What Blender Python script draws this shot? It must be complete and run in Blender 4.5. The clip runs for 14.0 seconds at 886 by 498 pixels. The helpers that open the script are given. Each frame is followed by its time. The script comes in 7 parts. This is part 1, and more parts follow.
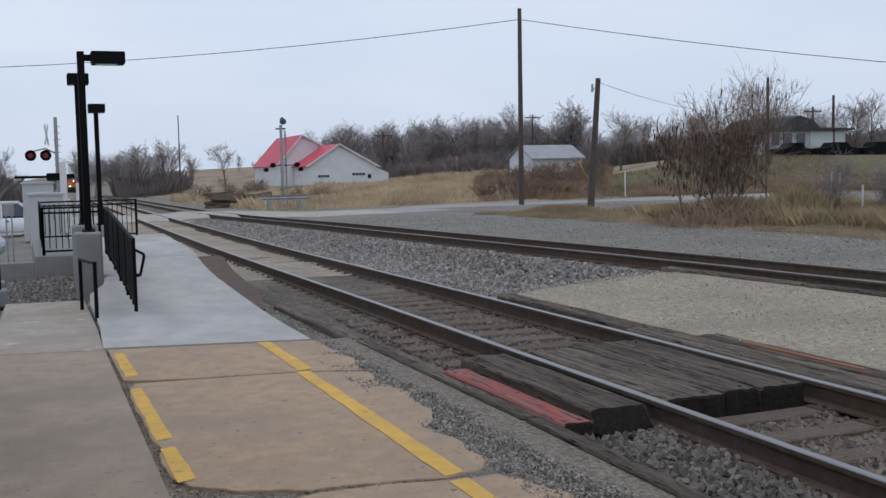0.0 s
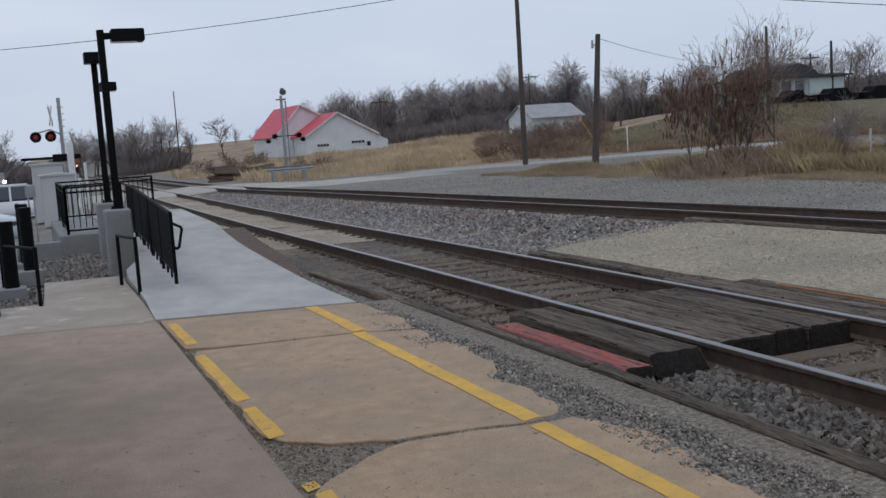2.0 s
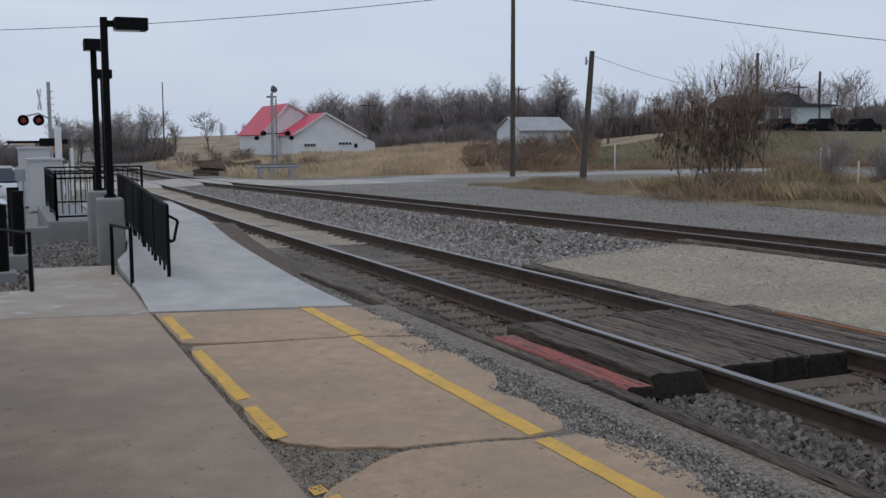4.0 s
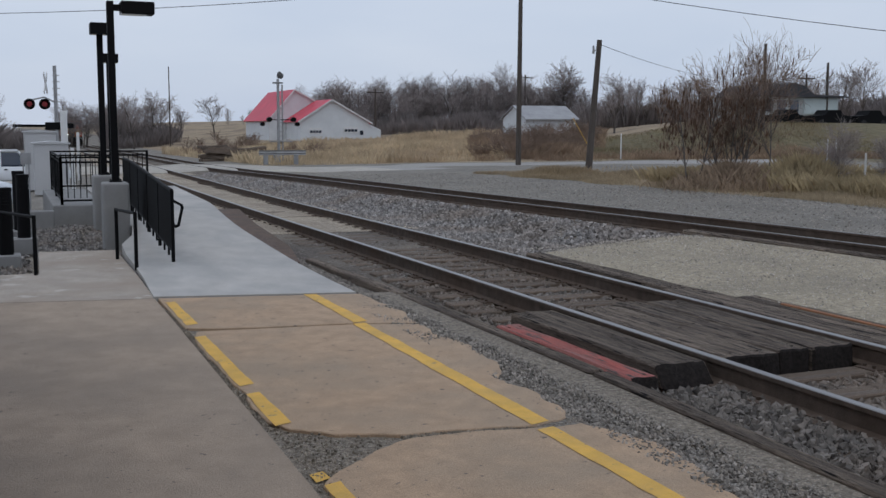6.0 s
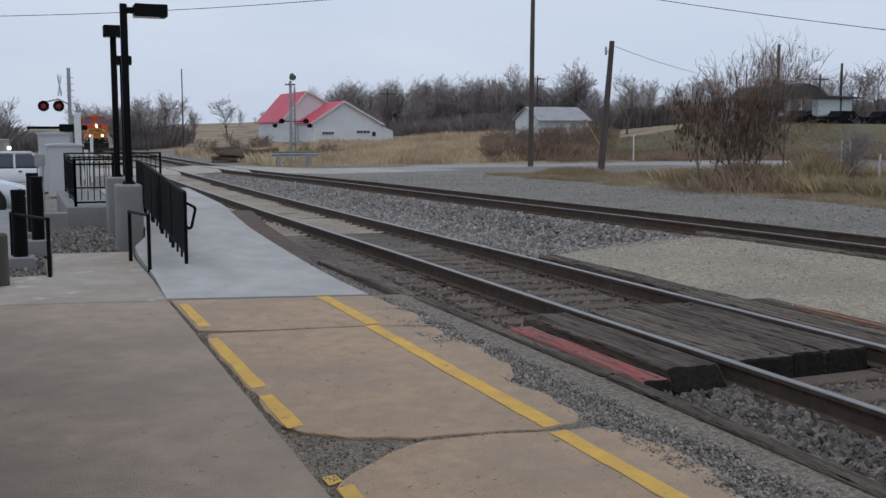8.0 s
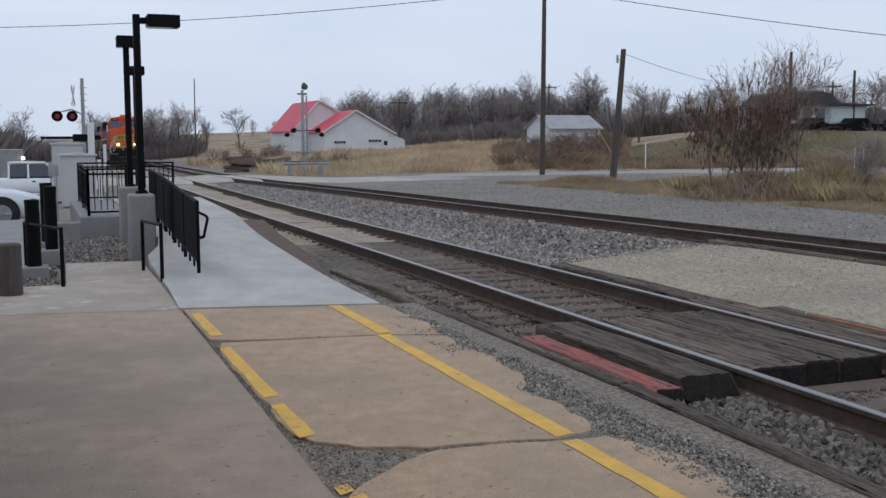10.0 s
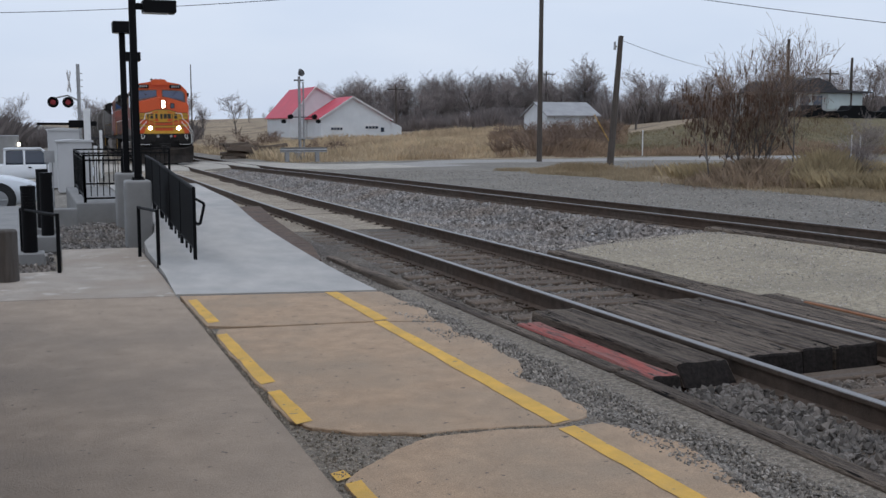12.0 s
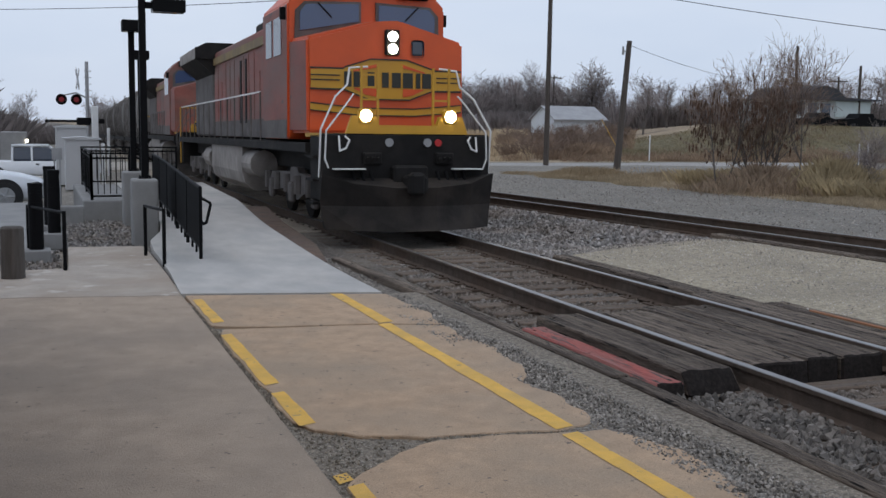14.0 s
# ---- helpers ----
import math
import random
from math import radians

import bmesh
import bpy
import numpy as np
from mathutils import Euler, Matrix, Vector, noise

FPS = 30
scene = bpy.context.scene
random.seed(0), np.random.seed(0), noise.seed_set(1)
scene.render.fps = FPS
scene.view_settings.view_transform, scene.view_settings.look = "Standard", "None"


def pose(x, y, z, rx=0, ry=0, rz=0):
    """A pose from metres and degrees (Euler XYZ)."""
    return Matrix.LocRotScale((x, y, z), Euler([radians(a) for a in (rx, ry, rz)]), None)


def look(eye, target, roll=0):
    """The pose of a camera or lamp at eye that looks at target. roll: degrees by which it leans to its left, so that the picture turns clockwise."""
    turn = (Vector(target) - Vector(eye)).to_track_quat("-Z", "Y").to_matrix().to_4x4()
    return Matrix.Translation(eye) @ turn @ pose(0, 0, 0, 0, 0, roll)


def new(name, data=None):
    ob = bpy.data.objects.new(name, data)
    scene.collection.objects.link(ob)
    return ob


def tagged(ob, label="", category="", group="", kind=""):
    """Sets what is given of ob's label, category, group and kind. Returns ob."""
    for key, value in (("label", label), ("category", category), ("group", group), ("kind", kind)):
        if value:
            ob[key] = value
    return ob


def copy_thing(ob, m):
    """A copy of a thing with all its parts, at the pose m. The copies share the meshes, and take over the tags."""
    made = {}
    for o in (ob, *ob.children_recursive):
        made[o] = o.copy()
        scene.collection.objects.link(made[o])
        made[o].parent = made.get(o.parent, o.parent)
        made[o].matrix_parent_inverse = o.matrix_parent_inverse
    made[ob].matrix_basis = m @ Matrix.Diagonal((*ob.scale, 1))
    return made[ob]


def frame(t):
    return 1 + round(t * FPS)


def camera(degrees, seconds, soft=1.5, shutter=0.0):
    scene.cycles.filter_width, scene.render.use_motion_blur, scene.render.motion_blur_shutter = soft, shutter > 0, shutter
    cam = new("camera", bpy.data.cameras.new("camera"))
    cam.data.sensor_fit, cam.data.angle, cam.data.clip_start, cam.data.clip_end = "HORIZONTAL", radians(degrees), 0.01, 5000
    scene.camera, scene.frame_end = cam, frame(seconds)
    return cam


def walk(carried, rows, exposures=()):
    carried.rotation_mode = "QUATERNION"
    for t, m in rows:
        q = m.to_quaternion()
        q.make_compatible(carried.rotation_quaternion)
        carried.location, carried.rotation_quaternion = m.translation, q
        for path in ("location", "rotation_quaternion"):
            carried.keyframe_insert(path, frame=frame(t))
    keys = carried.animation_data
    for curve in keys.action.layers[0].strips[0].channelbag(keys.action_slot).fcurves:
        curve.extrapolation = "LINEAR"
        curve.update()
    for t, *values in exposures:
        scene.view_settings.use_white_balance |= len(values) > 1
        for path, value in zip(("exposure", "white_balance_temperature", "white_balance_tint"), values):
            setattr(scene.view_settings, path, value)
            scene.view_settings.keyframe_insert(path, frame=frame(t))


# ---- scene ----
cam = camera(46.0, 14.0)
PATH = [
    (0, (-0.331, -1.28, 1.737), (0.415, 0.57, 1.585), -1.2),
    (0.5, (-0.404, -1.306, 1.756), (0.335, 0.548, 1.629), -1.9),
    (1, (-0.466, -1.408, 1.734), (0.201, 0.469, 1.549), -0.7),
    (1.5, (-0.599, -1.411, 1.72), (0.127, 0.441, 1.512), 0.4),
    (2, (-0.818, -1.336, 1.726), (-0.077, 0.509, 1.506), -3.8),
    (2.5, (-0.894, -1.306, 1.754), (-0.225, 0.564, 1.521), 0.1),
    (3, (-0.921, -1.266, 1.754), (-0.213, 0.597, 1.589), 0.3),
    (3.5, (-0.974, -1.248, 1.75), (-0.253, 0.608, 1.568), -0.3),
    (4, (-1.016, -1.245, 1.747), (-0.237, 0.586, 1.539), -0.4),
    (6.5, (-1.004, -1.218, 1.742), (-0.239, 0.615, 1.511), 0.3),
    (7, (-1.007, -1.218, 1.745), (-0.255, 0.621, 1.515), 0.1),
    (9.5, (-0.999, -1.21, 1.755), (-0.255, 0.633, 1.529), 0.1),
    (10, (-1.001, -1.213, 1.753), (-0.274, 0.637, 1.541), -0.1),
    (10.5, (-0.993, -1.225, 1.752), (-0.258, 0.621, 1.528), -0.2),
    (11, (-0.993, -1.228, 1.749), (-0.25, 0.615, 1.517), -0.2),
    (11.5, (-0.993, -1.225, 1.748), (-0.26, 0.621, 1.517), -0.2),
    (12, (-1.0, -1.21, 1.752), (-0.268, 0.636, 1.515), 0.0),
    (12.5, (-0.997, -1.213, 1.752), (-0.271, 0.636, 1.52), 0.4),
    (13, (-1.002, -1.21, 1.76), (-0.269, 0.638, 1.538), 0.6),
    (13.5, (-0.996, -1.21, 1.75), (-0.262, 0.637, 1.524), 0.7),
    (14, (-1.001, -1.206, 1.762), (-0.278, 0.645, 1.529), 0.8),
]
EXPOSURES = [(0, 0.16), (1.0, 0.10), (2.0, 0.0), (4.2, -0.03), (7.2, 0.0), (9.4, 0.14), (12, 0.18), (14, 0.13)]
walk(cam, [(t, look(eye, target, roll)) for t, eye, target, roll in PATH], exposures=EXPOSURES)

# ---- world, sun, exposure ----
W = bpy.data.worlds.new("sky")
scene.world = W
W.use_nodes = True
wn, wl = W.node_tree.nodes, W.node_tree.links
wn.clear()
w_out = wn.new("ShaderNodeOutputWorld")
w_bg = wn.new("ShaderNodeBackground")
w_sky = wn.new("ShaderNodeTexSky")
w_sky.sky_type = "NISHITA"
w_sky.sun_disc = False
w_sky.sun_elevation = radians(38)
w_sky.sun_rotation = radians(200)
w_sky.air_density, w_sky.dust_density, w_sky.ozone_density = 1.0, 2.0, 1.0
# a high, even layer of cloud over the clear sky
w_co = wn.new("ShaderNodeTexCoord")
w_map = wn.new("ShaderNodeMapping")
w_map.inputs["Scale"].default_value = (1.0, 1.0, 3.5)
w_noise = wn.new("ShaderNodeTexNoise")
w_noise.inputs["Scale"].default_value = 1.6
w_noise.inputs["Detail"].default_value = 5
w_noise.inputs["Roughness"].default_value = 0.5
w_ramp = wn.new("ShaderNodeValToRGB")
w_ramp.color_ramp.elements[0].position = 0.3
w_ramp.color_ramp.elements[0].color = (4.8, 5.75, 7.5, 1)
w_ramp.color_ramp.elements[1].position = 0.72
w_ramp.color_ramp.elements[1].color = (6.5, 7.15, 8.4, 1)
w_mix = wn.new("ShaderNodeMix")
w_mix.data_type = "RGBA"
w_mix.inputs["Factor"].default_value = 0.9
wl.new(w_co.outputs["Generated"], w_map.inputs["Vector"])
wl.new(w_map.outputs["Vector"], w_noise.inputs["Vector"])
wl.new(w_noise.outputs["Fac"], w_ramp.inputs["Fac"])
wl.new(w_sky.outputs["Color"], w_mix.inputs["A"])
wl.new(w_ramp.outputs["Color"], w_mix.inputs["B"])
wl.new(w_mix.outputs["Result"], w_bg.inputs["Color"])
wl.new(w_bg.outputs["Background"], w_out.inputs["Surface"])
w_bg.inputs["Strength"].default_value = 0.1

sun = new("sun", bpy.data.lights.new("sun", "SUN"))
sun.data.energy = 0.4
sun.data.angle = radians(40)
sun.data.color = (1.0, 0.97, 0.93)
sun.matrix_world = look((0, 0, 50), (8, 14, 0))


# ---- materials ----
def mat(name, color, rough=0.8, metal=0.0, var=0.25, scale=6.0, bump=0.2, fine=60.0, second=None, second_scale=0.8, second_amt=0.5,
        third=None, third_scale=4.0, third_cut=0.62, spec=0.5, per_object=0.0, coord="Object", emit=0.0, stretch=(1, 1, 1), bumpd=0.02, grain=0.0):
    """A surface with grain, larger stains of a second colour and sharper spots of a third."""
    m = bpy.data.materials.new(name)
    m.use_nodes = True
    n, l = m.node_tree.nodes, m.node_tree.links
    b = n["Principled BSDF"]
    b.inputs["Roughness"].default_value = rough
    b.inputs["Metallic"].default_value = metal
    b.inputs["Specular IOR Level"].default_value = spec
    co = n.new("ShaderNodeTexCoord")
    mp = n.new("ShaderNodeMapping")
    mp.inputs["Scale"].default_value = stretch
    l.new(co.outputs[coord], mp.inputs["Vector"])

    def noise_of(s, detail=4, r=0.6):
        t = n.new("ShaderNodeTexNoise")
        t.inputs["Scale"].default_value = s
        t.inputs["Detail"].default_value = detail
        t.inputs["Roughness"].default_value = r
        l.new(mp.outputs["Vector"], t.inputs["Vector"])
        return t.outputs["Fac"]

    def ramp_of(fac, a, c):
        r = n.new("ShaderNodeMapRange")
        r.inputs["From Min"].default_value = a
        r.inputs["From Max"].default_value = c
        l.new(fac, r.inputs["Value"])
        return r.outputs["Result"]

    def mix(fac, a, c, mode="MIX"):
        x = n.new("ShaderNodeMix")
        x.data_type, x.blend_type = "RGBA", mode
        if isinstance(fac, float):
            x.inputs["Factor"].default_value = fac
        else:
            l.new(fac, x.inputs["Factor"])
        for key, v in (("A", a), ("B", c)):
            if isinstance(v, tuple):
                x.inputs[key].default_value = (*v[:3], 1)
            else:
                l.new(v, x.inputs[key])
        return x.outputs["Result"]

    dark = tuple(c * (1 - var) for c in color)
    lite = tuple(min(1, c * (1 + var)) for c in color)
    out = mix(ramp_of(noise_of(scale, 6), 0.3, 0.7), dark, lite)
    if second:
        s = n.new("ShaderNodeMath")
        s.operation = "MULTIPLY"
        l.new(ramp_of(noise_of(second_scale, 5), 0.42, 0.65), s.inputs[0])
        s.inputs[1].default_value = second_amt
        out = mix(s.outputs[0], out, second)
    if third:
        out = mix(ramp_of(noise_of(third_scale, 3), third_cut, third_cut + 0.06), out, third)
    if grain:
        g1 = n.new("ShaderNodeMapRange")
        g1.inputs["From Min"].default_value, g1.inputs["From Max"].default_value = 0.3, 0.7
        g1.inputs["To Min"].default_value, g1.inputs["To Max"].default_value = 1 - grain, 1 + grain
        l.new(noise_of(fine * 1.3, 3, 0.75), g1.inputs["Value"])
        gh = n.new("ShaderNodeHueSaturation")
        l.new(g1.outputs["Result"], gh.inputs["Value"])
        l.new(out, gh.inputs["Color"])
        out = gh.outputs["Color"]
    if per_object:
        oi = n.new("ShaderNodeObjectInfo")
        g = n.new("ShaderNodeNewGeometry")
        a = n.new("ShaderNodeMath")
        a.operation = "ADD"
        l.new(oi.outputs["Random"], a.inputs[0])
        l.new(g.outputs["Random Per Island"], a.inputs[1])
        r = n.new("ShaderNodeMapRange")
        r.inputs["From Max"].default_value = 2.0
        r.inputs["To Min"].default_value = 1 - per_object
        r.inputs["To Max"].default_value = 1 + per_object
        l.new(a.outputs[0], r.inputs["Value"])
        h = n.new("ShaderNodeHueSaturation")
        l.new(r.outputs["Result"], h.inputs["Value"])
        l.new(out, h.inputs["Color"])
        out = h.outputs["Color"]
    l.new(out, b.inputs["Base Color"])
    if bump:
        bp = n.new("ShaderNodeBump")
        bp.inputs["Strength"].default_value = bump
        bp.inputs["Distance"].default_value = bumpd
        l.new(noise_of(fine, 3), bp.inputs["Height"])
        l.new(bp.outputs["Normal"], b.inputs["Normal"])
    if emit:
        b.inputs["Emission Color"].default_value = (*color, 1)
        b.inputs["Emission Strength"].default_value = emit
    return m


def glass(name, tint=(0.02, 0.03, 0.05), rough=0.08):
    m = bpy.data.materials.new(name)
    m.use_nodes = True
    b = m.node_tree.nodes["Principled BSDF"]
    b.inputs["Base Color"].default_value = (*tint, 1)
    b.inputs["Roughness"].default_value = rough
    b.inputs["Specular IOR Level"].default_value = 0.8
    return m


M_tan = mat("old_concrete", (0.45, 0.312, 0.202), 0.9, var=0.14, scale=6, second=(0.35, 0.268, 0.19), second_scale=0.9, second_amt=0.8,
            third=(0.16, 0.125, 0.1), third_scale=16, third_cut=0.655, bump=0.5, fine=90, grain=0.22)
M_grey = mat("worn_grey_concrete", (0.375, 0.29, 0.215), 0.9, var=0.13, scale=4, second=(0.275, 0.22, 0.17), second_scale=0.6, second_amt=0.8,
             third=(0.13, 0.105, 0.09), third_scale=15, third_cut=0.665, bump=0.45, fine=90, grain=0.2)
M_new = mat("new_concrete", (0.475, 0.45, 0.415), 0.88, var=0.12, scale=2.5, second=(0.31, 0.305, 0.295), second_scale=0.9, second_amt=0.7, bump=0.2, fine=110, stretch=(1, 0.5, 1), grain=0.1)
M_pier = mat("pier_concrete", (0.27, 0.265, 0.255), 0.9, var=0.1, scale=4, second=(0.2, 0.2, 0.2), second_scale=1.5, second_amt=0.5, bump=0.25, fine=80)
M_yellow = mat("worn_yellow_paint", (0.74, 0.43, 0.075), 0.75, var=0.12, scale=8, second=(0.55, 0.34, 0.1), second_scale=2.5, second_amt=0.6,
               third=(0.25, 0.19, 0.13), third_scale=14, third_cut=0.66, bump=0.3, fine=120)
M_gap = mat("crumbled_joint", (0.215, 0.18, 0.14), 0.95, var=0.6, scale=25, third=(0.40, 0.36, 0.30), third_scale=60, third_cut=0.58, bump=0.9, fine=80, grain=0.4)
M_sand = mat("sandy_ballast", (0.43, 0.36, 0.275), 0.95, var=0.4, scale=14, third=(0.20, 0.165, 0.13), third_scale=9, third_cut=0.62, second=(0.29, 0.24, 0.185), second_scale=0.9, second_amt=0.9, bump=1.0, fine=28, bumpd=0.05, grain=0.45)
M_ballast = mat("ballast_bed", (0.12, 0.10, 0.083), 0.95, var=0.6, scale=20, third=(0.33, 0.31, 0.28), third_scale=26, third_cut=0.6, second=(0.26, 0.22, 0.17), second_scale=0.5, second_amt=0.8, bump=1.0, fine=28, bumpd=0.05, grain=0.5)
M_stone = mat("ballast_stone", (0.245, 0.228, 0.213), 0.9, var=0.5, scale=9, second=(0.20, 0.155, 0.12), second_scale=0.7, second_amt=0.6, bump=0.3, fine=80, per_object=0.95)
M_fine = mat("fine_gravel", (0.215, 0.192, 0.165), 0.95, var=0.75, scale=30, third=(0.38, 0.36, 0.33), third_scale=55, third_cut=0.6, second=(0.17, 0.15, 0.125), second_scale=0.8, second_amt=0.7, bump=0.9, fine=60, grain=0.5)
M_path = mat("pale_packed_gravel", (0.36, 0.305, 0.22), 0.95, var=0.35, scale=14, second=(0.255, 0.22, 0.165), second_scale=0.7, second_amt=0.7, third=(0.15, 0.135, 0.115), third_scale=30, third_cut=0.62, bump=0.7, fine=50, grain=0.35)
M_road = mat("pale_worn_road", (0.43, 0.395, 0.34), 0.95, var=0.25, scale=1.2, second=(0.33, 0.30, 0.26), second_scale=0.3, second_amt=0.7, bump=0.3, fine=30, grain=0.25)
M_crumb = mat("brown_crumb", (0.31, 0.262, 0.205), 0.9, var=0.35, scale=5, bump=0, per_object=0.6)
M_pebble = mat("pale_pebble", (0.34, 0.305, 0.265), 0.9, var=0.3, scale=5, bump=0, per_object=0.9)
M_walk = mat("pale_worn_concrete", (0.40, 0.345, 0.29), 0.9, var=0.14, scale=3, second=(0.33, 0.265, 0.205), second_scale=0.7, second_amt=0.8, third=(0.52, 0.47, 0.41), third_scale=2.5, third_cut=0.62, bump=0.4, fine=90, grain=0.2)
M_stone_dark = mat("dark_ballast_stone", (0.155, 0.137, 0.12), 0.9, var=0.35, scale=9, second=(0.15, 0.11, 0.08), second_scale=0.7, second_amt=0.6, bump=0.3, fine=80, per_object=1.0)
M_tie = mat("weathered_tie", (0.155, 0.116, 0.088), 0.9, grain=0.4, spec=0.2, var=0.35, scale=6, second=(0.15, 0.135, 0.12), second_scale=2, second_amt=0.6, bump=0.6, fine=30, stretch=(0.4, 6, 6), per_object=0.3)
M_plank = mat("weathered_plank", (0.12, 0.095, 0.076), 0.9, var=0.7, scale=5, second=(0.29, 0.23, 0.178), second_scale=1.5, second_amt=0.7, grain=0.5, spec=0.2, third=(0.014, 0.012, 0.011), third_scale=5, third_cut=0.56, bump=1.0, fine=22, stretch=(9, 0.5, 9), per_object=0.35)
# creosoted plank ends, with their shade darkened into the colour
M_tar_shade = mat("tarred_shaded_end_grain", (0.022, 0.018, 0.016), 0.9, var=0.5, scale=8, spec=0.15, bump=0.7, fine=30, stretch=(4, 1, 4))
M_redplank = mat("faded_red_plank", (0.36, 0.085, 0.068), 0.85, grain=0.35, var=0.3, scale=4, second=(0.21, 0.13, 0.11), second_scale=2.0, second_amt=0.8, third=(0.10, 0.072, 0.062), third_scale=5, third_cut=0.54, bump=0.6, fine=22, stretch=(6, 0.5, 6))
M_rust = mat("rusted_rail_side", (0.098, 0.074, 0.058), 0.85, spec=0.2, var=0.3, scale=8, second=(0.085, 0.05, 0.032), second_scale=0.7, second_amt=0.5, bump=0.3, fine=60)
M_railtop = mat("polished_rail_head", (0.27, 0.255, 0.24), 0.36, 1.0, var=0.15, scale=5, bump=0.03, fine=40, stretch=(8, 0.4, 8))
M_oldhead = mat("dull_rail_head", (0.2, 0.18, 0.165), 0.45, 0.8, var=0.2, scale=5, bump=0.05, fine=40, stretch=(8, 0.4, 8))
M_edge = mat("rusty_edge_board", (0.12, 0.078, 0.055), 0.9, var=0.3, scale=5, second=(0.08, 0.06, 0.05), second_scale=1.0, second_amt=0.6, bump=0.5, fine=40)
M_black = mat("black_paint", (0.005, 0.005, 0.0055), 0.6, spec=0.1, var=0.15, scale=10, bump=0.05, fine=80)
M_steel = mat("galvanised_steel", (0.36, 0.36, 0.36), 0.5, 0.6, var=0.12, scale=6, second=(0.26, 0.26, 0.26), second_scale=2, bump=0.05)
M_cab = mat("cabinet_aluminium", (0.52, 0.52, 0.52), 0.5, 0.35, var=0.05, scale=2, second=(0.42, 0.42, 0.42), second_scale=1, second_amt=0.4, bump=0.04)
M_white = mat("white_siding", (0.66, 0.68, 0.69), 0.7, var=0.06, scale=1.0, second=(0.55, 0.57, 0.58), second_scale=0.3, second_amt=0.5, bump=0.05)
M_redroof = mat("red_metal_roof", (0.60, 0.055, 0.09), 0.55, var=0.1, scale=0.8, second=(0.52, 0.06, 0.09), second_scale=0.3, second_amt=0.5, bump=0.05)
M_pole = mat("utility_pole_wood", (0.075, 0.06, 0.05), 0.9, var=0.3, scale=4, second=(0.11, 0.095, 0.08), second_scale=1, bump=0.5, fine=20, stretch=(6, 6, 0.4))
M_wire = mat("cable", (0.06, 0.06, 0.07), 0.7, bump=0)
M_bark = mat("bare_bark", (0.10, 0.085, 0.075), 0.95, var=0.3, scale=6, bump=0.3, fine=30)
M_twig = mat("bare_twigs", (0.27, 0.232, 0.218), 0.95, var=0.35, scale=0.6, second=(0.19, 0.158, 0.147), second_scale=0.15, bump=0.0, per_object=0.25)
M_brush = mat("brown_brush", (0.22, 0.155, 0.117), 0.95, var=0.35, scale=1, second=(0.15, 0.108, 0.084), second_scale=0.3, bump=0, per_object=0.3)
M_grassd = mat("dry_grass", (0.40, 0.315, 0.205), 0.95, var=0.3, scale=0.5, second=(0.30, 0.22, 0.125), second_scale=0.12, second_amt=0.8, bump=0, per_object=0.35)
M_white_plain = mat("white_paint", (0.7, 0.7, 0.69), 0.5, var=0.05, scale=6, bump=0.03)
M_redpaint = mat("red_paint", (0.5, 0.02, 0.02), 0.5, var=0.05, bump=0.0)
M_redlamp = mat("red_signal_lens", (0.3, 0.012, 0.02), 0.3, var=0.1, bump=0, emit=0.12)
M_glass = glass("dark_glass")
M_wood_post = mat("weathered_wooden_post", (0.075, 0.062, 0.052), 0.9, var=0.3, scale=5, second=(0.11, 0.1, 0.09), second_scale=2, bump=0.5, fine=30, stretch=(5, 5, 0.5))
M_rubber = mat("tyre_rubber", (0.016, 0.016, 0.017), 0.8, bump=0.1)
M_carwhite = mat("white_car_paint", (0.72, 0.74, 0.76), 0.25, var=0.03, scale=2, bump=0)
M_carsilver = mat("pale_silver_car_paint", (0.62, 0.65, 0.68), 0.25, 0.1, var=0.03, scale=2, bump=0)
M_alloy = mat("wheel_alloy", (0.4, 0.41, 0.42), 0.35, 0.7, var=0.1, bump=0)
M_lamp_on = mat("lamp_glow", (1.0, 0.93, 0.78), 0.3, var=0, bump=0, emit=5.0)
M_headlamp = mat("headlight_glow", (1.0, 0.93, 0.75), 0.3, var=0, bump=0, emit=25.0)


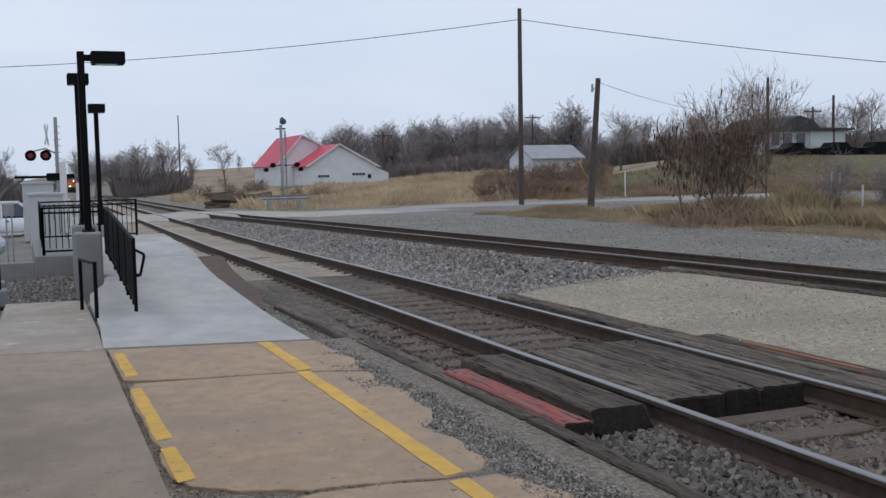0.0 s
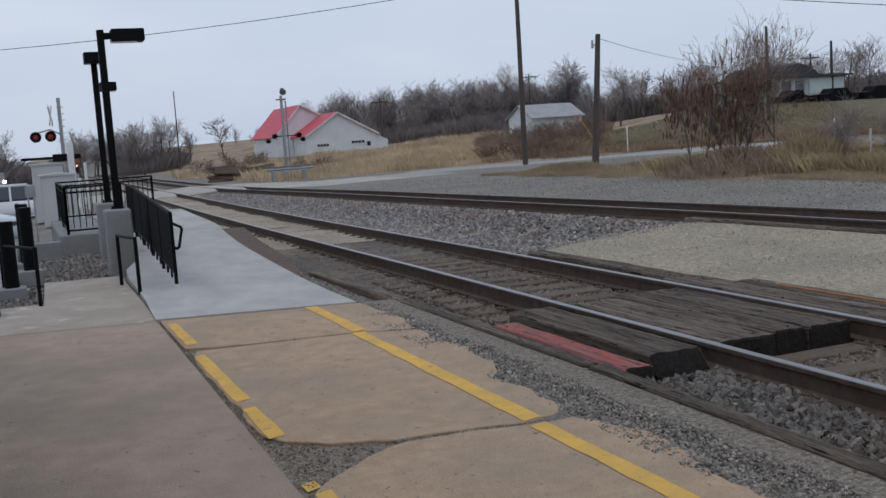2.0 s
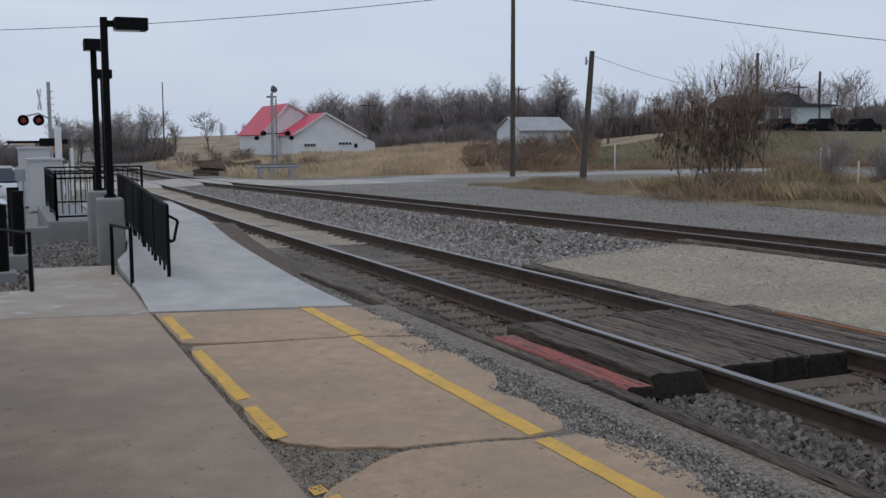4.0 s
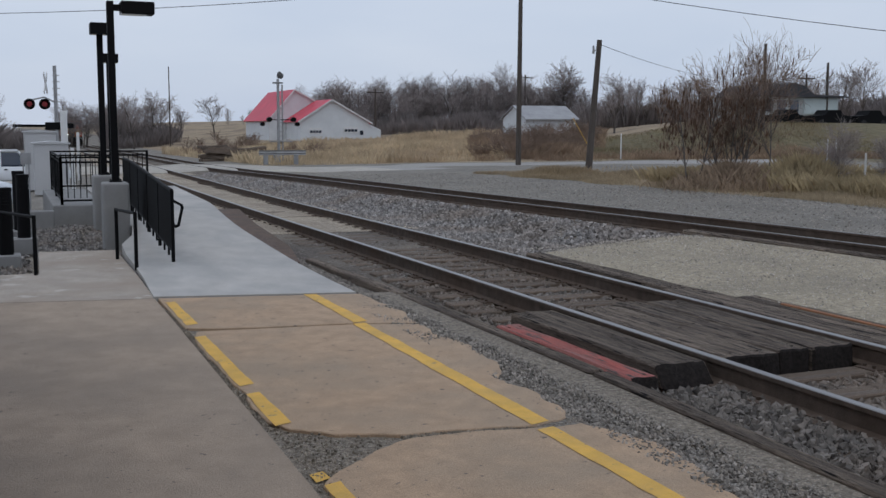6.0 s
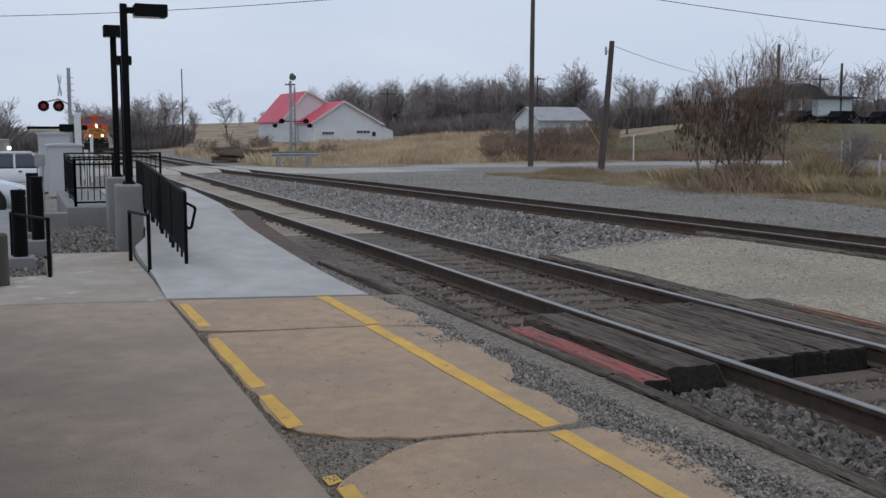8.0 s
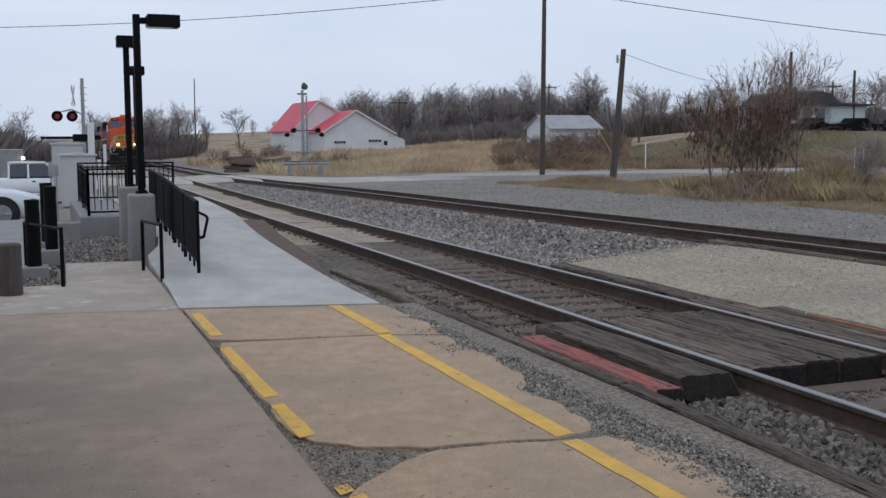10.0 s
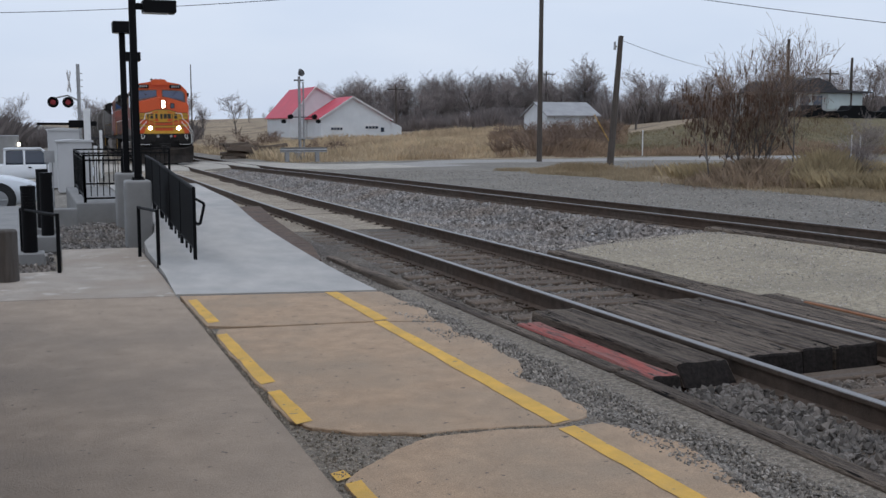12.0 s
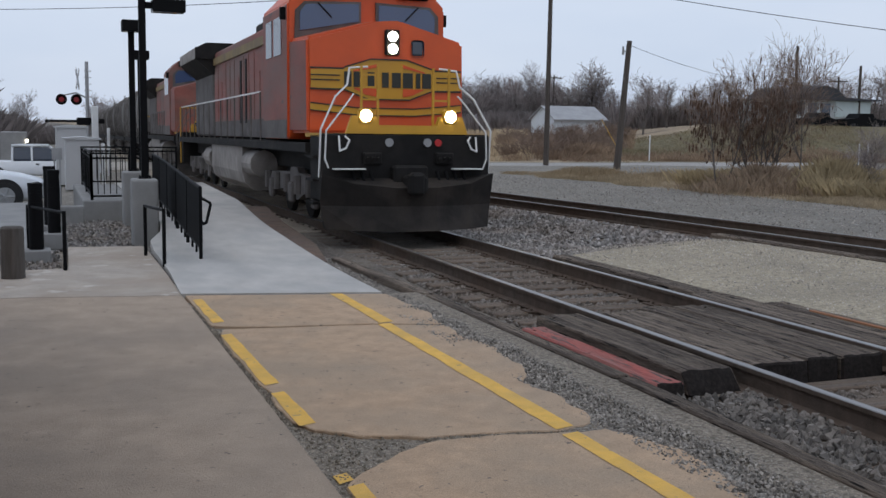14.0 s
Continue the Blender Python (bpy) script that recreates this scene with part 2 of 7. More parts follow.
def ground_mat():
    """Gravel near the line and on the lanes, dry grass and green turf further out, by their own places on the ground."""
    m = bpy.data.materials.new("ground")
    m.use_nodes = True
    n, l = m.node_tree.nodes, m.node_tree.links
    b = n["Principled BSDF"]
    b.inputs["Roughness"].default_value = 0.95
    co = n.new("ShaderNodeTexCoord")
    at = n.new("ShaderNodeAttribute")
    at.attribute_name = "cover"
    sep = n.new("ShaderNodeSeparateColor")
    l.new(at.outputs["Color"], sep.inputs["Color"])

    def nz(s, d=4):
        t = n.new("ShaderNodeTexNoise")
        t.inputs["Scale"].default_value = s
        t.inputs["Detail"].default_value = d
        l.new(co.outputs["Object"], t.inputs["Vector"])
        return t.outputs["Fac"]

    def rng(v, a, c):
        r = n.new("ShaderNodeMapRange")
        r.inputs["From Min"].default_value, r.inputs["From Max"].default_value = a, c
        l.new(v, r.inputs["Value"])
        return r.outputs["Result"]

    def mix(f, a, c):
        x = n.new("ShaderNodeMix")
        x.data_type = "RGBA"
        l.new(f, x.inputs["Factor"])
        for key, v in (("A", a), ("B", c)):
            if isinstance(v, tuple):
                x.inputs[key].default_value = (*v, 1)
            else:
                l.new(v, x.inputs[key])
        return x.outputs["Result"]

    def edge(v, s, amt):
        a = n.new("ShaderNodeMath")
        a.operation = "ADD"
        t = n.new("ShaderNodeMath")
        t.operation = "MULTIPLY_ADD"
        l.new(nz(s, 6), t.inputs[0])
        t.inputs[1].default_value, t.inputs[2].default_value = amt, -amt / 2
        l.new(v, a.inputs[0])
        l.new(t.outputs[0], a.inputs[1])
        return rng(a.outputs[0], 0.4, 0.6)

    gravel = mix(rng(nz(14, 6), 0.35, 0.65), (0.15, 0.133, 0.11), (0.29, 0.262, 0.22))
    gravel = mix(rng(nz(0.35, 4), 0.4, 0.65), gravel, (0.175, 0.157, 0.132))
    gravel = mix(rng(nz(7, 3), 0.62, 0.68), gravel, (0.32, 0.305, 0.28))
    dry = mix(rng(nz(2.5, 6), 0.35, 0.65), (0.25, 0.187, 0.12), (0.41, 0.32, 0.208))
    dry = mix(rng(nz(0.25, 4), 0.45, 0.62), dry, (0.2, 0.145, 0.095))
    green = mix(rng(nz(1.6, 6), 0.35, 0.65), (0.10, 0.088, 0.043), (0.19, 0.15, 0.08))
    road = mix(rng(nz(9, 5), 0.35, 0.65), (0.27, 0.255, 0.235), (0.40, 0.38, 0.35))
    c = mix(edge(sep.outputs["Red"], 1.2, 0.9), gravel, dry)
    c = mix(edge(sep.outputs["Green"], 0.6, 0.7), c, green)
    c = mix(edge(sep.outputs["Blue"], 1.0, 0.5), c, road)
    l.new(c, b.inputs["Base Color"])
    bp = n.new("ShaderNodeBump")
    bp.inputs["Strength"].default_value, bp.inputs["Distance"].default_value = 0.8, 0.04
    l.new(nz(22, 4), bp.inputs["Height"])
    l.new(bp.outputs["Normal"], b.inputs["Normal"])
    return m


M_ground = ground_mat()


# ---- mesh helpers ----
def part(name, bm, material, parent=None, label="", smooth=False):
    me = bpy.data.meshes.new(name)
    bm.to_mesh(me)
    bm.free()
    if smooth:
        for p in me.polygons:
            p.use_smooth = True
    for m in material if isinstance(material, (list, tuple)) else [material]:
        me.materials.append(m)
    ob = new(name, me)
    if parent:
        ob.parent = parent
    if label:
        ob["label"] = label
    return ob


def thing(name, x, y, z, label, category, rz=0, group=""):
    e = new(name)
    e.empty_display_size = 0.2
    e.matrix_world = pose(x, y, z, 0, 0, rz)
    return tagged(e, label, category, group)


def box(bm, x0, x1, y0, y1, z0, z1, bevel=0.0, mi=0, m=None, seg=1):
    ret = bmesh.ops.create_cube(bm, size=1)
    vs = ret["verts"]
    for v in vs:
        v.co = Vector(((x0 + x1) / 2 + v.co.x * (x1 - x0), (y0 + y1) / 2 + v.co.y * (y1 - y0), (z0 + z1) / 2 + v.co.z * (z1 - z0)))
    faces = {f for v in vs for f in v.link_faces}
    if bevel:
        r = bmesh.ops.bevel(bm, geom=list({e for v in vs for e in v.link_edges}), offset=bevel, segments=seg, affect="EDGES", profile=0.5)
        faces = set(r["faces"]) | {f for f in faces if f.is_valid}
        vs = list({v for f in faces for v in f.verts})
    for f in faces:
        f.material_index = mi
    if m:
        bmesh.ops.transform(bm, matrix=m, verts=vs)
    return vs


def cyl(bm, a, b, r0, r1=None, seg=12, mi=0, cap=True):
    """A tapered round bar from a to b."""
    a, b = Vector(a), Vector(b)
    r1 = r0 if r1 is None else r1
    d = b - a
    ret = bmesh.ops.create_cone(bm, cap_ends=cap, segments=seg, radius1=r0, radius2=r1, depth=d.length)
    m = Matrix.Translation((a + b) / 2) @ d.to_track_quat("Z", "Y").to_matrix().to_4x4()
    bmesh.ops.transform(bm, matrix=m, verts=ret["verts"])
    for f in {f for v in ret["verts"] for f in v.link_faces}:
        f.material_index = mi
    return ret["verts"]


def prism(bm, outline, axis, a, b, mi=0):
    """A flat outline of (u, v) pushed along an axis from a to b. x: (y, z); y: (x, z); z: (x, y)."""
    def at(u, v, w):
        return {"x": (w, u, v), "y": (u, w, v), "z": (u, v, w)}[axis]
    lo = [bm.verts.new(at(u, v, a)) for u, v in outline]
    hi = [bm.verts.new(at(u, v, b)) for u, v in outline]
    fs = [bm.faces.new(lo), bm.faces.new(hi)]
    k = len(lo)
    for i in range(k):
        fs.append(bm.faces.new((lo[i], lo[(i + 1) % k], hi[(i + 1) % k], hi[i])))
    for f in fs:
        f.material_index = mi
    bmesh.ops.recalc_face_normals(bm, faces=fs)
    return lo + hi


def tube(bm, pts, r, seg=8, mi=0):
    for a, b in zip(pts, pts[1:]):
        cyl(bm, a, b, r, r, seg, mi)
    for p in pts[1:-1]:
        s = bmesh.ops.create_uvsphere(bm, u_segments=seg, v_segments=6, radius=r)
        bmesh.ops.translate(bm, verts=s["verts"], vec=p)
        for f in {f for v in s["verts"] for f in v.link_faces}:
            f.material_index = mi


def mesh_of(name, verts, faces, material, parent=None, label="", smooth=False):
    me = bpy.data.meshes.new(name)
    me.from_pydata(verts, [], faces)
    me.update()
    if smooth:
        for p in me.polygons:
            p.use_smooth = True
    me.materials.append(material)
    ob = new(name, me)
    if parent:
        ob.parent = parent
    if label:
        ob["label"] = label
    return ob


# ---- lie of the land ----
XC, GAUGE = 4.7225, 1.505


def sstep(a, b, v):
    t = min(1.0, max(0.0, (v - a) / (b - a)))
    return t * t * (3 - 2 * t)


def line_x(y):
    """Middle of the running line."""
    return XC + 0.0303 * 5.0 * math.log1p(math.exp(min(60.0, (y - 20) / 5.0)))


def line_z(y):
    """The running line falls gently past the station."""
    return -0.0088 * 2.0 * math.log1p(math.exp(min(150.0, (y - 12) / 2.0)))


def side_x(y):
    """Near rail of the second line, which bends in towards the first."""
    if y < 60:
        u = (y - 60) / 50
        return 8.3 + 1.15 * u * u + 0.35 * max(0, -u) ** 3 * 0.6
    return line_x(y) - line_x(60) + 8.3


def ramp_z(y):
    """Top of the new concrete, which climbs to a low platform."""
    return -0.03 + 0.22 * sstep(10.5, 20.5, y)


def land_z(x, y):
    z = -0.26 + line_z(y) * sstep(46, 6, abs(x - line_x(y))) * 0.9
    z += 0.12 * sstep(11, 16, x) * sstep(60, 30, y)
    z -= 0.35 * sstep(28, 46, y) * sstep(2.2, -1, x)
    # the rise beyond the lane on the far side
    z += 0.75 * sstep(24, 44, x) * sstep(58, 80, y)
    z += 1.9 * sstep(0.50, 0.74, x / (abs(y) + 1.2)) * sstep(57, 76, y) * sstep(38, 60, x)
    z += 0.35 * sstep(80, 125, y) * sstep(14, 26, x) + 2.6 * sstep(150, 260, y) * sstep(14, 26, x)
    z += 0.10 * noise.noise((x * 0.12, y * 0.12, 0)) * sstep(12, 24, abs(x - 5))
    return z


def build_ground():
    xs = sorted(set([-900, -500, -250, -120, -70, -45, -30, -22, -16, -12, -9, -7, -5, -4, -3] + [-2 + 0.75 * i for i in range(60)]
                    + [43 + 2.5 * i for i in range(30)] + [125, 150, 200, 300, 500, 900, 1500]))
    ys = sorted(set([-300, -120, -50, -25, -15, -10, -6] + [-3 + 1.0 * i for i in range(90)] + [88 + 4 * i for i in range(26)] + [200, 225, 260, 300, 400, 600, 1000, 2000]))
    verts = [(x, y, land_z(x, y)) for y in ys for x in xs]
    nx = len(xs)
    faces = [(j * nx + i, j * nx + i + 1, (j + 1) * nx + i + 1, (j + 1) * nx + i) for j in range(len(ys) - 1) for i in range(nx - 1)]
    ob = mesh_of("ground", verts, faces, M_ground, smooth=True)
    col = ob.data.color_attributes.new("cover", "FLOAT_COLOR", "POINT")
    for k, (x, y, z) in enumerate(verts):
        grass = sstep(18.6, 20.4, x - 0.02 * (y - 20)) * (1 - 0.9 * sstep(12.0, 9.0, abs(y - 52.5 + 0.42 * max(0.0, x - 24))) * sstep(50, 44, x))
        grass = max(grass, sstep(66, 72, y) * sstep(12, 15, x - line_x(y) + XC))
        grass = max(grass, sstep(-30, -45, x), sstep(78, 90, y) * sstep(-6, -14, x))
        green = sstep(33, 38, x) * sstep(57, 66, y) * sstep(82, 74, y) * 0.75 + sstep(44, 50, x) * sstep(74, 66, y) * sstep(30, 38, y)
        mid = 59.5 - 0.42 * max(0.0, x - 24)
        lane = sstep(50.5, 52, y) * sstep(61, 59, y) * sstep(26, 18, x) + 0.9 * sstep(2.9, 1.9, abs(y - mid)) * sstep(20, 24, x) * sstep(52, 44, x)
        lane = max(lane, 0.35 * sstep(-1.5, -2.5, x) * sstep(8, 10, y) * sstep(46, 40, y))
        col.data[k].color = (grass, min(1, green), lane, 1)
    return tagged(ob, "grey gravel yard turning to dry grass and a low green rise", "ground", kind="structure")


# ---- platform, tracks and lanes ----
def slab(name, outline, z0, zf, material, label, joint=0.0):
    """A slab with a given outline in plan; zf gives the height of its top."""
    bm = bmesh.new()
    top = [bm.verts.new((x, y, zf(y) if callable(zf) else zf)) for x, y in outline]
    bot = [bm.verts.new((x, y, z0)) for x, y in outline]
    bm.faces.new(top)
    k = len(top)
    for i in range(k):
        bm.faces.new((top[i], bot[i], bot[(i + 1) % k], top[(i + 1) % k]))
    bmesh.ops.recalc_face_normals(bm, faces=bm.faces)
    e = [ed for ed in bm.edges if all(v in top for v in ed.verts)]
    bmesh.ops.bevel(bm, geom=e, offset=0.006, segments=1, affect="EDGES")
    return tagged(part(name, bm, material), label, "platform", kind="structure")


def rough_line(pts, step=0.16, amp=0.025, seed=0):
    """A polyline with broken edges."""
    out = []
    for (x0, y0), (x1, y1) in zip(pts, pts[1:]):
        n = max(1, int(math.hypot(x1 - x0, y1 - y0) / step))
        for i in range(n):
            u = i / n
            x, y = x0 + (x1 - x0) * u, y0 + (y1 - y0) * u
            d = amp * (noise.noise((x * 3.1 + seed, y * 3.1, seed)) + 0.6 * noise.noise((x * 9 + seed, y * 9, 1)))
            nx, ny = (y1 - y0), -(x1 - x0)
            h = math.hypot(nx, ny) or 1
            out.append((x + nx / h * d, y + ny / h * d))
    out.append(pts[-1])
    return out


def strip_z(x, y):
    return -0.066 - 0.07 * sstep(2.45, 3.0, x) + 0.018 * noise.noise((x * 2.4, y * 2.4, 3)) - 0.05 * sstep(9, 10.5, y)


def build_platform():
    zt = -0.05
    # ground of broken stone below the slabs
    bm = bmesh.new()
    box(bm, -12, 2.95, -8, 9.6, -0.24, zt - 0.022)
    tagged(part("joint_bed", bm, M_gap), "dark crumbled stone showing in the joints of the slabs", "ground", kind="structure")
    # grey walk beside the station
    left = [(-9, -6)] + [(0.325, -6), (0.335, -1), (0.345, 2.0), (0.36, 4.0), (0.375, 6.0), (0.405, 9.93)] + [(-1.1, 10.22), (-9, 11.4)]
    slab("walk_slab", left, -0.22, zt, M_grey, "worn grey-brown concrete walk with stains")
    slab("walk_slab", [(-9, 11.43), (-1.1, 10.25), (0.40, 9.96), (0.44, 11.6), (0.45, 13.2), (0.46, 14.62), (-0.60, 14.78), (-0.66, 12.4), (-9, 12.5)], -0.22, zt + 0.002, M_walk,
         "worn grey-brown concrete walk beside the ramp")
    # tan slabs between the yellow lines and the line
    far_slab = rough_line([(0.43, 8.15), (0.7, 8.03), (1.2, 7.93), (1.9, 7.84), (2.47, 7.62)], 0.06, 0.02, 5)
    slab("platform_slab", far_slab + rough_line([(2.47, 7.66), (2.54, 8.5), (2.50, 9.44)], 0.1, 0.04, 3)[1:] + [(0.43, 9.92), (0.43, 8.3)], -0.22, zt + 0.004, M_tan, "sunken tan concrete slab with a cracked edge")
    mid_near = rough_line([(0.41, 5.0), (0.50, 4.72), (0.75, 4.53), (1.1, 4.40), (1.6, 4.31), (1.9, 4.25), (2.10, 4.30)], 0.05, 0.03, 9)
    mid_right = rough_line([(2.10, 4.30), (2.29, 4.6), (2.27, 4.9), (2.23, 5.4), (2.43, 5.92), (2.49, 6.5), (2.43, 7.2), (2.47, 7.58)], 0.06, 0.06, 11)
    mid_left = rough_line([(2.45, 7.58), (1.9, 7.80), (1.2, 7.89), (0.50, 7.98), (0.42, 7.6), (0.42, 6.4), (0.42, 5.85), (0.45, 5.7), (0.41, 5.55), (0.41, 5.0)], 0.06, 0.02, 5)
    slab("platform_slab", mid_near + mid_right[1:] + mid_left[1:-1], -0.22, zt, M_tan, "tan concrete slab with a broken far edge")
    near_top = rough_line([(0.41, 3.72), (0.60, 3.95), (0.85, 4.17), (1.15, 4.34), (1.6, 4.27), (2.0, 4.205), (2.2, 4.22)], 0.05, 0.028, 15)
    near_r = rough_line([(2.2, 4.22), (2.33, 4.0), (2.39, 3.5), (2.28, 2.9), (2.25, 2.3), (2.36, 1.5), (2.3, -6)], 0.06, 0.06, 17)
    slab("platform_slab", near_top + near_r[1:] + [(0.41, -6), (0.41, 2.4)], -0.22, zt - 0.006, M_tan, "tan concrete slab broken away at one corner")
    # the new ramp
    ys = [9.7, 10.5, 11.5, 12.5, 13.5, 14.5, 15.5, 16.5, 17.5, 18.5, 19.5, 20.5, 27.2]
    xl = lambda y: 0.39 + 0.09 * sstep(9.6, 12.2, y) + 0.42 * sstep(14.0, 16.3, y)
    xr = lambda y: 2.46 + 0.08 * sstep(9.4, 16, y) + 0.62 * sstep(15, 25, y)
    bm = bmesh.new()
    rows = []
    for y in ys:
        zl = ramp_z(y)
        rows.append([bm.verts.new(p) for p in ((xl(y), y, -0.5), (xl(y), y, zl), (xr(y), y, zl), (xr(y), y, -0.5))])
    # the near end is skewed to the walk
    for v, dy in zip(rows[0], (0.25, 0.25, -0.24, -0.24)):
        v.co.y += dy
    for a, b in zip(rows, rows[1:]):
        for i in range(3):
            bm.faces.new((a[i], a[i + 1], b[i + 1], b[i]))
    bm.faces.new(rows[0])
    bm.faces.new(rows[-1][::-1])
    bmesh.ops.recalc_face_normals(bm, faces=bm.faces)
    tagged(part("ramp", bm, M_new), "pale new concrete ramp rising to a low platform", "ramp", kind="structure")
    # brown board along the edge of the new concrete
    bm = bmesh.new()
    wide = lambda y: 0.08 + 0.28 * sstep(12.2, 14.0, y) + 0.24 * sstep(14, 20, y)
    for y0, y1 in ((12.2, 14.0), (14.01, 17.3), (17.31, 20.6)):
        for q in box(bm, 0, 1, y0, y1, -0.25, 0.0, 0.008):
            q.co.x = xr(q.co.y) + 0.006 + q.co.x * wide(q.co.y)
            if q.co.z > -0.1:
                q.co.z += 0.4 * ramp_z(q.co.y) - 0.03
    tagged(part("edge_board", bm, M_edge), "rust-brown boards along the edge of the new concrete", "edging", kind="structure")
    # yellow lines
    def stripe(x0, x1, y0, y1, seed, z=zt):
        a = rough_line([(x0, y0), (x0, y1)], 0.12, 0.016, seed)
        b = rough_line([(x1 - 0.015, y1 + 0.03), (x1, y0 + 0.04)], 0.12, 0.010, seed + 2)
        bm = bmesh.new()
        f = bm.faces.new([bm.verts.new((x, y, z + 0.004)) for x, y in a + b])
        bmesh.ops.triangulate(bm, faces=[f])
        bmesh.ops.recalc_face_normals(bm, faces=bm.faces)
        for f in bm.faces:
            if f.normal.z < 0:
                f.normal_flip()
        tagged(part("yellow_line", bm, M_yellow), "worn yellow safety line painted on the concrete", "marking", "yellow lines", "structure")
    stripe(1.885, 2.025, 4.26, 7.80, 1)
    stripe(1.915, 2.055, 7.83, 9.66, 4, zt + 0.004)
    stripe(1.875, 2.015, -5, 4.17, 6, zt - 0.006)
    stripe(0.462, 0.572, 8.27, 9.60, 8, zt + 0.004)
    stripe(0.44, 0.552, 5.87, 7.72, 10)
    stripe(0.437, 0.55, 4.82, 5.64, 12)
    stripe(0.42, 0.525, -5, 3.71, 14, zt - 0.006)
    stripe(0.40, 0.49, 3.79, 3.92, 16, zt - 0.016)
    # pads of loose fine gravel between slab and line
    bm = bmesh.new()
    nx, ny = 9, 70
    grid = []
    for j in range(ny + 1):
        y = -6 + 20.0 * j / ny
        row = []
        for i in range(nx + 1):
            x = 1.9 + 1.06 * i / nx
            row.append(bm.verts.new((x, y, strip_z(x, y))))
        grid.append(row)
    for j in range(ny):
        for i in range(nx):
            bm.faces.new((grid[j][i], grid[j][i + 1], grid[j + 1][i + 1], grid[j + 1][i]))
    tagged(part("gravel_strip", bm, M_fine, smooth=True), "loose fine grey gravel between slabs and track", "gravel", kind="structure")


def rail_run(name, xf, zf, y0, y1, step, head, label, parent=None):
    """One rail: foot, web and head swept along the line."""
    prof = [(-0.075, -0.18), (-0.075, -0.168), (-0.012, -0.15), (-0.012, -0.045), (-0.036, -0.036), (-0.036, -0.006), (-0.028, 0.0),
            (0.028, 0.0), (0.036, -0.006), (0.036, -0.036), (0.012, -0.045), (0.012, -0.15), (0.075, -0.168), (0.075, -0.18)]
    bm = bmesh.new()
    rows, y = [], y0
    while y <= y1 + 1e-6:
        rows.append([bm.verts.new((xf(y) + u, y, zf(y) + v)) for u, v in prof])
        y += step if y < 40 else step * 4
    k = len(prof)
    for a, b in zip(rows, rows[1:]):
        for i in range(k):
            f = bm.faces.new((a[i], a[(i + 1) % k], b[(i + 1) % k], b[i]))
            f.material_index = 1 if i in (5, 6, 7) else 0
    bm.faces.new(rows[0])
    bm.faces.new(rows[-1])
    bmesh.ops.recalc_face_normals(bm, faces=bm.faces)
    return tagged(part(name, bm, [M_rust, head]), label, "rail", "rails", "structure")


def bed(name, xf, zf, half, y0, y1, step, label, drop=0.2, side=0.5, lift=0.0, material=None):
    verts, faces = [], []
    n = int((y1 - y0) / step)
    us = [-half - side, -half, -half * 0.66, -half * 0.33, 0, half * 0.33, half * 0.66, half, half + side]
    for j in range(n + 1):
        y = y0 + step * j
        for i, u in enumerate(us):
            x = xf(y) + u
            z = zf(y) - drop + lift * sstep(9, 17, y) + 0.018 * noise.noise((x * 3, y * 3, 5)) + 0.022 * noise.noise((x * 0.9, y * 0.9, 2))
            if i in (0, 8):
                z -= 0.28
            verts.append((x, y, z))
    k = len(us)
    for j in range(n):
        for i in range(k - 1):
            faces.append((j * k + i, j * k + i + 1, (j + 1) * k + i + 1, (j + 1) * k + i))
    return tagged(mesh_of(name, verts, faces, material or M_ballast, smooth=True), label, "ballast", kind="structure")


SZ = 0.2


def side_z(y):
    return SZ + line_z(y) - 0.10 * sstep(30, 52, y)


def build_tracks():
    for s in (-1, 1):
        rail_run("rail", lambda y: line_x(y) + s * GAUGE / 2, line_z, -12, 320, 2.0, M_railtop, "polished steel rail of the running line with rusty sides")
    rail_run("rail", side_x, side_z, -12, 200, 2.0, M_oldhead, "rusty rail of the raised second track")
    rail_run("rail", lambda y: side_x(y) + GAUGE, lambda y: side_z(y) - 0.05, -12, 200, 2.0, M_oldhead, "rusty rail of the raised second track")
    bed("ballast_bed", line_x, line_z, 1.7, -12, 17.6, 0.8, "grey ballast bed under the running line", 0.222, 0.5, 0.052)
    bed("ballast_bed", line_x, line_z, 1.7, 17.6, 320, 0.8, "sandy ballast burying the ties of the running line", 0.222, 0.5, 0.056, M_sand)
    bed("ballast_bed", lambda y: side_x(y) + 0.75, lambda y: side_z(y) - 0.02, 1.35, -12, 200, 0.8, "grey ballast bed of the second track", 0.175, 0.9)


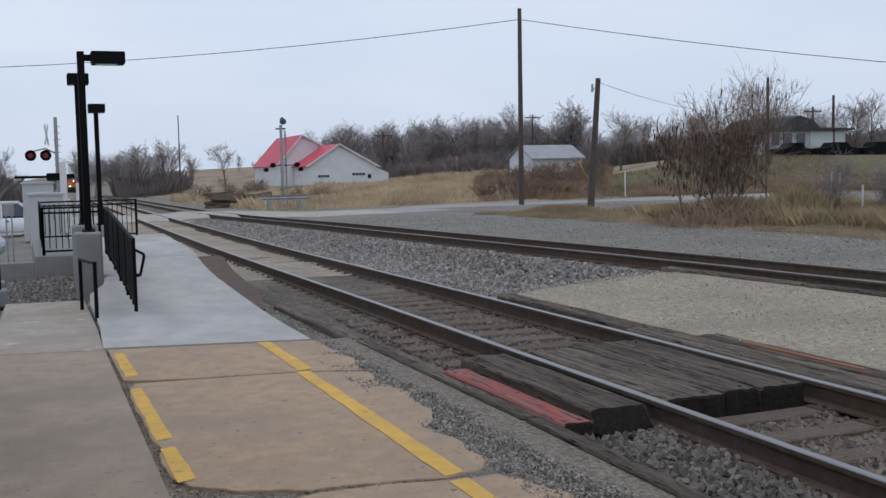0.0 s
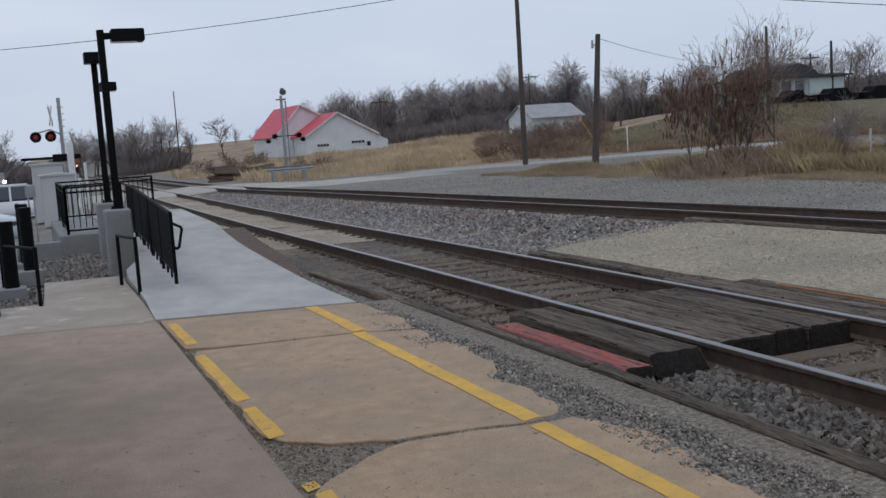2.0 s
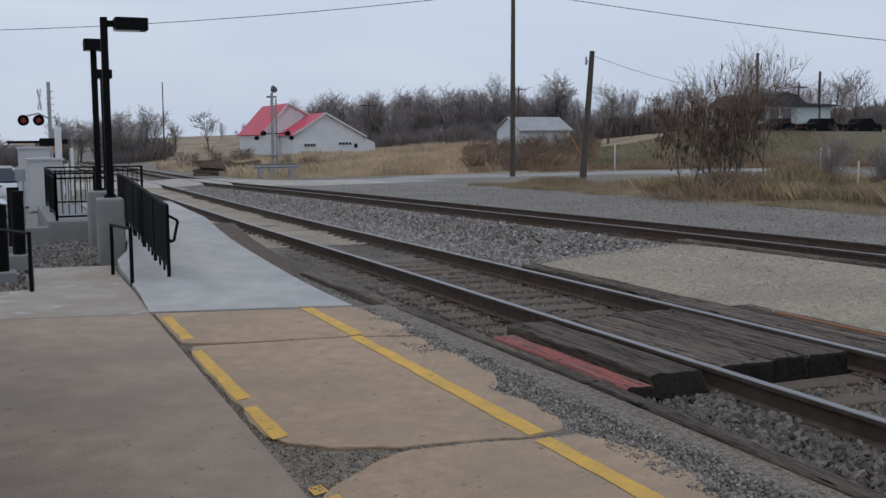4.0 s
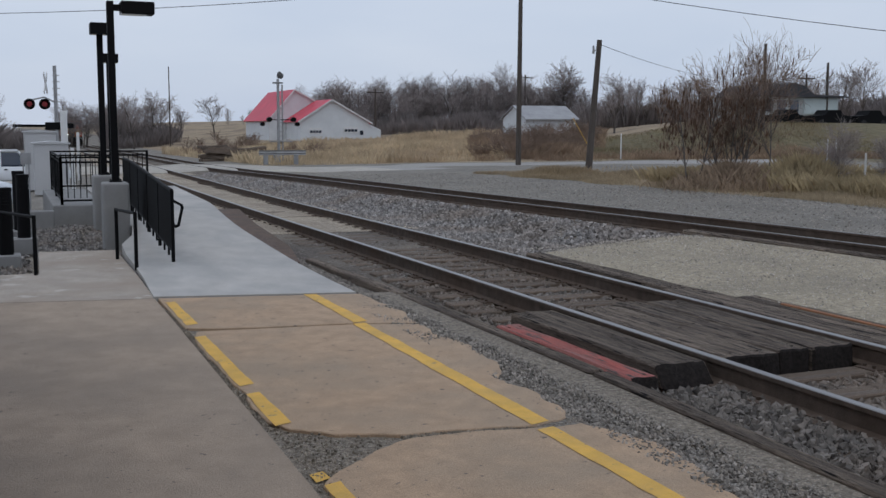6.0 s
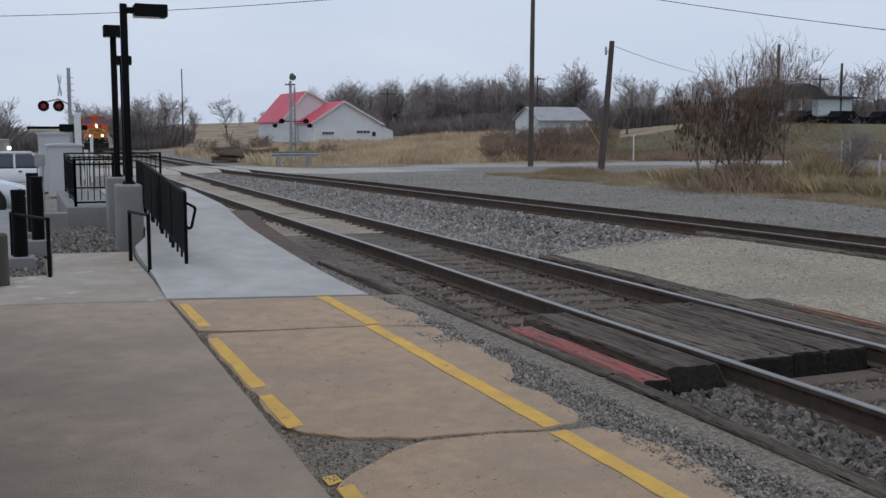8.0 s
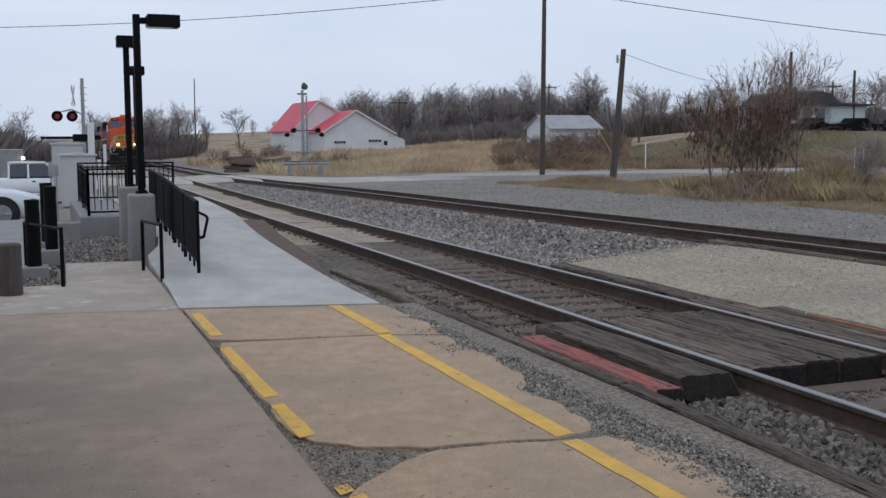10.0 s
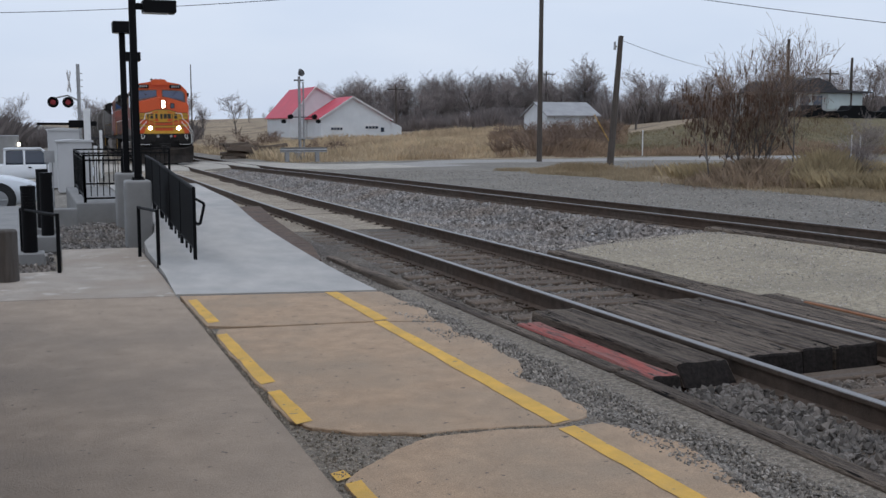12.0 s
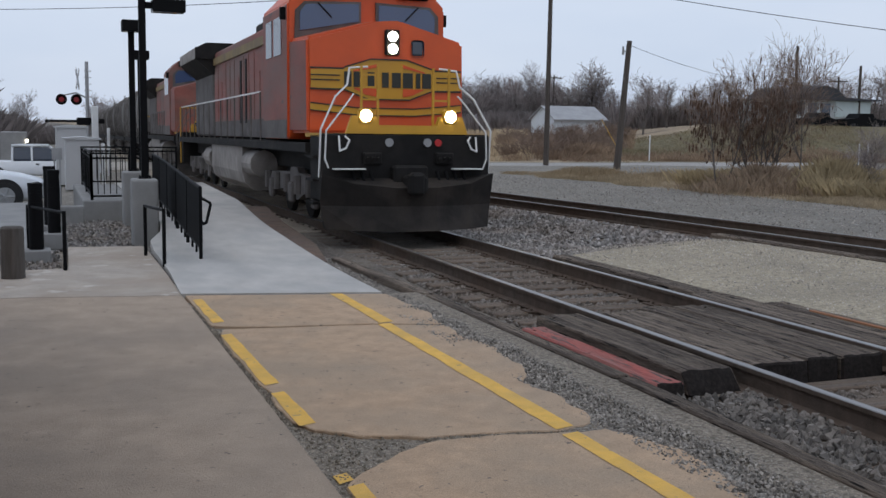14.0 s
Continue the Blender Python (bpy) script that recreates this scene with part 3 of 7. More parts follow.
# ballast stones: one lumpy stone repeated many times in one mesh
def stones(name, count, place, size, label, seed, material=None):
    rnd = random.Random(seed)
    base = [(1, 0, 0), (-1, 0, 0), (0, 1, 0), (0, -1, 0), (0, 0, 1), (0, 0, -1), (0.6, 0.6, 0.55), (-0.6, -0.55, 0.6)]
    tri = [(0, 2, 6), (2, 4, 6), (4, 0, 6), (2, 1, 4), (1, 3, 7), (3, 4, 7), (4, 1, 7), (3, 0, 4), (2, 0, 5), (1, 2, 5), (3, 1, 5), (0, 3, 5)]
    verts, faces = [], []
    for _ in range(count):
        x, y, z = place(rnd)
        s = size * rnd.uniform(0.55, 1.35)
        m = Euler((rnd.uniform(0, 6.3), rnd.uniform(0, 6.3), rnd.uniform(0, 6.3))).to_matrix()
        k = len(verts)
        sx, sy, sz = s * rnd.uniform(0.8, 1.3), s * rnd.uniform(0.6, 1.0), s * rnd.uniform(0.5, 0.9)
        for bx, by, bz in base:
            j = rnd.uniform(0.8, 1.2)
            v = m @ Vector((bx * sx * j, by * sy * j, bz * sz * j))
            verts.append((x + v.x, y + v.y, z + v.z))
        faces.extend((a + k, b + k, c + k) for a, b, c in tri)
    return tagged(mesh_of(name, verts, faces, material or M_stone), label, "stones", kind="stuff")


def build_stones():
    def in_plank(x, y):
        return (3.1 < x < 5.45 and 5.05 < y < 7.65) or (5.5 < x < 6.4 and y < 12)
    def on_line(rnd):
        while True:
            y = 1.5 + 15 * rnd.random() ** 1.2
            x = line_x(y) + rnd.uniform(-1.3, 1.5)
            dx = abs(abs(x - line_x(y)) - GAUGE / 2)
            if in_plank(x, y) or dx < 0.085:
                continue
            return x, y, line_z(y) - 0.222 + 0.018 * noise.noise((x * 3, y * 3, 5)) + rnd.uniform(-0.012, 0.02) + 0.035 * max(0.0, noise.noise((x * 1.7, y * 1.7, 9)))
    stones("ballast", 20000, on_line, 0.03, "loose grey ballast stones between the ties", 1, M_stone_dark)

    def near_edge(rnd):
        while True:
            y = rnd.uniform(1.5, 5.0)
            x = rnd.uniform(3.06, 3.88)
            return x, y, -0.19 + rnd.uniform(-0.02, 0.035)
    stones("ballast", 4200, near_edge, 0.034, "loose grey ballast stones beside the rail", 2, M_stone_dark)

    def between(rnd):
        while True:
            y = 2 + 46 * rnd.random() ** 1.5
            a, b = line_x(y) + 1.2, side_x(y) - 0.42
            u = rnd.random()
            x = a + (b - a) * u
            if 5.6 < x < 9.5 and y < 12.6 - 0.25 * (x - 6):
                continue
            d1, d2 = x - line_x(y), side_x(y) - x
            z1 = line_z(y) - 0.2 - (0.56 * (d1 - 1.7) if d1 > 1.7 else 0)
            z2 = side_z(y) - 0.195 - (0.311 * (d2 - 0.6) if d2 > 0.6 else 0)
            return x, y, max(z1, z2, land_z(x, y)) + rnd.uniform(-0.008, 0.03)
    stones("ballast", 24000, between, 0.05, "grey ballast stones heaped between the two tracks", 3)

    def strip(rnd):
        y = 1.5 + 12 * rnd.random()
        x = rnd.uniform(2.2, 2.93)
        return x, y, strip_z(x, y) + 0.012 * sstep(2.35, 2.6, x) + rnd.uniform(-0.004, 0.010)
    stones("loose_gravel", 20000, strip, 0.0125, "fine loose gravel beside the slabs", 4, M_pebble)

    def crumbs(rnd):
        y = rnd.uniform(2.0, 9.2)
        x = 0.40 + rnd.uniform(-0.035, 0.05) + (0.25 * rnd.random() if 3.4 < y < 4.9 else 0)
        if 4.0 < y < 4.7 and rnd.random() < 0.7:
            x = rnd.uniform(0.42, 1.3)
        if rnd.random() < 0.3:
            x = rnd.uniform(1.1, 2.25)
            y = 4.34 - 0.06 * (x - 1.1) + rnd.uniform(-0.05, 0.05)
        return x, y, -0.068 + rnd.uniform(-0.004, 0.006)
    stones("loose_gravel", 5200, crumbs, 0.0095, "crumbs of stone in the broken joint", 5, M_crumb)

    def on_path(rnd):
        y = rnd.uniform(2.5, 12.8)
        x0, x1 = 6.1, side_x(y) - 0.4
        u = rnd.random()
        x = x0 + (x1 - x0) * u
        return x, y, -0.03 + 0.1 * u + 0.02 * noise.noise((x, y, 8)) - 0.12 * sstep(12.3, 13.4, y) + rnd.uniform(-0.004, 0.004)
    stones("loose_gravel", 7000, on_path, 0.012, "small loose stones on the packed path", 8, M_pebble)

    def yard(rnd):
        y = 6 + 40 * rnd.random() ** 1.4
        x = side_x(y) + rnd.uniform(1.9, 10.5)
        return x, y, land_z(x, y) + rnd.uniform(-0.01, 0.012)
    stones("loose_gravel", 14000, yard, 0.022, "scattered gravel of the yard", 6, M_pebble)

    def planter(rnd):
        if rnd.random() < 0.72:
            return rnd.uniform(-0.94, 0.95), rnd.uniform(14.9, 21.2), -0.262 + rnd.uniform(-0.02, 0.02)
        return rnd.uniform(-2.5, -0.72), rnd.uniform(12.6, 14.8), -0.115 + rnd.uniform(-0.02, 0.02)
    stones("bed_stones", 4200, planter, 0.035, "grey stones in the bed beside the ramp", 7)


# ---- crossing planks and path ----
def build_crossing():
    def plank(name, x0, x1, y0, y1, z, label, material=M_plank, skew=0.0, cut=0.0, thick=0.17):
        bm = bmesh.new()
        box(bm, x0, x1, y0, y1, z - thick, z, 0.016, seg=1)
        bmesh.ops.subdivide_edges(bm, edges=[ed for ed in bm.edges if ed.calc_length() > 0.2], cuts=9, use_grid_fill=True)
        vs = list(bm.verts)
        for v in vs:
            v.co.x += skew * (v.co.y - y0)
            if cut and v.co.z > z - 0.06 and v.co.y < y0 + 0.05:
                v.co.y += cut
            if v.co.z > z - 0.03:
                v.co.z += 0.014 * noise.noise((v.co.x * 13, v.co.y * 1.6, 2)) - 0.016 * max(0, noise.noise((v.co.x * 20, v.co.y * 0.9, 7)) - 0.2)
            v.co.y += 0.02 * noise.noise((v.co.x * 9, v.co.z * 9, 4))
        for k in range(6):
            yy = y0 + 0.15 + (y1 - y0 - 0.3) * (k // 2) / 2
            xx = x0 + (x1 - x0) * (0.25 if k % 2 else 0.75) + skew * (yy - y0)
            cyl(bm, (xx, yy, z - 0.01), (xx, yy, z + 0.004), 0.016, 0.016, 8)
        bm.normal_update()
        # ends and undersides get the near-black: tar plus painted-in shade
        for f in bm.faces:
            if abs(f.normal.y) > 0.6 or f.normal.z < -0.5:
                f.material_index = 1
        return tagged(part(name, bm, [material, M_tar_shade]), label, "plank", "crossing planks")
    plank("crossing_plank", 3.11, 3.35, 5.02, 7.32, -0.06, "faded red-painted timber plank beside the rail", M_redplank, 0.0, 0.05)
    plank("crossing_plank", 3.40, 3.86, 5.06, 7.60, -0.012, "wide weathered timber plank outside the rail", M_plank, 0.0, 0.12)
    for x0, x1, y0, y1 in ((4.07, 4.60, 5.20, 7.55), (4.615, 4.93, 5.24, 7.75), (4.945, 5.37, 5.22, 7.68)):
        plank("crossing_plank", x0, x1, y0, y1, -0.012, "weathered timber plank between the rails", M_plank, 0, 0.02, 0.2)
    plank("crossing_plank", 5.59, 6.02, 4.6, 8.3, -0.01, "weathered timber plank beyond the far rail", M_plank)
    plank("crossing_plank", 6.03, 6.3, 3.2, 7.6, -0.012, "split timber plank with a raw orange edge", M_plank)
    plank("crossing_plank", 5.78, 6.05, 8.35, 11.9, -0.02, "old timber edging the gravel path", M_plank)
    # raw splinter of fresh wood
    bm = bmesh.new()
    box(bm, 6.12, 6.17, 5.4, 7.0, -0.03, 0.004, 0.004)
    m = mat("raw_split_wood", (0.30, 0.13, 0.06), 0.85, var=0.3, scale=5, bump=0.4, stretch=(6, 0.6, 6))
    tagged(part("wood_splinter", bm, m), "raw orange splinter on a crossing plank", "wood")
    # pale gravel path between the tracks
    bm = bmesh.new()
    n = 16
    rows = []
    for j in range(n + 1):
        y = 1.0 + 12.4 * j / n
        row = []
        for i in range(11):
            u = i / 10
            x0, x1 = 6.06 if y < 11.9 else 6.06 + (y - 11.9) * 1.6, side_x(y) - 0.32
            x = x0 + (x1 - x0) * u
            row.append(bm.verts.new((x, y, -0.03 + 0.1 * u + 0.02 * noise.noise((x, y, 8)) - 0.12 * sstep(12.3, 13.4, y))))
        rows.append(row)
    for a, b in zip(rows, rows[1:]):
        for i in range(10):
            bm.faces.new((a[i], a[i + 1], b[i + 1], b[i]))
    tagged(part("gravel_path", bm, M_path, smooth=True), "pale packed gravel path between the tracks", "path", kind="structure")
    # timber edging at the second track
    for y0, y1 in ((3.0, 6.6), (6.65, 9.8), (9.85, 12.9)):
        bm = bmesh.new()
        vs = box(bm, -0.11, 0.11, y0, y1, -0.1, 0.105, 0.02)
        for v in vs:
            v.co.x += side_x(v.co.y) - 0.24
        tagged(part("edge_timber", bm, M_plank), "old grey timber edging the path at the second track", "timber", "edge timbers")
    # long timbers along the platform side of the line
    for y0, y1, x0, x1 in ((-4, 1.2, 2.93, 2.95), (1.25, 5.3, 2.95, 3.0), (5.35, 9.3, 3.0, 2.97), (9.4, 13.0, 2.98, 2.93)):
        bm = bmesh.new()
        vs = box(bm, -0.07, 0.07, y0, y1, -0.30, -0.045, 0.015)
        for v in vs:
            u = (v.co.y - y0) / (y1 - y0)
            v.co.x += x0 + (x1 - x0) * u
            v.co.z -= 0.05 * sstep(8, 12, v.co.y)
        tagged(part("edge_timber", bm, M_plank), "dark weathered timber lying along the track", "timber", "edge timbers")


def build_road():
    """Worn road over both lines, with a groove beside each rail."""
    ys = [50.6 + 0.5 * k for k in range(20)]

    def strip(x0, x1, n, zf):
        bm = bmesh.new()
        rows = []
        for y in ys:
            row = []
            for i in range(n + 1):
                x = x0(y) + (x1(y) - x0(y)) * i / n
                dip = 0.12 * (sstep(51.4, 50.6, y) + sstep(59.3, 60.1, y))
                row.append(bm.verts.new((x, y, zf(x, y) - dip + 0.012 * noise.noise((x * 0.8, y * 0.8, 3)))))
            rows.append(row)
        for a, b in zip(rows, rows[1:]):
            for i in range(n):
                bm.faces.new((a[i], a[i + 1], b[i + 1], b[i]))
        r = bmesh.ops.extrude_face_region(bm, geom=bm.faces[:])
        for v in r["geom"]:
            if isinstance(v, bmesh.types.BMVert):
                v.co.z -= 0.2
        bmesh.ops.recalc_face_normals(bm, faces=bm.faces)
        tagged(part("road", bm, M_road, smooth=False), "pale worn gravelly road crossing both lines", "road", kind="structure")
    g = GAUGE / 2
    za = lambda x, y: line_z(y) - 0.012
    zb = lambda x, y: side_z(y) - 0.012 - 0.05 * min(1.0, max(0.0, (x - side_x(y)) / GAUGE))
    mid = lambda x, y: za(x, y) + (zb(x, y) - za(x, y)) * sstep(line_x(y) + g, side_x(y), x)
    L, S = line_x, side_x
    strip(lambda y: -1.0, lambda y: L(y) - g - 0.045, 8, lambda x, y: land_z(x, y) + 0.02 + (za(x, y) - land_z(x, y) - 0.02) * sstep(0.2, 2.4, x))
    strip(lambda y: L(y) - g + 0.08, lambda y: L(y) + g - 0.08, 4, za)
    strip(lambda y: L(y) + g + 0.045, lambda y: S(y) - 0.045, 8, mid)
    strip(lambda y: S(y) + 0.08, lambda y: S(y) + GAUGE - 0.08, 4, zb)
    strip(lambda y: S(y) + GAUGE + 0.045, lambda y: S(y) + GAUGE + 9.0, 12, lambda x, y: zb(x, y) + (land_z(x, y) + 0.012 - zb(x, y)) * sstep(0.2, 7.0, x - S(y) - GAUGE))


def build_ties():
    bm = bmesh.new()
    box(bm, -1.28, 1.28, -0.115, 0.115, -0.16, 0.0, 0.012)
    me = bpy.data.meshes.new("tie")
    bm.to_mesh(me)
    bm.free()
    me.materials.append(M_tie)
    rnd = random.Random(5)
    bed_e = tagged(new("tie_row"), "row of weathered timber ties under the running line", "ties", kind="structure")
    y = 0.3
    while y < 90:
        ob = new("tie", me)
        ob.parent = bed_e
        ob.matrix_basis = pose(line_x(y) + rnd.uniform(-0.04, 0.04), y, line_z(y) - 0.178 + rnd.uniform(-0.008, 0.006), 0, 0, rnd.uniform(-1.2, 1.2))
        y += 0.52 + rnd.uniform(-0.03, 0.03)
    bm = bmesh.new()
    box(bm, -0.19, 0.19, -0.1, 0.1, -0.012, 0.012, 0.004)
    for sx in (-0.13, 0.13):
        for sy in (-0.05, 0.05):
            cyl(bm, (sx, sy, 0.0), (sx, sy, 0.035), 0.014, 0.018, 6)
    pm = bpy.data.meshes.new("tie_plate")
    bm.to_mesh(pm)
    bm.free()
    pm.materials.append(M_rust)
    rnd = random.Random(5)
    y = 0.3
    while y < 40:
        rnd.uniform(0, 1), rnd.uniform(0, 1), rnd.uniform(0, 1)
        for s in (-1, 1):
            ob = new("tie_plate", pm)
            ob.parent = bed_e
            ob.matrix_basis = pose(line_x(y) + s * GAUGE / 2, y, line_z(y) - 0.174)
        y += 0.52 + rnd.uniform(-0.03, 0.03)
    e2 = tagged(new("tie_row"), "row of timber ties under the second track", "ties", kind="structure")
    y = 0.5
    while y < 48:
        ob = new("tie", me)
        ob.parent = e2
        ob.matrix_basis = pose(side_x(y) + 0.75, y, side_z(y) - 0.205, 0, 1.9, 4)
        y += 0.55


# ---- lamps, rails, bollards ----
def lamp_post(x, y, z, height, box_side, label, blen=0.52, bw=0.34, bh=0.2, base=True):
    t = thing("lamp_post", x, y, z, label, "lamp post", group="platform lamps")
    bm = bmesh.new()
    box(bm, -0.055, 0.055, -0.055, 0.055, 0.0, height, 0.008)
    part("post", bm, M_black, t)
    bm = bmesh.new()
    box(bm, -0.1, 0.1, -0.1, 0.1, 0.0, 0.02, 0.004)
    for sx in (-0.075, 0.075):
        for sy in (-0.075, 0.075):
            cyl(bm, (sx, sy, 0.02), (sx, sy, 0.05), 0.011, 0.011, 6)
    part("base_plate", bm, M_black, t)
    bm = bmesh.new()
    h = height - 0.1
    s = box_side
    if s == 0:
        box(bm, -blen / 2, blen / 2, -0.05 - bw, -0.056, h - bh / 2, h + bh / 2, 0.012)
    else:
        box(bm, min(s * 0.16, s * (0.16 + blen)), max(s * 0.16, s * (0.16 + blen)), -bw / 2, bw / 2, h - bh / 2, h + bh / 2, 0.012)
    hd = part("lamp_head", bm, M_black, t, "black box-shaped lamp head")
    bm = bmesh.new()
    if s == 0:
        box(bm, -blen / 2 + 0.03, blen / 2 - 0.03, -0.02 - bw, -0.08, h - bh / 2 - 0.006, h - bh / 2 + 0.01)
    else:
        box(bm, s * 0.36 - 0.2, s * 0.36 + 0.2, -bw / 2 + 0.03, bw / 2 - 0.03, h - bh / 2 - 0.006, h - bh / 2 + 0.01)
    part("lens", bm, M_glass, hd)
    if s:
        bm = bmesh.new()
        box(bm, min(s * 0.056, s * 0.162), max(s * 0.056, s * 0.162), -0.04, 0.04, h - 0.05, h + 0.05, 0.006)
        part("arm", bm, M_black, t)
    return t


def build_station():
    # piers
    for x, y, zt, lab in ((0.655, 16.6, 0.847, "grey concrete pier with rounded edges under a lamp"), (0.77, 20.0, 0.82, "grey concrete pier carrying the second lamp")):
        t = thing("concrete_pier", x, y, 0, lab, "pier", group="piers")
        bm = bmesh.new()
        box(bm, -0.21, 0.21, -0.21, 0.21, -0.6, zt, 0.045, seg=3)
        part("shaft", bm, M_pier, t)
    bm = bmesh.new()
    box(bm, 1.38, 1.73, 26.65, 26.95, 0.15, 0.5, 0.03)
    tagged(part("concrete_pier", bm, M_pier), "low concrete pier under the far lamp", "pier", "piers")
    lamp_post(0.668, 16.6, 0.847, 2.9, 1, "black square lamp post with a box lamp on a concrete pier")
    lamp_post(0.78, 20.0, 0.82, 2.86, 0, "black square lamp post with a box lamp facing the walk", 0.38, 0.34, 0.21)
    lamp_post(1.55, 26.8, 0.50, 3.05, 0, "black square lamp post at the far end of the ramp", 0.40, 0.4, 0.22)

    # mesh-like guard rail up the ramp
    t = thing("ramp_railing", 0, 0, 0, "black steel picket railing along the ramp", "railing")
    A, B = Vector((0.985, 12.6, 0)), Vector((1.21, 20.6, 0))
    at = lambda u: A.lerp(B, u)
    zb = lambda u: ramp_z(A.y + (B.y - A.y) * u)
    for dz, r in ((0.93, 0.024), (0.14, 0.018)):
        bm = bmesh.new()
        tube(bm, [(at(i / 8).x, at(i / 8).y, zb(i / 8) + dz) for i in range(9)], r)
        part("rail_bar", bm, M_black, t)
    for i in range(6):
        u = i / 5
        bm = bmesh.new()
        p = at(u)
        box(bm, p.x - 0.022, p.x + 0.022, p.y - 0.022, p.y + 0.022, zb(u) - 0.01, zb(u) + 0.935, 0.004)
        part("post", bm, M_black, t)
    bm = bmesh.new()
    box(bm, -0.009, 0.009, -0.011, 0.011, 0.14, 0.93)
    pk = bpy.data.meshes.new("picket")
    bm.to_mesh(pk)
    bm.free()
    pk.materials.append(M_black)
    # close-set pickets, nearly a solid screen
    n = 170
    for i in range(1, n):
        u = i / n
        p = at(u)
        ob = new("picket", pk)
        ob.parent = t
        ob.matrix_basis = pose(p.x, p.y, zb(u), 0, 0, 8)
    for i in range(1, 16):
        bm = bmesh.new()
        p = at(i / 16)
        box(bm, p.x - 0.014, p.x + 0.014, p.y - 0.014, p.y + 0.014, zb(i / 16) + 0.02, zb(i / 16) + 0.15, 0.003)
        part("stub", bm, M_black, t)
    bm = bmesh.new()
    tube(bm, [(0.985, 12.6, 0.80), (1.09, 12.5, 0.74), (1.10, 12.5, 0.71), (1.05, 12.52, 0.48), (1.02, 12.54, 0.46), (0.99, 12.6, 0.49)], 0.019)
    part("handrail_loop", bm, M_black, t)

    # landing fence
    t = thing("landing_fence", 0, 0, 0, "black steel picket fence round the landing", "fence")
    corners = [(1.16, 21.4), (0.06, 21.4), (0.10, 27.0), (2.45, 27.0)]
    zb0 = 0.19
    for (x0, y0), (x1, y1) in zip(corners, corners[1:]):
        L = math.hypot(x1 - x0, y1 - y0)
        for dz in (0.05, 0.83, 0.93):
            bm = bmesh.new()
            cyl(bm, (x0, y0, zb0 + dz), (x1, y1, zb0 + dz), 0.02, 0.02, 8)
            part("rail_bar", bm, M_black, t)
        k = int(L / 0.115)
        for i in range(1, k):
            u = i / k
            ob = new("picket", pk)
            ob.parent = t
            ob.matrix_basis = pose(x0 + (x1 - x0) * u, y0 + (y1 - y0) * u, zb0 - 0.04)
        for u in (0, 1) if L < 2 else (0, 0.5, 1):
            bm = bmesh.new()
            px, py = x0 + (x1 - x0) * u, y0 + (y1 - y0) * u
            box(bm, px - 0.028, px + 0.028, py - 0.028, py + 0.028, zb0 - 0.08, zb0 + 0.95, 0.005)
            part("post", bm, M_black, t)
    bm = bmesh.new()
    box(bm, -0.12, 0.896, 21.25, 27.2, -0.5, 0.16, 0.02)
    tagged(part("landing", bm, M_pier), "raised concrete landing with a stone-grey face", "landing", kind="structure")

    bm = bmesh.new()
    box(bm, -0.93, -0.13, 20.6, 20.85, -0.5, 0.1, 0.02)
    tagged(part("low_wall", bm, M_pier), "low concrete wall beside the landing", "wall", kind="structure")

    # short black pipe rails
    for pts, lab in ((((0.37, 13.5, -0.05), (0.37, 13.5, 0.63), (0.48, 12.25, 0.67), (0.48, 12.25, -0.05)), "short black pipe handrail beside the ramp"),
                     (((-0.70, 12.25, -0.06), (-0.70, 12.25, 0.66), (-1.12, 13.9, 0.62), (-1.12, 13.9, 0.0)), "short black pipe handrail by the bollards")):
        t = thing("pipe_rail", 0, 0, 0, lab, "railing", group="pipe rails")
        bm = bmesh.new()
        tube(bm, [pts[1], pts[2]], 0.02)
        part("top_bar", bm, M_black, t)
        for a, b in ((pts[0], pts[1]), (pts[3], pts[2])):
            bm = bmesh.new()
            cyl(bm, a, (b[0], b[1], b[2] + 0.02), 0.024, 0.024, 8)
            part("post", bm, M_black, t)

    # bollard lights
    for x, y, z, h in ((-1.02, 13.75, 0.0, 0.94), (-0.76, 15.95, 0.0, 1.02), (-0.80, 17.3, 0.0, 1.02)):
        t = thing("bollard_light", x, y, z, "black round bollard light on a concrete foot", "bollard", group="bollards")
        bm = bmesh.new()
        cyl(bm, (0, 0, 0.05), (0, 0, h - 0.26), 0.095, 0.095, 20)
        part("shaft", bm, M_black, t)
        bm = bmesh.new()
        for k in range(5):
            z0 = h - 0.256 + 0.042 * k
            cyl(bm, (0, 0, z0), (0, 0, z0 + 0.036), 0.095, 0.092, 20)
        cyl(bm, (0, 0, h - 0.05), (0, 0, h), 0.1, 0.095, 20)
        cyl(bm, (0, 0, h - 0.26), (0, 0, h - 0.04), 0.085, 0.085, 12)
        part("louvre_head", bm, M_black, t)
        bm = bmesh.new()
        box(bm, -0.18, 0.18, -0.18, 0.18, -0.2, 0.05, 0.015)
        part("concrete_foot", bm, M_pier, t)
    # timber bollard
    t = thing("wooden_post", -1.28, 11.75, -0.05, "stout weathered wooden post at the walk", "post")
    bm = bmesh.new()
    cyl(bm, (0, 0, -0.1), (0, 0, 0.58), 0.135, 0.13, 18)
    cyl(bm, (0, 0, 0.58), (0, 0, 0.60), 0.13, 0.11, 18)
    part("log", bm, M_wood_post, t)
    bm = bmesh.new()
    box(bm, -0.94, 1.0, 14.82, 21.25, -0.5, -0.27)
    box(bm, -2.6, -0.68, 12.55, 14.8, -0.5, -0.12)
    tagged(part("stone_bed", bm, M_gap), "dark bed of stones beside the ramp", "bed", kind="structure")
    bm = bmesh.new()
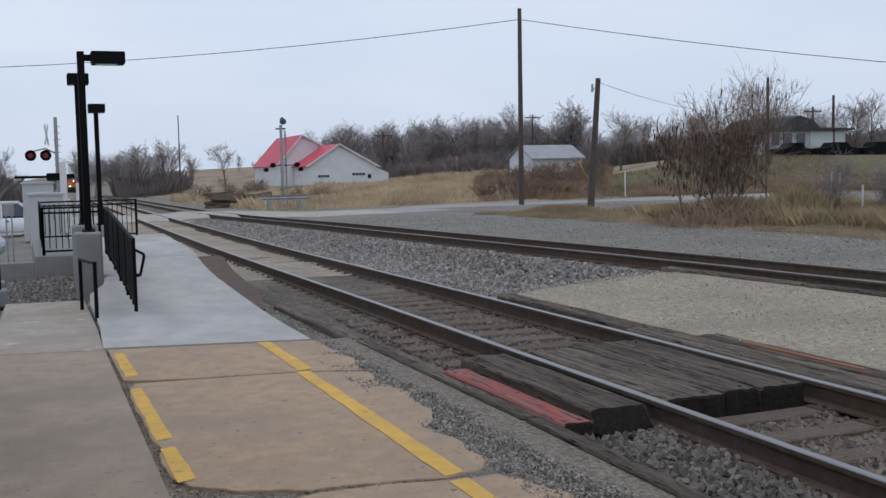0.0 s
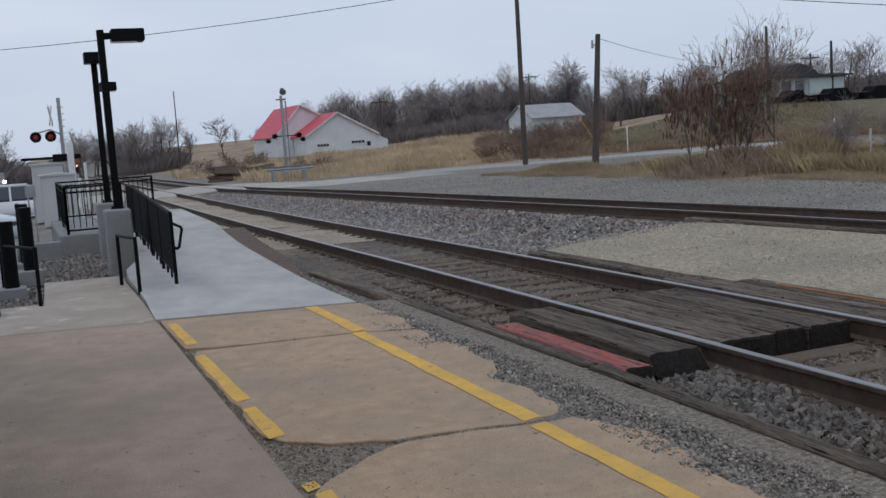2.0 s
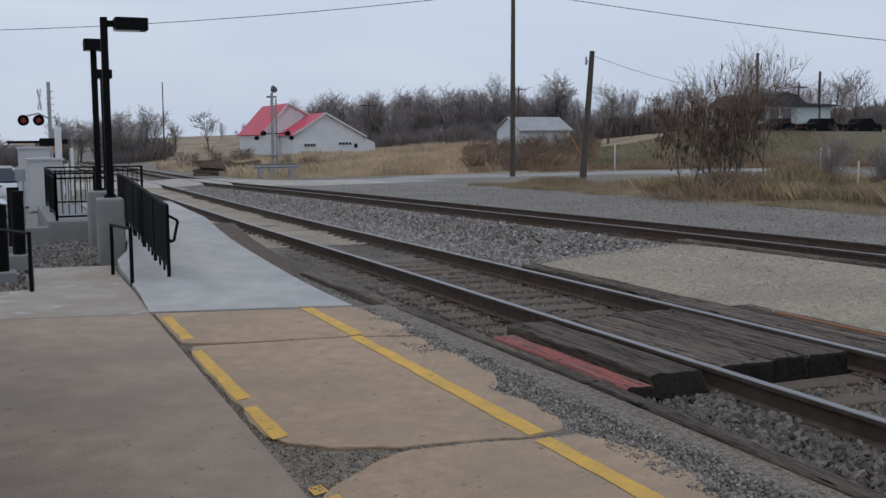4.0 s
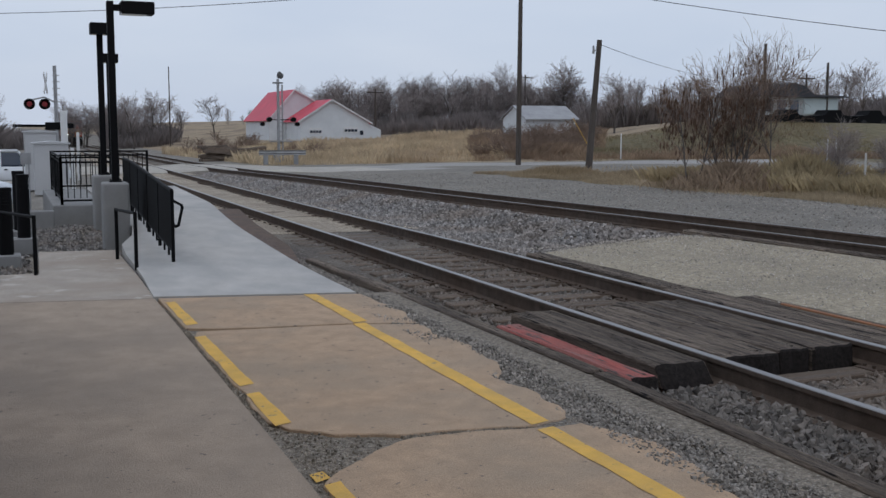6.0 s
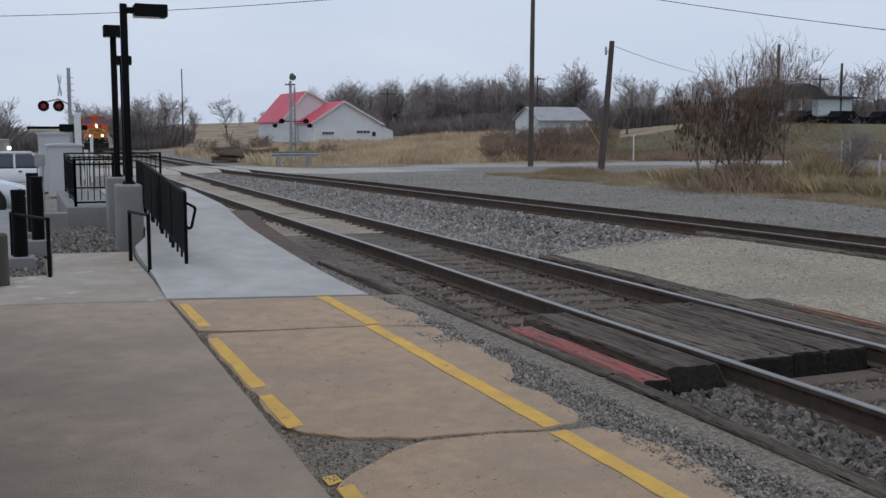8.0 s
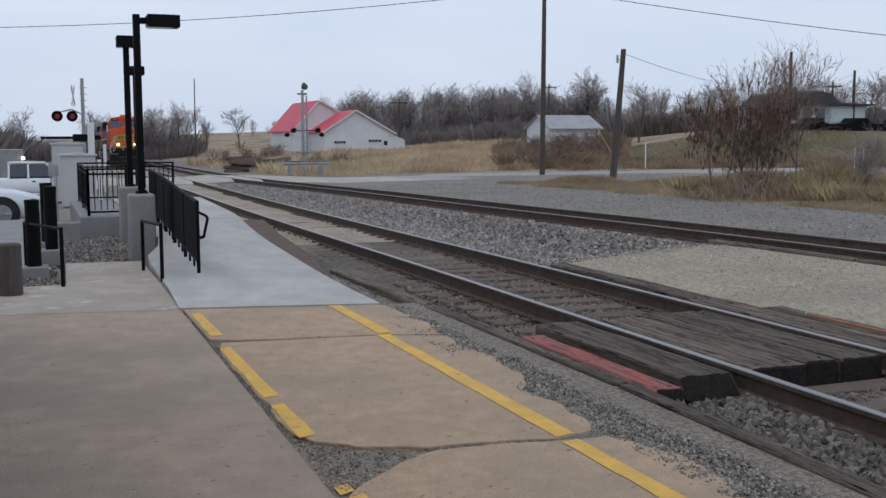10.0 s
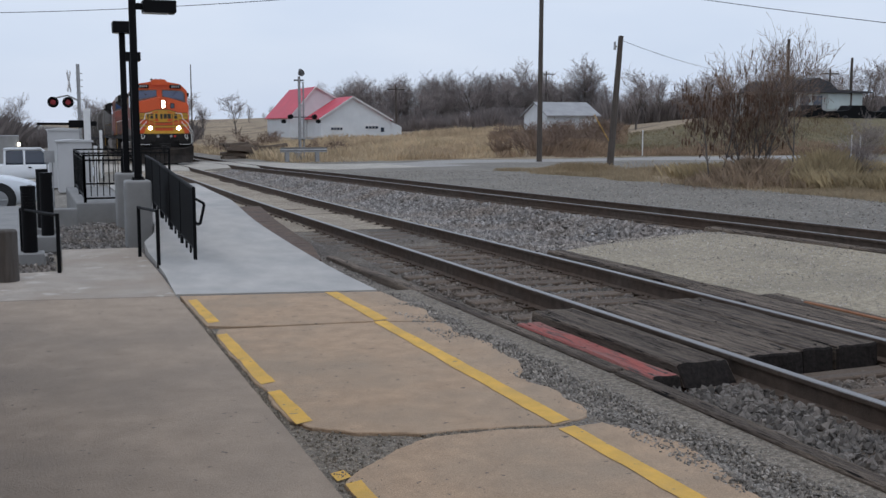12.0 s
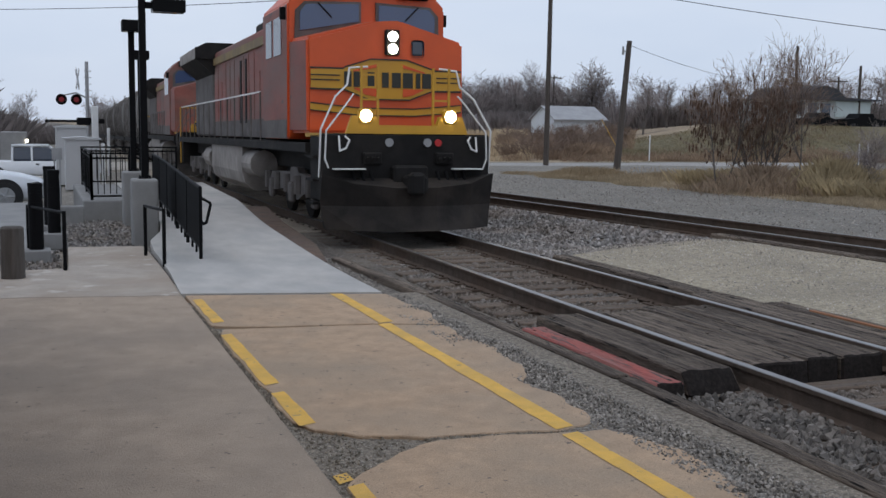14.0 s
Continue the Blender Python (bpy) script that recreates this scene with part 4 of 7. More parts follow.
    box(bm, -9, -0.95, 14.85, 24, -0.35, -0.06, 0.01)
    tagged(part("side_walk", bm, M_pier), "pale concrete side walk to the car park", "pavement", kind="structure")
    # corner of the station roof
    t = thing("station_building", 0, 0, 0, "brick station with a white fascia under its eave", "building")
    bm = bmesh.new()
    box(bm, -9.0, -1.24, -9, 8.0, 2.63, 2.88, 0.015)
    part("eave", bm, M_white_plain, t)
    bm = bmesh.new()
    box(bm, -9.0, -3.2, -9, 6.4, -0.1, 2.63)
    part("wall", bm, mat("brown_brick_wall", (0.22, 0.12, 0.08), 0.9, var=0.25, scale=12, bump=0.3), t)
    bm = bmesh.new()
    prism(bm, [(-9.2, 2.885), (-1.7, 2.885), (-5.2, 4.2)], "y", -9.1, 8.05)
    part("roof", bm, mat("dark_shingle", (0.06, 0.055, 0.05), 0.9, var=0.3, scale=8, bump=0.4), t)


build_ground()
build_platform()
build_tracks()
build_stones()
build_crossing()
build_road()
build_station()


# ---- trees, brush and grass ----
def tree_meshes(seed, height, spread, levels=5, lean=0.0, multi=1, twig=0.012, fork=0.55, lo=0.42, off=0.28):
    """Trunk and limbs in one mesh, fine twigs in another."""
    rnd = random.Random(seed)
    cv, cf = [], []

    def limb(a, b, r0, r1, V, F, k):
        d = (b - a).normalized()
        u = d.orthogonal().normalized()
        w = d.cross(u)
        n0 = len(V)
        for p, r in ((a, r0), (b, r1)):
            for i in range(k):
                an = 6.2832 * i / k
                V.append(tuple(p + (u * math.cos(an) + w * math.sin(an)) * r))
        for i in range(k):
            F.append((n0 + i, n0 + (i + 1) % k, n0 + k + (i + 1) % k, n0 + k + i))

    def grow(p, d, length, r, level, TV, TF):
        steps = 6 if level == 0 else (3 if level < 3 else 2)
        for s in range(steps):
            wob = 0.07 if level == 0 else 0.15
            d = (d + Vector((rnd.gauss(0, wob), rnd.gauss(0, wob), rnd.gauss(0.05, 0.05)))).normalized()
            q = p + d * length / steps
            r2 = r * (0.82 if level == 0 else 0.8)
            if level < 2:
                limb(p, q, r, r2, TV, TF, 5 if level < 1 else 3)
            else:
                limb(p, q, max(r, twig), max(r2, twig * 0.7), cv, cf, 3)
            p, r = q, r2
            if level < levels and (s > 0 or level > 0):
                for _ in range(3 if level == 0 else 1 + (rnd.random() < fork)):
                    ax = d.orthogonal().normalized()
                    ax.rotate(Matrix.Rotation(rnd.uniform(0, 6.28), 3, d))
                    nd = d.copy()
                    nd.rotate(Matrix.Rotation(rnd.uniform(0.45, 1.0), 3, ax))
                    nd = (nd + Vector((0, 0, 0.25)) + Vector((nd.x, nd.y, 0)) * spread * 0.4).normalized()
                    k = rnd.uniform(0.34, 0.55) * (1.0 - 0.08 * s) if level == 0 else rnd.uniform(0.5, 0.72)
                    grow(p, nd, length * k, r * 0.55, level + 1, TV, TF)
    stems = []
    for m in range(multi):
        if multi == 1:
            lo, off = 0.05, 0.0
        d0 = Vector((lean + rnd.gauss(0, lo), rnd.gauss(0, lo), 1)).normalized()
        TV, TF = [], []
        grow(Vector((rnd.gauss(0, 1) * off, rnd.gauss(0, 1) * off, -0.1)), d0, height * (0.8 if multi == 1 else rnd.uniform(0.5, 0.8)), height * (0.02 if multi == 1 else 0.009), 0, TV, TF)
        stems.append((TV, TF))
    top = max([v[2] for v in cv] + [v[2] for TV, _ in stems for v in TV])
    k = height / top
    sc = lambda V: [(x * k, y * k, z * k) for x, y, z in V]
    return [(sc(TV), TF) for TV, TF in stems], sc(cv), cf


def make_tree(name, seed, height, spread, label, levels=5, multi=1, trunk_mat=None, crown_mat=None, twig=0.012, fork=0.55, lo=0.42, off=0.28):
    t = thing(name, 0, 0, 0, label, "tree" if name == "tree" else "shrub", group="bare trees" if name == "tree" else "shrubs")
    stems, cv, cf = tree_meshes(seed, height, spread, levels, 0, multi, twig, fork, lo, off)
    for tv, tf in stems:
        mesh_of("trunk" if multi == 1 else "stem", tv, tf, trunk_mat or M_bark, t)
    mesh_of("crown", cv, cf, crown_mat or M_twig, t)
    return t


def blades(name, count, place, h, w, material, label, seed, lean=0.3, category="grass"):
    rnd = random.Random(seed)
    verts, faces = [], []
    for _ in range(count):
        got = place(rnd)
        x, y, z = got[:3]
        hh = h * rnd.uniform(0.5, 1.25) * (got[3] if len(got) > 3 else 1)
        a = rnd.uniform(0, 6.28)
        lx, ly = rnd.gauss(0, lean) * hh, rnd.gauss(0, lean) * hh
        dx, dy = math.cos(a) * w, math.sin(a) * w
        k = len(verts)
        verts += [(x - dx, y - dy, z - 0.02), (x + dx, y + dy, z - 0.02), (x + lx * 0.4 + dx * 0.7, y + ly * 0.4 + dy * 0.7, z + hh * 0.6), (x + lx, y + ly, z + hh)]
        faces += [(k, k + 1, k + 2), (k, k + 2, k + 3)]
    return tagged(mesh_of(name, verts, faces, material), label, category, kind="stuff")


def build_plants():
    kinds = [make_tree("tree", 11 + i, 10, 0.2 + 0.2 * (i % 3), "bare grey-brown winter tree with fine twigs", 3, 1, twig=0.022, fork=0.97) for i in range(4)]
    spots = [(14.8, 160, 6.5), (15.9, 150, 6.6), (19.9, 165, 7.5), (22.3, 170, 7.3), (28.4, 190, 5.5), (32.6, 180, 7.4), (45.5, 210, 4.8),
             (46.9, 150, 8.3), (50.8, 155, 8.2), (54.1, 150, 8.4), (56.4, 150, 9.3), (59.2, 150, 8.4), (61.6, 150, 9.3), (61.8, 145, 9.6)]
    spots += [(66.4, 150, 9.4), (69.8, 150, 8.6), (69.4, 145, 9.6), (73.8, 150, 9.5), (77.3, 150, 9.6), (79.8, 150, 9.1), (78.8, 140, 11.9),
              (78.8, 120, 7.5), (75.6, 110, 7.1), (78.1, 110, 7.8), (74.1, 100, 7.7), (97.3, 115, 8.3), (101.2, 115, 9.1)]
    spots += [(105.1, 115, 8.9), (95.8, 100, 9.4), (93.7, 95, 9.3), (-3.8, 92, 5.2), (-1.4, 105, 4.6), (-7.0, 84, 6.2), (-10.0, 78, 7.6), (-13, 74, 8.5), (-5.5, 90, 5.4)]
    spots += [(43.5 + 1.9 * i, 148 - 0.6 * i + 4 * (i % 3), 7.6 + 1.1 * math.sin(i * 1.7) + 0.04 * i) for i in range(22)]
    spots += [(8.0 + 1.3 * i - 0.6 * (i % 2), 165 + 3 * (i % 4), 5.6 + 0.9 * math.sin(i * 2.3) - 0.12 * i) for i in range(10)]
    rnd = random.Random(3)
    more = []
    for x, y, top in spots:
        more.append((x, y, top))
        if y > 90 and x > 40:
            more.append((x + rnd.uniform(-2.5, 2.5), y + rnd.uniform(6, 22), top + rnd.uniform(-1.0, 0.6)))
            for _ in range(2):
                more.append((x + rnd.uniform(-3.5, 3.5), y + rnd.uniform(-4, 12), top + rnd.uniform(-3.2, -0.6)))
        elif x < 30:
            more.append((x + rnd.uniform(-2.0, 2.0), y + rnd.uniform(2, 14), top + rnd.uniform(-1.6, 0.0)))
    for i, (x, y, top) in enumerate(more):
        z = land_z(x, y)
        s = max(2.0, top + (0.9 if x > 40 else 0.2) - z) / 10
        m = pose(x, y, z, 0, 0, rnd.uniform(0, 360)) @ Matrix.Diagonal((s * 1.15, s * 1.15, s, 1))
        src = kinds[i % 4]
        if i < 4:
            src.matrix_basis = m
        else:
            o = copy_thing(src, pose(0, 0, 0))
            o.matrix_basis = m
    t = make_tree("tree", 31, 8.0, 1.0, "dark bare tree with a rounded crown on the rise", 4, 1, twig=0.014)
    t.matrix_basis = pose(54.8, 88, land_z(54.8, 88)) @ Matrix.Diagonal((1, 1, (7.9 - land_z(54.8, 88)) / 8.0, 1))

    # the near bush, many stems with hanging dead pods
    M_pod = mat("dead_leaves", (0.105, 0.058, 0.036), 0.95, var=0.4, scale=2, bump=0, per_object=0.3)
    t = make_tree("bush", 45, 5.0, 0.55, "tall bare bush with many stems and brown dead leaves", 4, 11, crown_mat=M_brush, twig=0.0055, fork=0.16, lo=0.27, off=0.5)
    t.matrix_basis = pose(20.9, 26.9, land_z(20.9, 26.9)) @ Matrix.Diagonal((0.95, 0.95, 1.12, 1))
    rnd = random.Random(77)
    tips = [v.co.copy() for v in [c for c in t.children if c.name.startswith("crown")][0].data.vertices if v.co.z > 0.5]
    vs, fs = [], []
    for _ in range(4200):
        q = rnd.choice(tips)
        if (q.z > 2.7 and rnd.random() < 0.85) or (q.x > -0.2 and rnd.random() < 0.6):
            continue
        x, y, z = q
        a = rnd.uniform(0, 6.28)
        h, w = rnd.uniform(0.08, 0.30), rnd.uniform(0.012, 0.034)
        k = len(vs)
        cx, sy = math.cos(a) * w, math.sin(a) * w
        vs += [(x - cx * 0.3, y - sy * 0.3, z), (x + cx, y + sy, z - h * 0.4), (x + cx * 0.4, y + sy * 0.4 + 0.02, z - h), (x - cx, y - sy, z - h * 0.5)]
        fs.append((k, k + 1, k + 2, k + 3))
    mesh_of("dead_leaves", vs, fs, M_pod, t)
    for x, y, h, seed in ((25.5, 21.8, 2.7, 51), (24.6, 23.5, 2.0, 52), (27.5, 24.5, 2.6, 53), (23.6, 25.0, 2.6, 56)):
        o = make_tree("bush", seed, h, 0.9, "low bare thicket with crooked stems in dry grass", 3, 5, twig=0.005)
        o.matrix_basis = pose(x, y, land_z(x, y))

    def verge(rnd):
        while True:
            y = rnd.uniform(12, 44)
            x = 19.0 + 0.02 * (y - 20) + abs(rnd.gauss(0, 2.6)) + 0.8 * noise.noise((y * 0.3, 1, 1))
            f = sstep(-0.3, 0.5, noise.noise((x * 0.35, y * 0.35, 4)))
            if rnd.random() < 0.12 + f:
                return x, y, land_z(x, y), 0.35 + 0.8 * f * sstep(19, 22, x)
    blades("dry_grass", 42000, verge, 0.32, 0.0055, M_grassd, "dry tan grass along the edge of the gravel yard", 8)

    def tall(rnd):
        while True:
            x, y = rnd.uniform(21, 30), rnd.uniform(17, 32)
            if noise.noise((x * 0.5, y * 0.5, 9)) > -0.05:
                return x, y, land_z(x, y)
    blades("dry_grass", 30000, tall, 0.55, 0.0026, mat("straw_grass", (0.40, 0.315, 0.185), 0.95, var=0.3, scale=0.6, bump=0, per_object=0.35),
           "tall straw-yellow grass round the bushes", 9, 0.35)

    def clump(rnd):
        a, r = rnd.uniform(0, 6.28), 1.25 * rnd.random() ** 0.6
        return 22.7 + r * math.cos(a), 25.4 + r * math.sin(a), land_z(22.7, 25.4), 1.1 - 0.4 * r
    blades("straw_clump", 5200, clump, 1.05, 0.0024, bpy.data.materials["straw_grass"], "tall clump of straw-yellow stalks beside the bush", 19, 0.22)

    M_pale = mat("pale_field_grass", (0.55, 0.435, 0.285), 0.95, var=0.3, scale=0.35, second=(0.36, 0.265, 0.18), second_scale=0.1, second_amt=0.8, bump=0, per_object=0.35)

    def skirt(rnd):
        a, r = rnd.uniform(0, 6.28), min(3.2, abs(rnd.gauss(0, 1.25)))
        x, y = 20.9 + r * math.cos(a), 26.5 + r * math.sin(a)
        return x, y, land_z(x, y), 1.15 - 0.3 * r
    blades("brown_stalks", 5200, skirt, 0.75, 0.003, mat("brown_stalks", (0.28, 0.205, 0.14), 0.95, var=0.35, scale=1.2, bump=0, per_object=0.4), "brown stalks round the foot of the tall bush", 23, 0.3)

    def field(rnd):
        while True:
            x, y = rnd.uniform(14, 60), 63.5 + 50 * rnd.random()
            if x / (y + 1.2) < 0.475 and x > 9 + line_x(y) - XC + 0.05 * (y - 60):
                f = noise.noise((x * 0.12, y * 0.12, 2)) + 0.5 * noise.noise((x * 0.5, y * 0.5, 2))
                return x, y, land_z(x, y), 0.45 + 0.9 * sstep(-0.3, 0.5, f)
    blades("dry_grass", 52000, field, 0.62, 0.018, M_pale, "pale tan field grass before the barn and the wood", 10)

    # low brown shrubs beyond the lane, before the barn and on the rise
    low = [make_tree("shrub", 90 + i, 2.0, 0.8, "low reddish-brown leafless shrub", 2, 5, trunk_mat=M_brush, crown_mat=M_brush, twig=0.011, fork=0.3) for i in range(3)]
    rnd = random.Random(21)
    n = 0
    while n < 48:
        x, y = rnd.uniform(26, 56), rnd.uniform(63, 90)
        if not 0.445 < x / (y + 1.2) < 0.585 - 0.05 * (y < 66) or noise.noise((x * 0.2, y * 0.2, 6)) < -0.25:
            continue
        s = rnd.uniform(0.45, 1.05)
        m = pose(x, y, land_z(x, y), 0, 0, rnd.uniform(0, 360)) @ Matrix.Diagonal((s * 1.5, s * 1.5, s, 1))
        if n < 3:
            low[n].matrix_basis = m
        else:
            o = copy_thing(low[n % 3], pose(0, 0, 0))
            o.matrix_basis = m
        n += 1
    for x, y, s in ((16.5, 84, 0.6), (17.8, 92, 0.8), (19, 100, 1.2), (21.5, 104, 1.0), (23.5, 110, 0.9), (15.5, 96, 0.7), (17.5, 110, 0.9), (18.2, 74, 0.7), (19.6, 76, 0.8), (21.0, 78, 0.7), (22.5, 80, 0.6)):
        o = copy_thing(low[n % 3], pose(0, 0, 0))
        o.matrix_basis = pose(x, y, land_z(x, y), 0, 0, x * 40) @ Matrix.Diagonal((s * 1.4, s * 1.4, s, 1))
        n += 1

    def brush(rnd):
        while True:
            x, y = rnd.uniform(24, 60), rnd.uniform(63, 96)
            if not 0.44 < x / (y + 1.2) < 0.60 - 0.07 * (y < 64):
                continue
            f = noise.noise((x * 0.16, y * 0.16, 6)) + 0.5 * noise.noise((x * 0.5, y * 0.5, 6))
            if rnd.random() < sstep(-0.35, 0.45, f):
                return x, y, land_z(x, y), max(0.3, 0.6 + f)
    blades("brown_brush", 22000, brush, 0.75, 0.007, mat("brown_weeds", (0.29, 0.205, 0.135), 0.95, var=0.35, scale=0.5, second=(0.16, 0.105, 0.075), second_scale=0.2, bump=0, per_object=0.4),
           "reddish-brown weeds beyond the lane", 12, 0.4, "brush")

    def foot(rnd):
        while True:
            x, y = rnd.uniform(30, 56), rnd.uniform(48, 66)
            if y > 63.0 - 0.42 * max(0.0, x - 24) and rnd.random() < sstep(-0.4, 0.4, noise.noise((x * 0.25, y * 0.25, 12))) * sstep(68, 56, y):
                return x, y, land_z(x, y), rnd.uniform(0.5, 1.2)
    blades("brown_brush", 16000, foot, 0.38, 0.009, bpy.data.materials["brown_weeds"], "low brown weeds at the foot of the green rise", 18, 0.4, "brush")

    def rise(rnd):
        while True:
            x, y = rnd.uniform(34, 68), rnd.uniform(57, 79)
            if x / (y + 1.2) > 0.56:
                return x, y, land_z(x, y), 0.5 + 0.8 * sstep(-0.3, 0.4, noise.noise((x * 0.2, y * 0.2, 31)))
    blades("rough_grass", 20000, rise, 0.22, 0.012, mat("olive_winter_grass", (0.18, 0.15, 0.08), 0.95, var=0.35, scale=0.3, second=(0.25, 0.19, 0.115), second_scale=0.08, second_amt=0.8, bump=0, per_object=0.4),
           "short olive and tan winter grass on the rise", 29, 0.4)

    M_darkthicket = mat("dark_thicket", (0.19, 0.163, 0.153), 0.95, var=0.35, scale=0.5, second=(0.13, 0.11, 0.102), second_scale=0.12, bump=0, per_object=0.4)

    def hedge(rnd):
        x = rnd.uniform(40, 120)
        y = 142 - 0.45 * (x - 45) + rnd.uniform(-8, 14)
        return x, y, land_z(x, y), max(0.3, 0.75 + 1.0 * noise.noise((x * 0.3, y * 0.1, 3)))
    blades("far_thicket", 90000, hedge, 2.9, 0.008, M_darkthicket, "dense grey-brown thicket at the foot of the far trees", 13, 0.16, "thicket")

    def hedge2(rnd):
        u = rnd.random()
        x = -40 + 66 * u
        y = 120 + 60 * u + rnd.uniform(-8, 14)
        if abs(x - line_x(y)) < 5:
            x += 9
        return x, y, land_z(x, y), 0.7 + 0.5 * noise.noise((x * 0.12, y * 0.1, 3))
    blades("far_thicket", 20000, hedge2, 3.4, 0.012, M_darkthicket, "dark thicket beside the line in the distance", 14, 0.2, "thicket")

    def hedge3(rnd):
        x = rnd.uniform(-30, -2.5)
        y = 88 - 0.5 * (x + 4) * 0 + rnd.uniform(-6, 12)
        return x, y, land_z(x, y), 0.6 + 0.5 * sstep(-2, -12, x)
    blades("far_thicket", 22000, hedge3, 4.6, 0.009, M_darkthicket, "grey-brown thicket behind the car park", 15, 0.3, "thicket")


# ---- poles, wires, signals, buildings in the distance ----
M_grimy_head = mat("dull_signal_grey", (0.11, 0.11, 0.11), 0.7, var=0.2, scale=4, bump=0.05)


def build_distance():
    def pole(x, y, z0, x1, z1, r, label, arm=0.0, extra=False):
        t = thing("utility_pole", x, y, z0, label, "pole", group="utility poles")
        bm = bmesh.new()
        cyl(bm, (0, 0, -0.4), (x1 - x, 0, z1 - z0), r, r * 0.7, 10)
        part("shaft", bm, M_pole, t)
        if arm:
            bm = bmesh.new()
            box(bm, x1 - x - arm, x1 - x + arm, -0.06, 0.06, z1 - z0 - 0.55, z1 - z0 - 0.4)
            part("crossarm", bm, M_pole, t)
            for s in (-0.9, -0.4, 0.4, 0.9):
                bm = bmesh.new()
                cyl(bm, (x1 - x + s * arm, 0, z1 - z0 - 0.4), (x1 - x + s * arm, 0, z1 - z0 - 0.2), 0.05, 0.04, 6)
                part("insulator", bm, M_steel, t)
        if extra:
            bm = bmesh.new()
            cyl(bm, (x1 - x - 0.12, 0, z1 - z0 - 0.6), (x1 - x - 0.36, 0, z1 - z0 - 0.5), 0.03, 0.03, 6)
            cyl(bm, (x1 - x - 0.36, 0, z1 - z0 - 0.72), (x1 - x - 0.36, 0, z1 - z0 - 0.3), 0.07, 0.05, 8)
            part("insulator", bm, M_steel, t)
        return t
    pole(28.0, 56, -0.1, 28.05, 11.3, 0.17, "tall dark wooden utility pole beyond the gravel lane")
    pole(27.6, 47, -0.25, 28.14, 6.35, 0.19, "short leaning wooden utility pole", extra=True)
    pole(44.4, 130, 0.5, 44.4, 6.8, 0.14, "far utility pole with a crossarm", 1.2)
    pole(71.6, 140, 0.8, 71.6, 9.7, 0.14, "far utility pole with a crossarm among trees", 1.2)
    pole(80.4, 90, 3.0, 80.4, 7.7, 0.14, "utility pole with a crossarm behind the house", 1.2)
    pole(74.1, 80, 3.0, 74.1, 8.2, 0.17, "bare utility pole beside the house")
    pole(49.8, 60, 2.0, 49.8, 7.8, 0.14, "slim wooden pole behind the bush")
    pole(20.8, 150, -1, 20.8, 10.1, 0.1, "thin mast far down the line")

    def wire(pts, sag, label, r=0.02):
        c = bpy.data.curves.new("overhead_wire", "CURVE")
        c.dimensions, c.bevel_depth, c.bevel_resolution = "3D", r, 1
        for a, b in zip(pts, pts[1:]):
            s = c.splines.new("POLY")
            s.points.add(20)
            for i in range(21):
                u = i / 20
                p = Vector(a).lerp(Vector(b), u)
                s.points[i].co = (p.x, p.y, p.z - sag * 4 * u * (1 - u), 1)
        c.materials.append(M_wire)
        return tagged(new("overhead_wire", c), label, "wire", "overhead wires")
    wire([(-30, 88, 10.1), (28.05, 56, 10.65), (75, 12, 3.1)], 1.5, "thin dark overhead wire carried by the tall pole", 0.022)
    wire([(28.1, 47, 6.15), (74.1, 80, 7.9)], 1.7, "thin slack wire from the short pole", 0.012)

    # block signal
    t = thing("block_signal", 15.75, 66, -0.55, "grey steel track signal mast with ladder and dark heads", "signal")
    bm = bmesh.new()
    cyl(bm, (-0.16, 0, 0), (-0.16, 0, 5.4), 0.105, 0.09, 8)
    cyl(bm, (0.16, 0.2, 0), (0.16, 0.2, 5.0), 0.05, 0.05, 8)
    part("mast", bm, M_steel, t)
    for k in range(16):
        bm = bmesh.new()
        box(bm, -0.2, 0.2, 0.05, 0.09, 0.5 + 0.3 * k, 0.53 + 0.3 * k)
        part("ladder_rung", bm, M_steel, t)
    bm = bmesh.new()
    cyl(bm, (-0.05, -0.3, 5.6), (-0.05, 0.05, 5.6), 0.2, 0.17, 12)
    cyl(bm, (-0.12, -0.45, 5.7), (-0.12, -0.3, 5.72), 0.12, 0.16, 10)
    box(bm, -0.5, 0.15, -0.05, 0.05, 5.1, 5.2)
    part("top_head", bm, M_grimy_head, t)
    for s in (-1, 1):
        bm = bmesh.new()
        box(bm, min(0, s * 0.9), max(0, s * 0.9), -0.03, 0.03, 2.75, 2.81)
        cyl(bm, (s * 0.8, -0.3, 2.8), (s * 0.8, 0.1, 2.8), 0.16, 0.15, 12)
        cyl(bm, (s * 1.15 - 0.1, -0.3, 2.5), (s * 1.15 - 0.1, 0.1, 2.5), 0.14, 0.12, 12)
        part("side_head", bm, M_black, t)
    bm = bmesh.new()
    box(bm, -0.7, 0.7, -0.3, 0.3, 1.35, 1.42)
    part("platform", bm, M_steel, t)
    bm = bmesh.new()
    box(bm, -0.5, -0.1, -0.25, 0.25, 0.0, 0.5, 0.02)
    part("base_box", bm, M_steel, t)
    # guard rail
    t = thing("guard_rail", 14.8, 62, -0.45, "low grey steel guard rail on short posts", "guard rail")
    bm = bmesh.new()
    prism(bm, [(-0.08, 0.5), (-0.02, 0.56), (-0.08, 0.64), (-0.02, 0.72), (-0.08, 0.8), (-0.05, 0.8), (0.02, 0.72), (-0.05, 0.64), (0.02, 0.56), (-0.05, 0.5)], "x", -1.45, 1.5)
    part("beam", bm, M_steel, t)
    for x in (-1.0, 0.9):
        bm = bmesh.new()
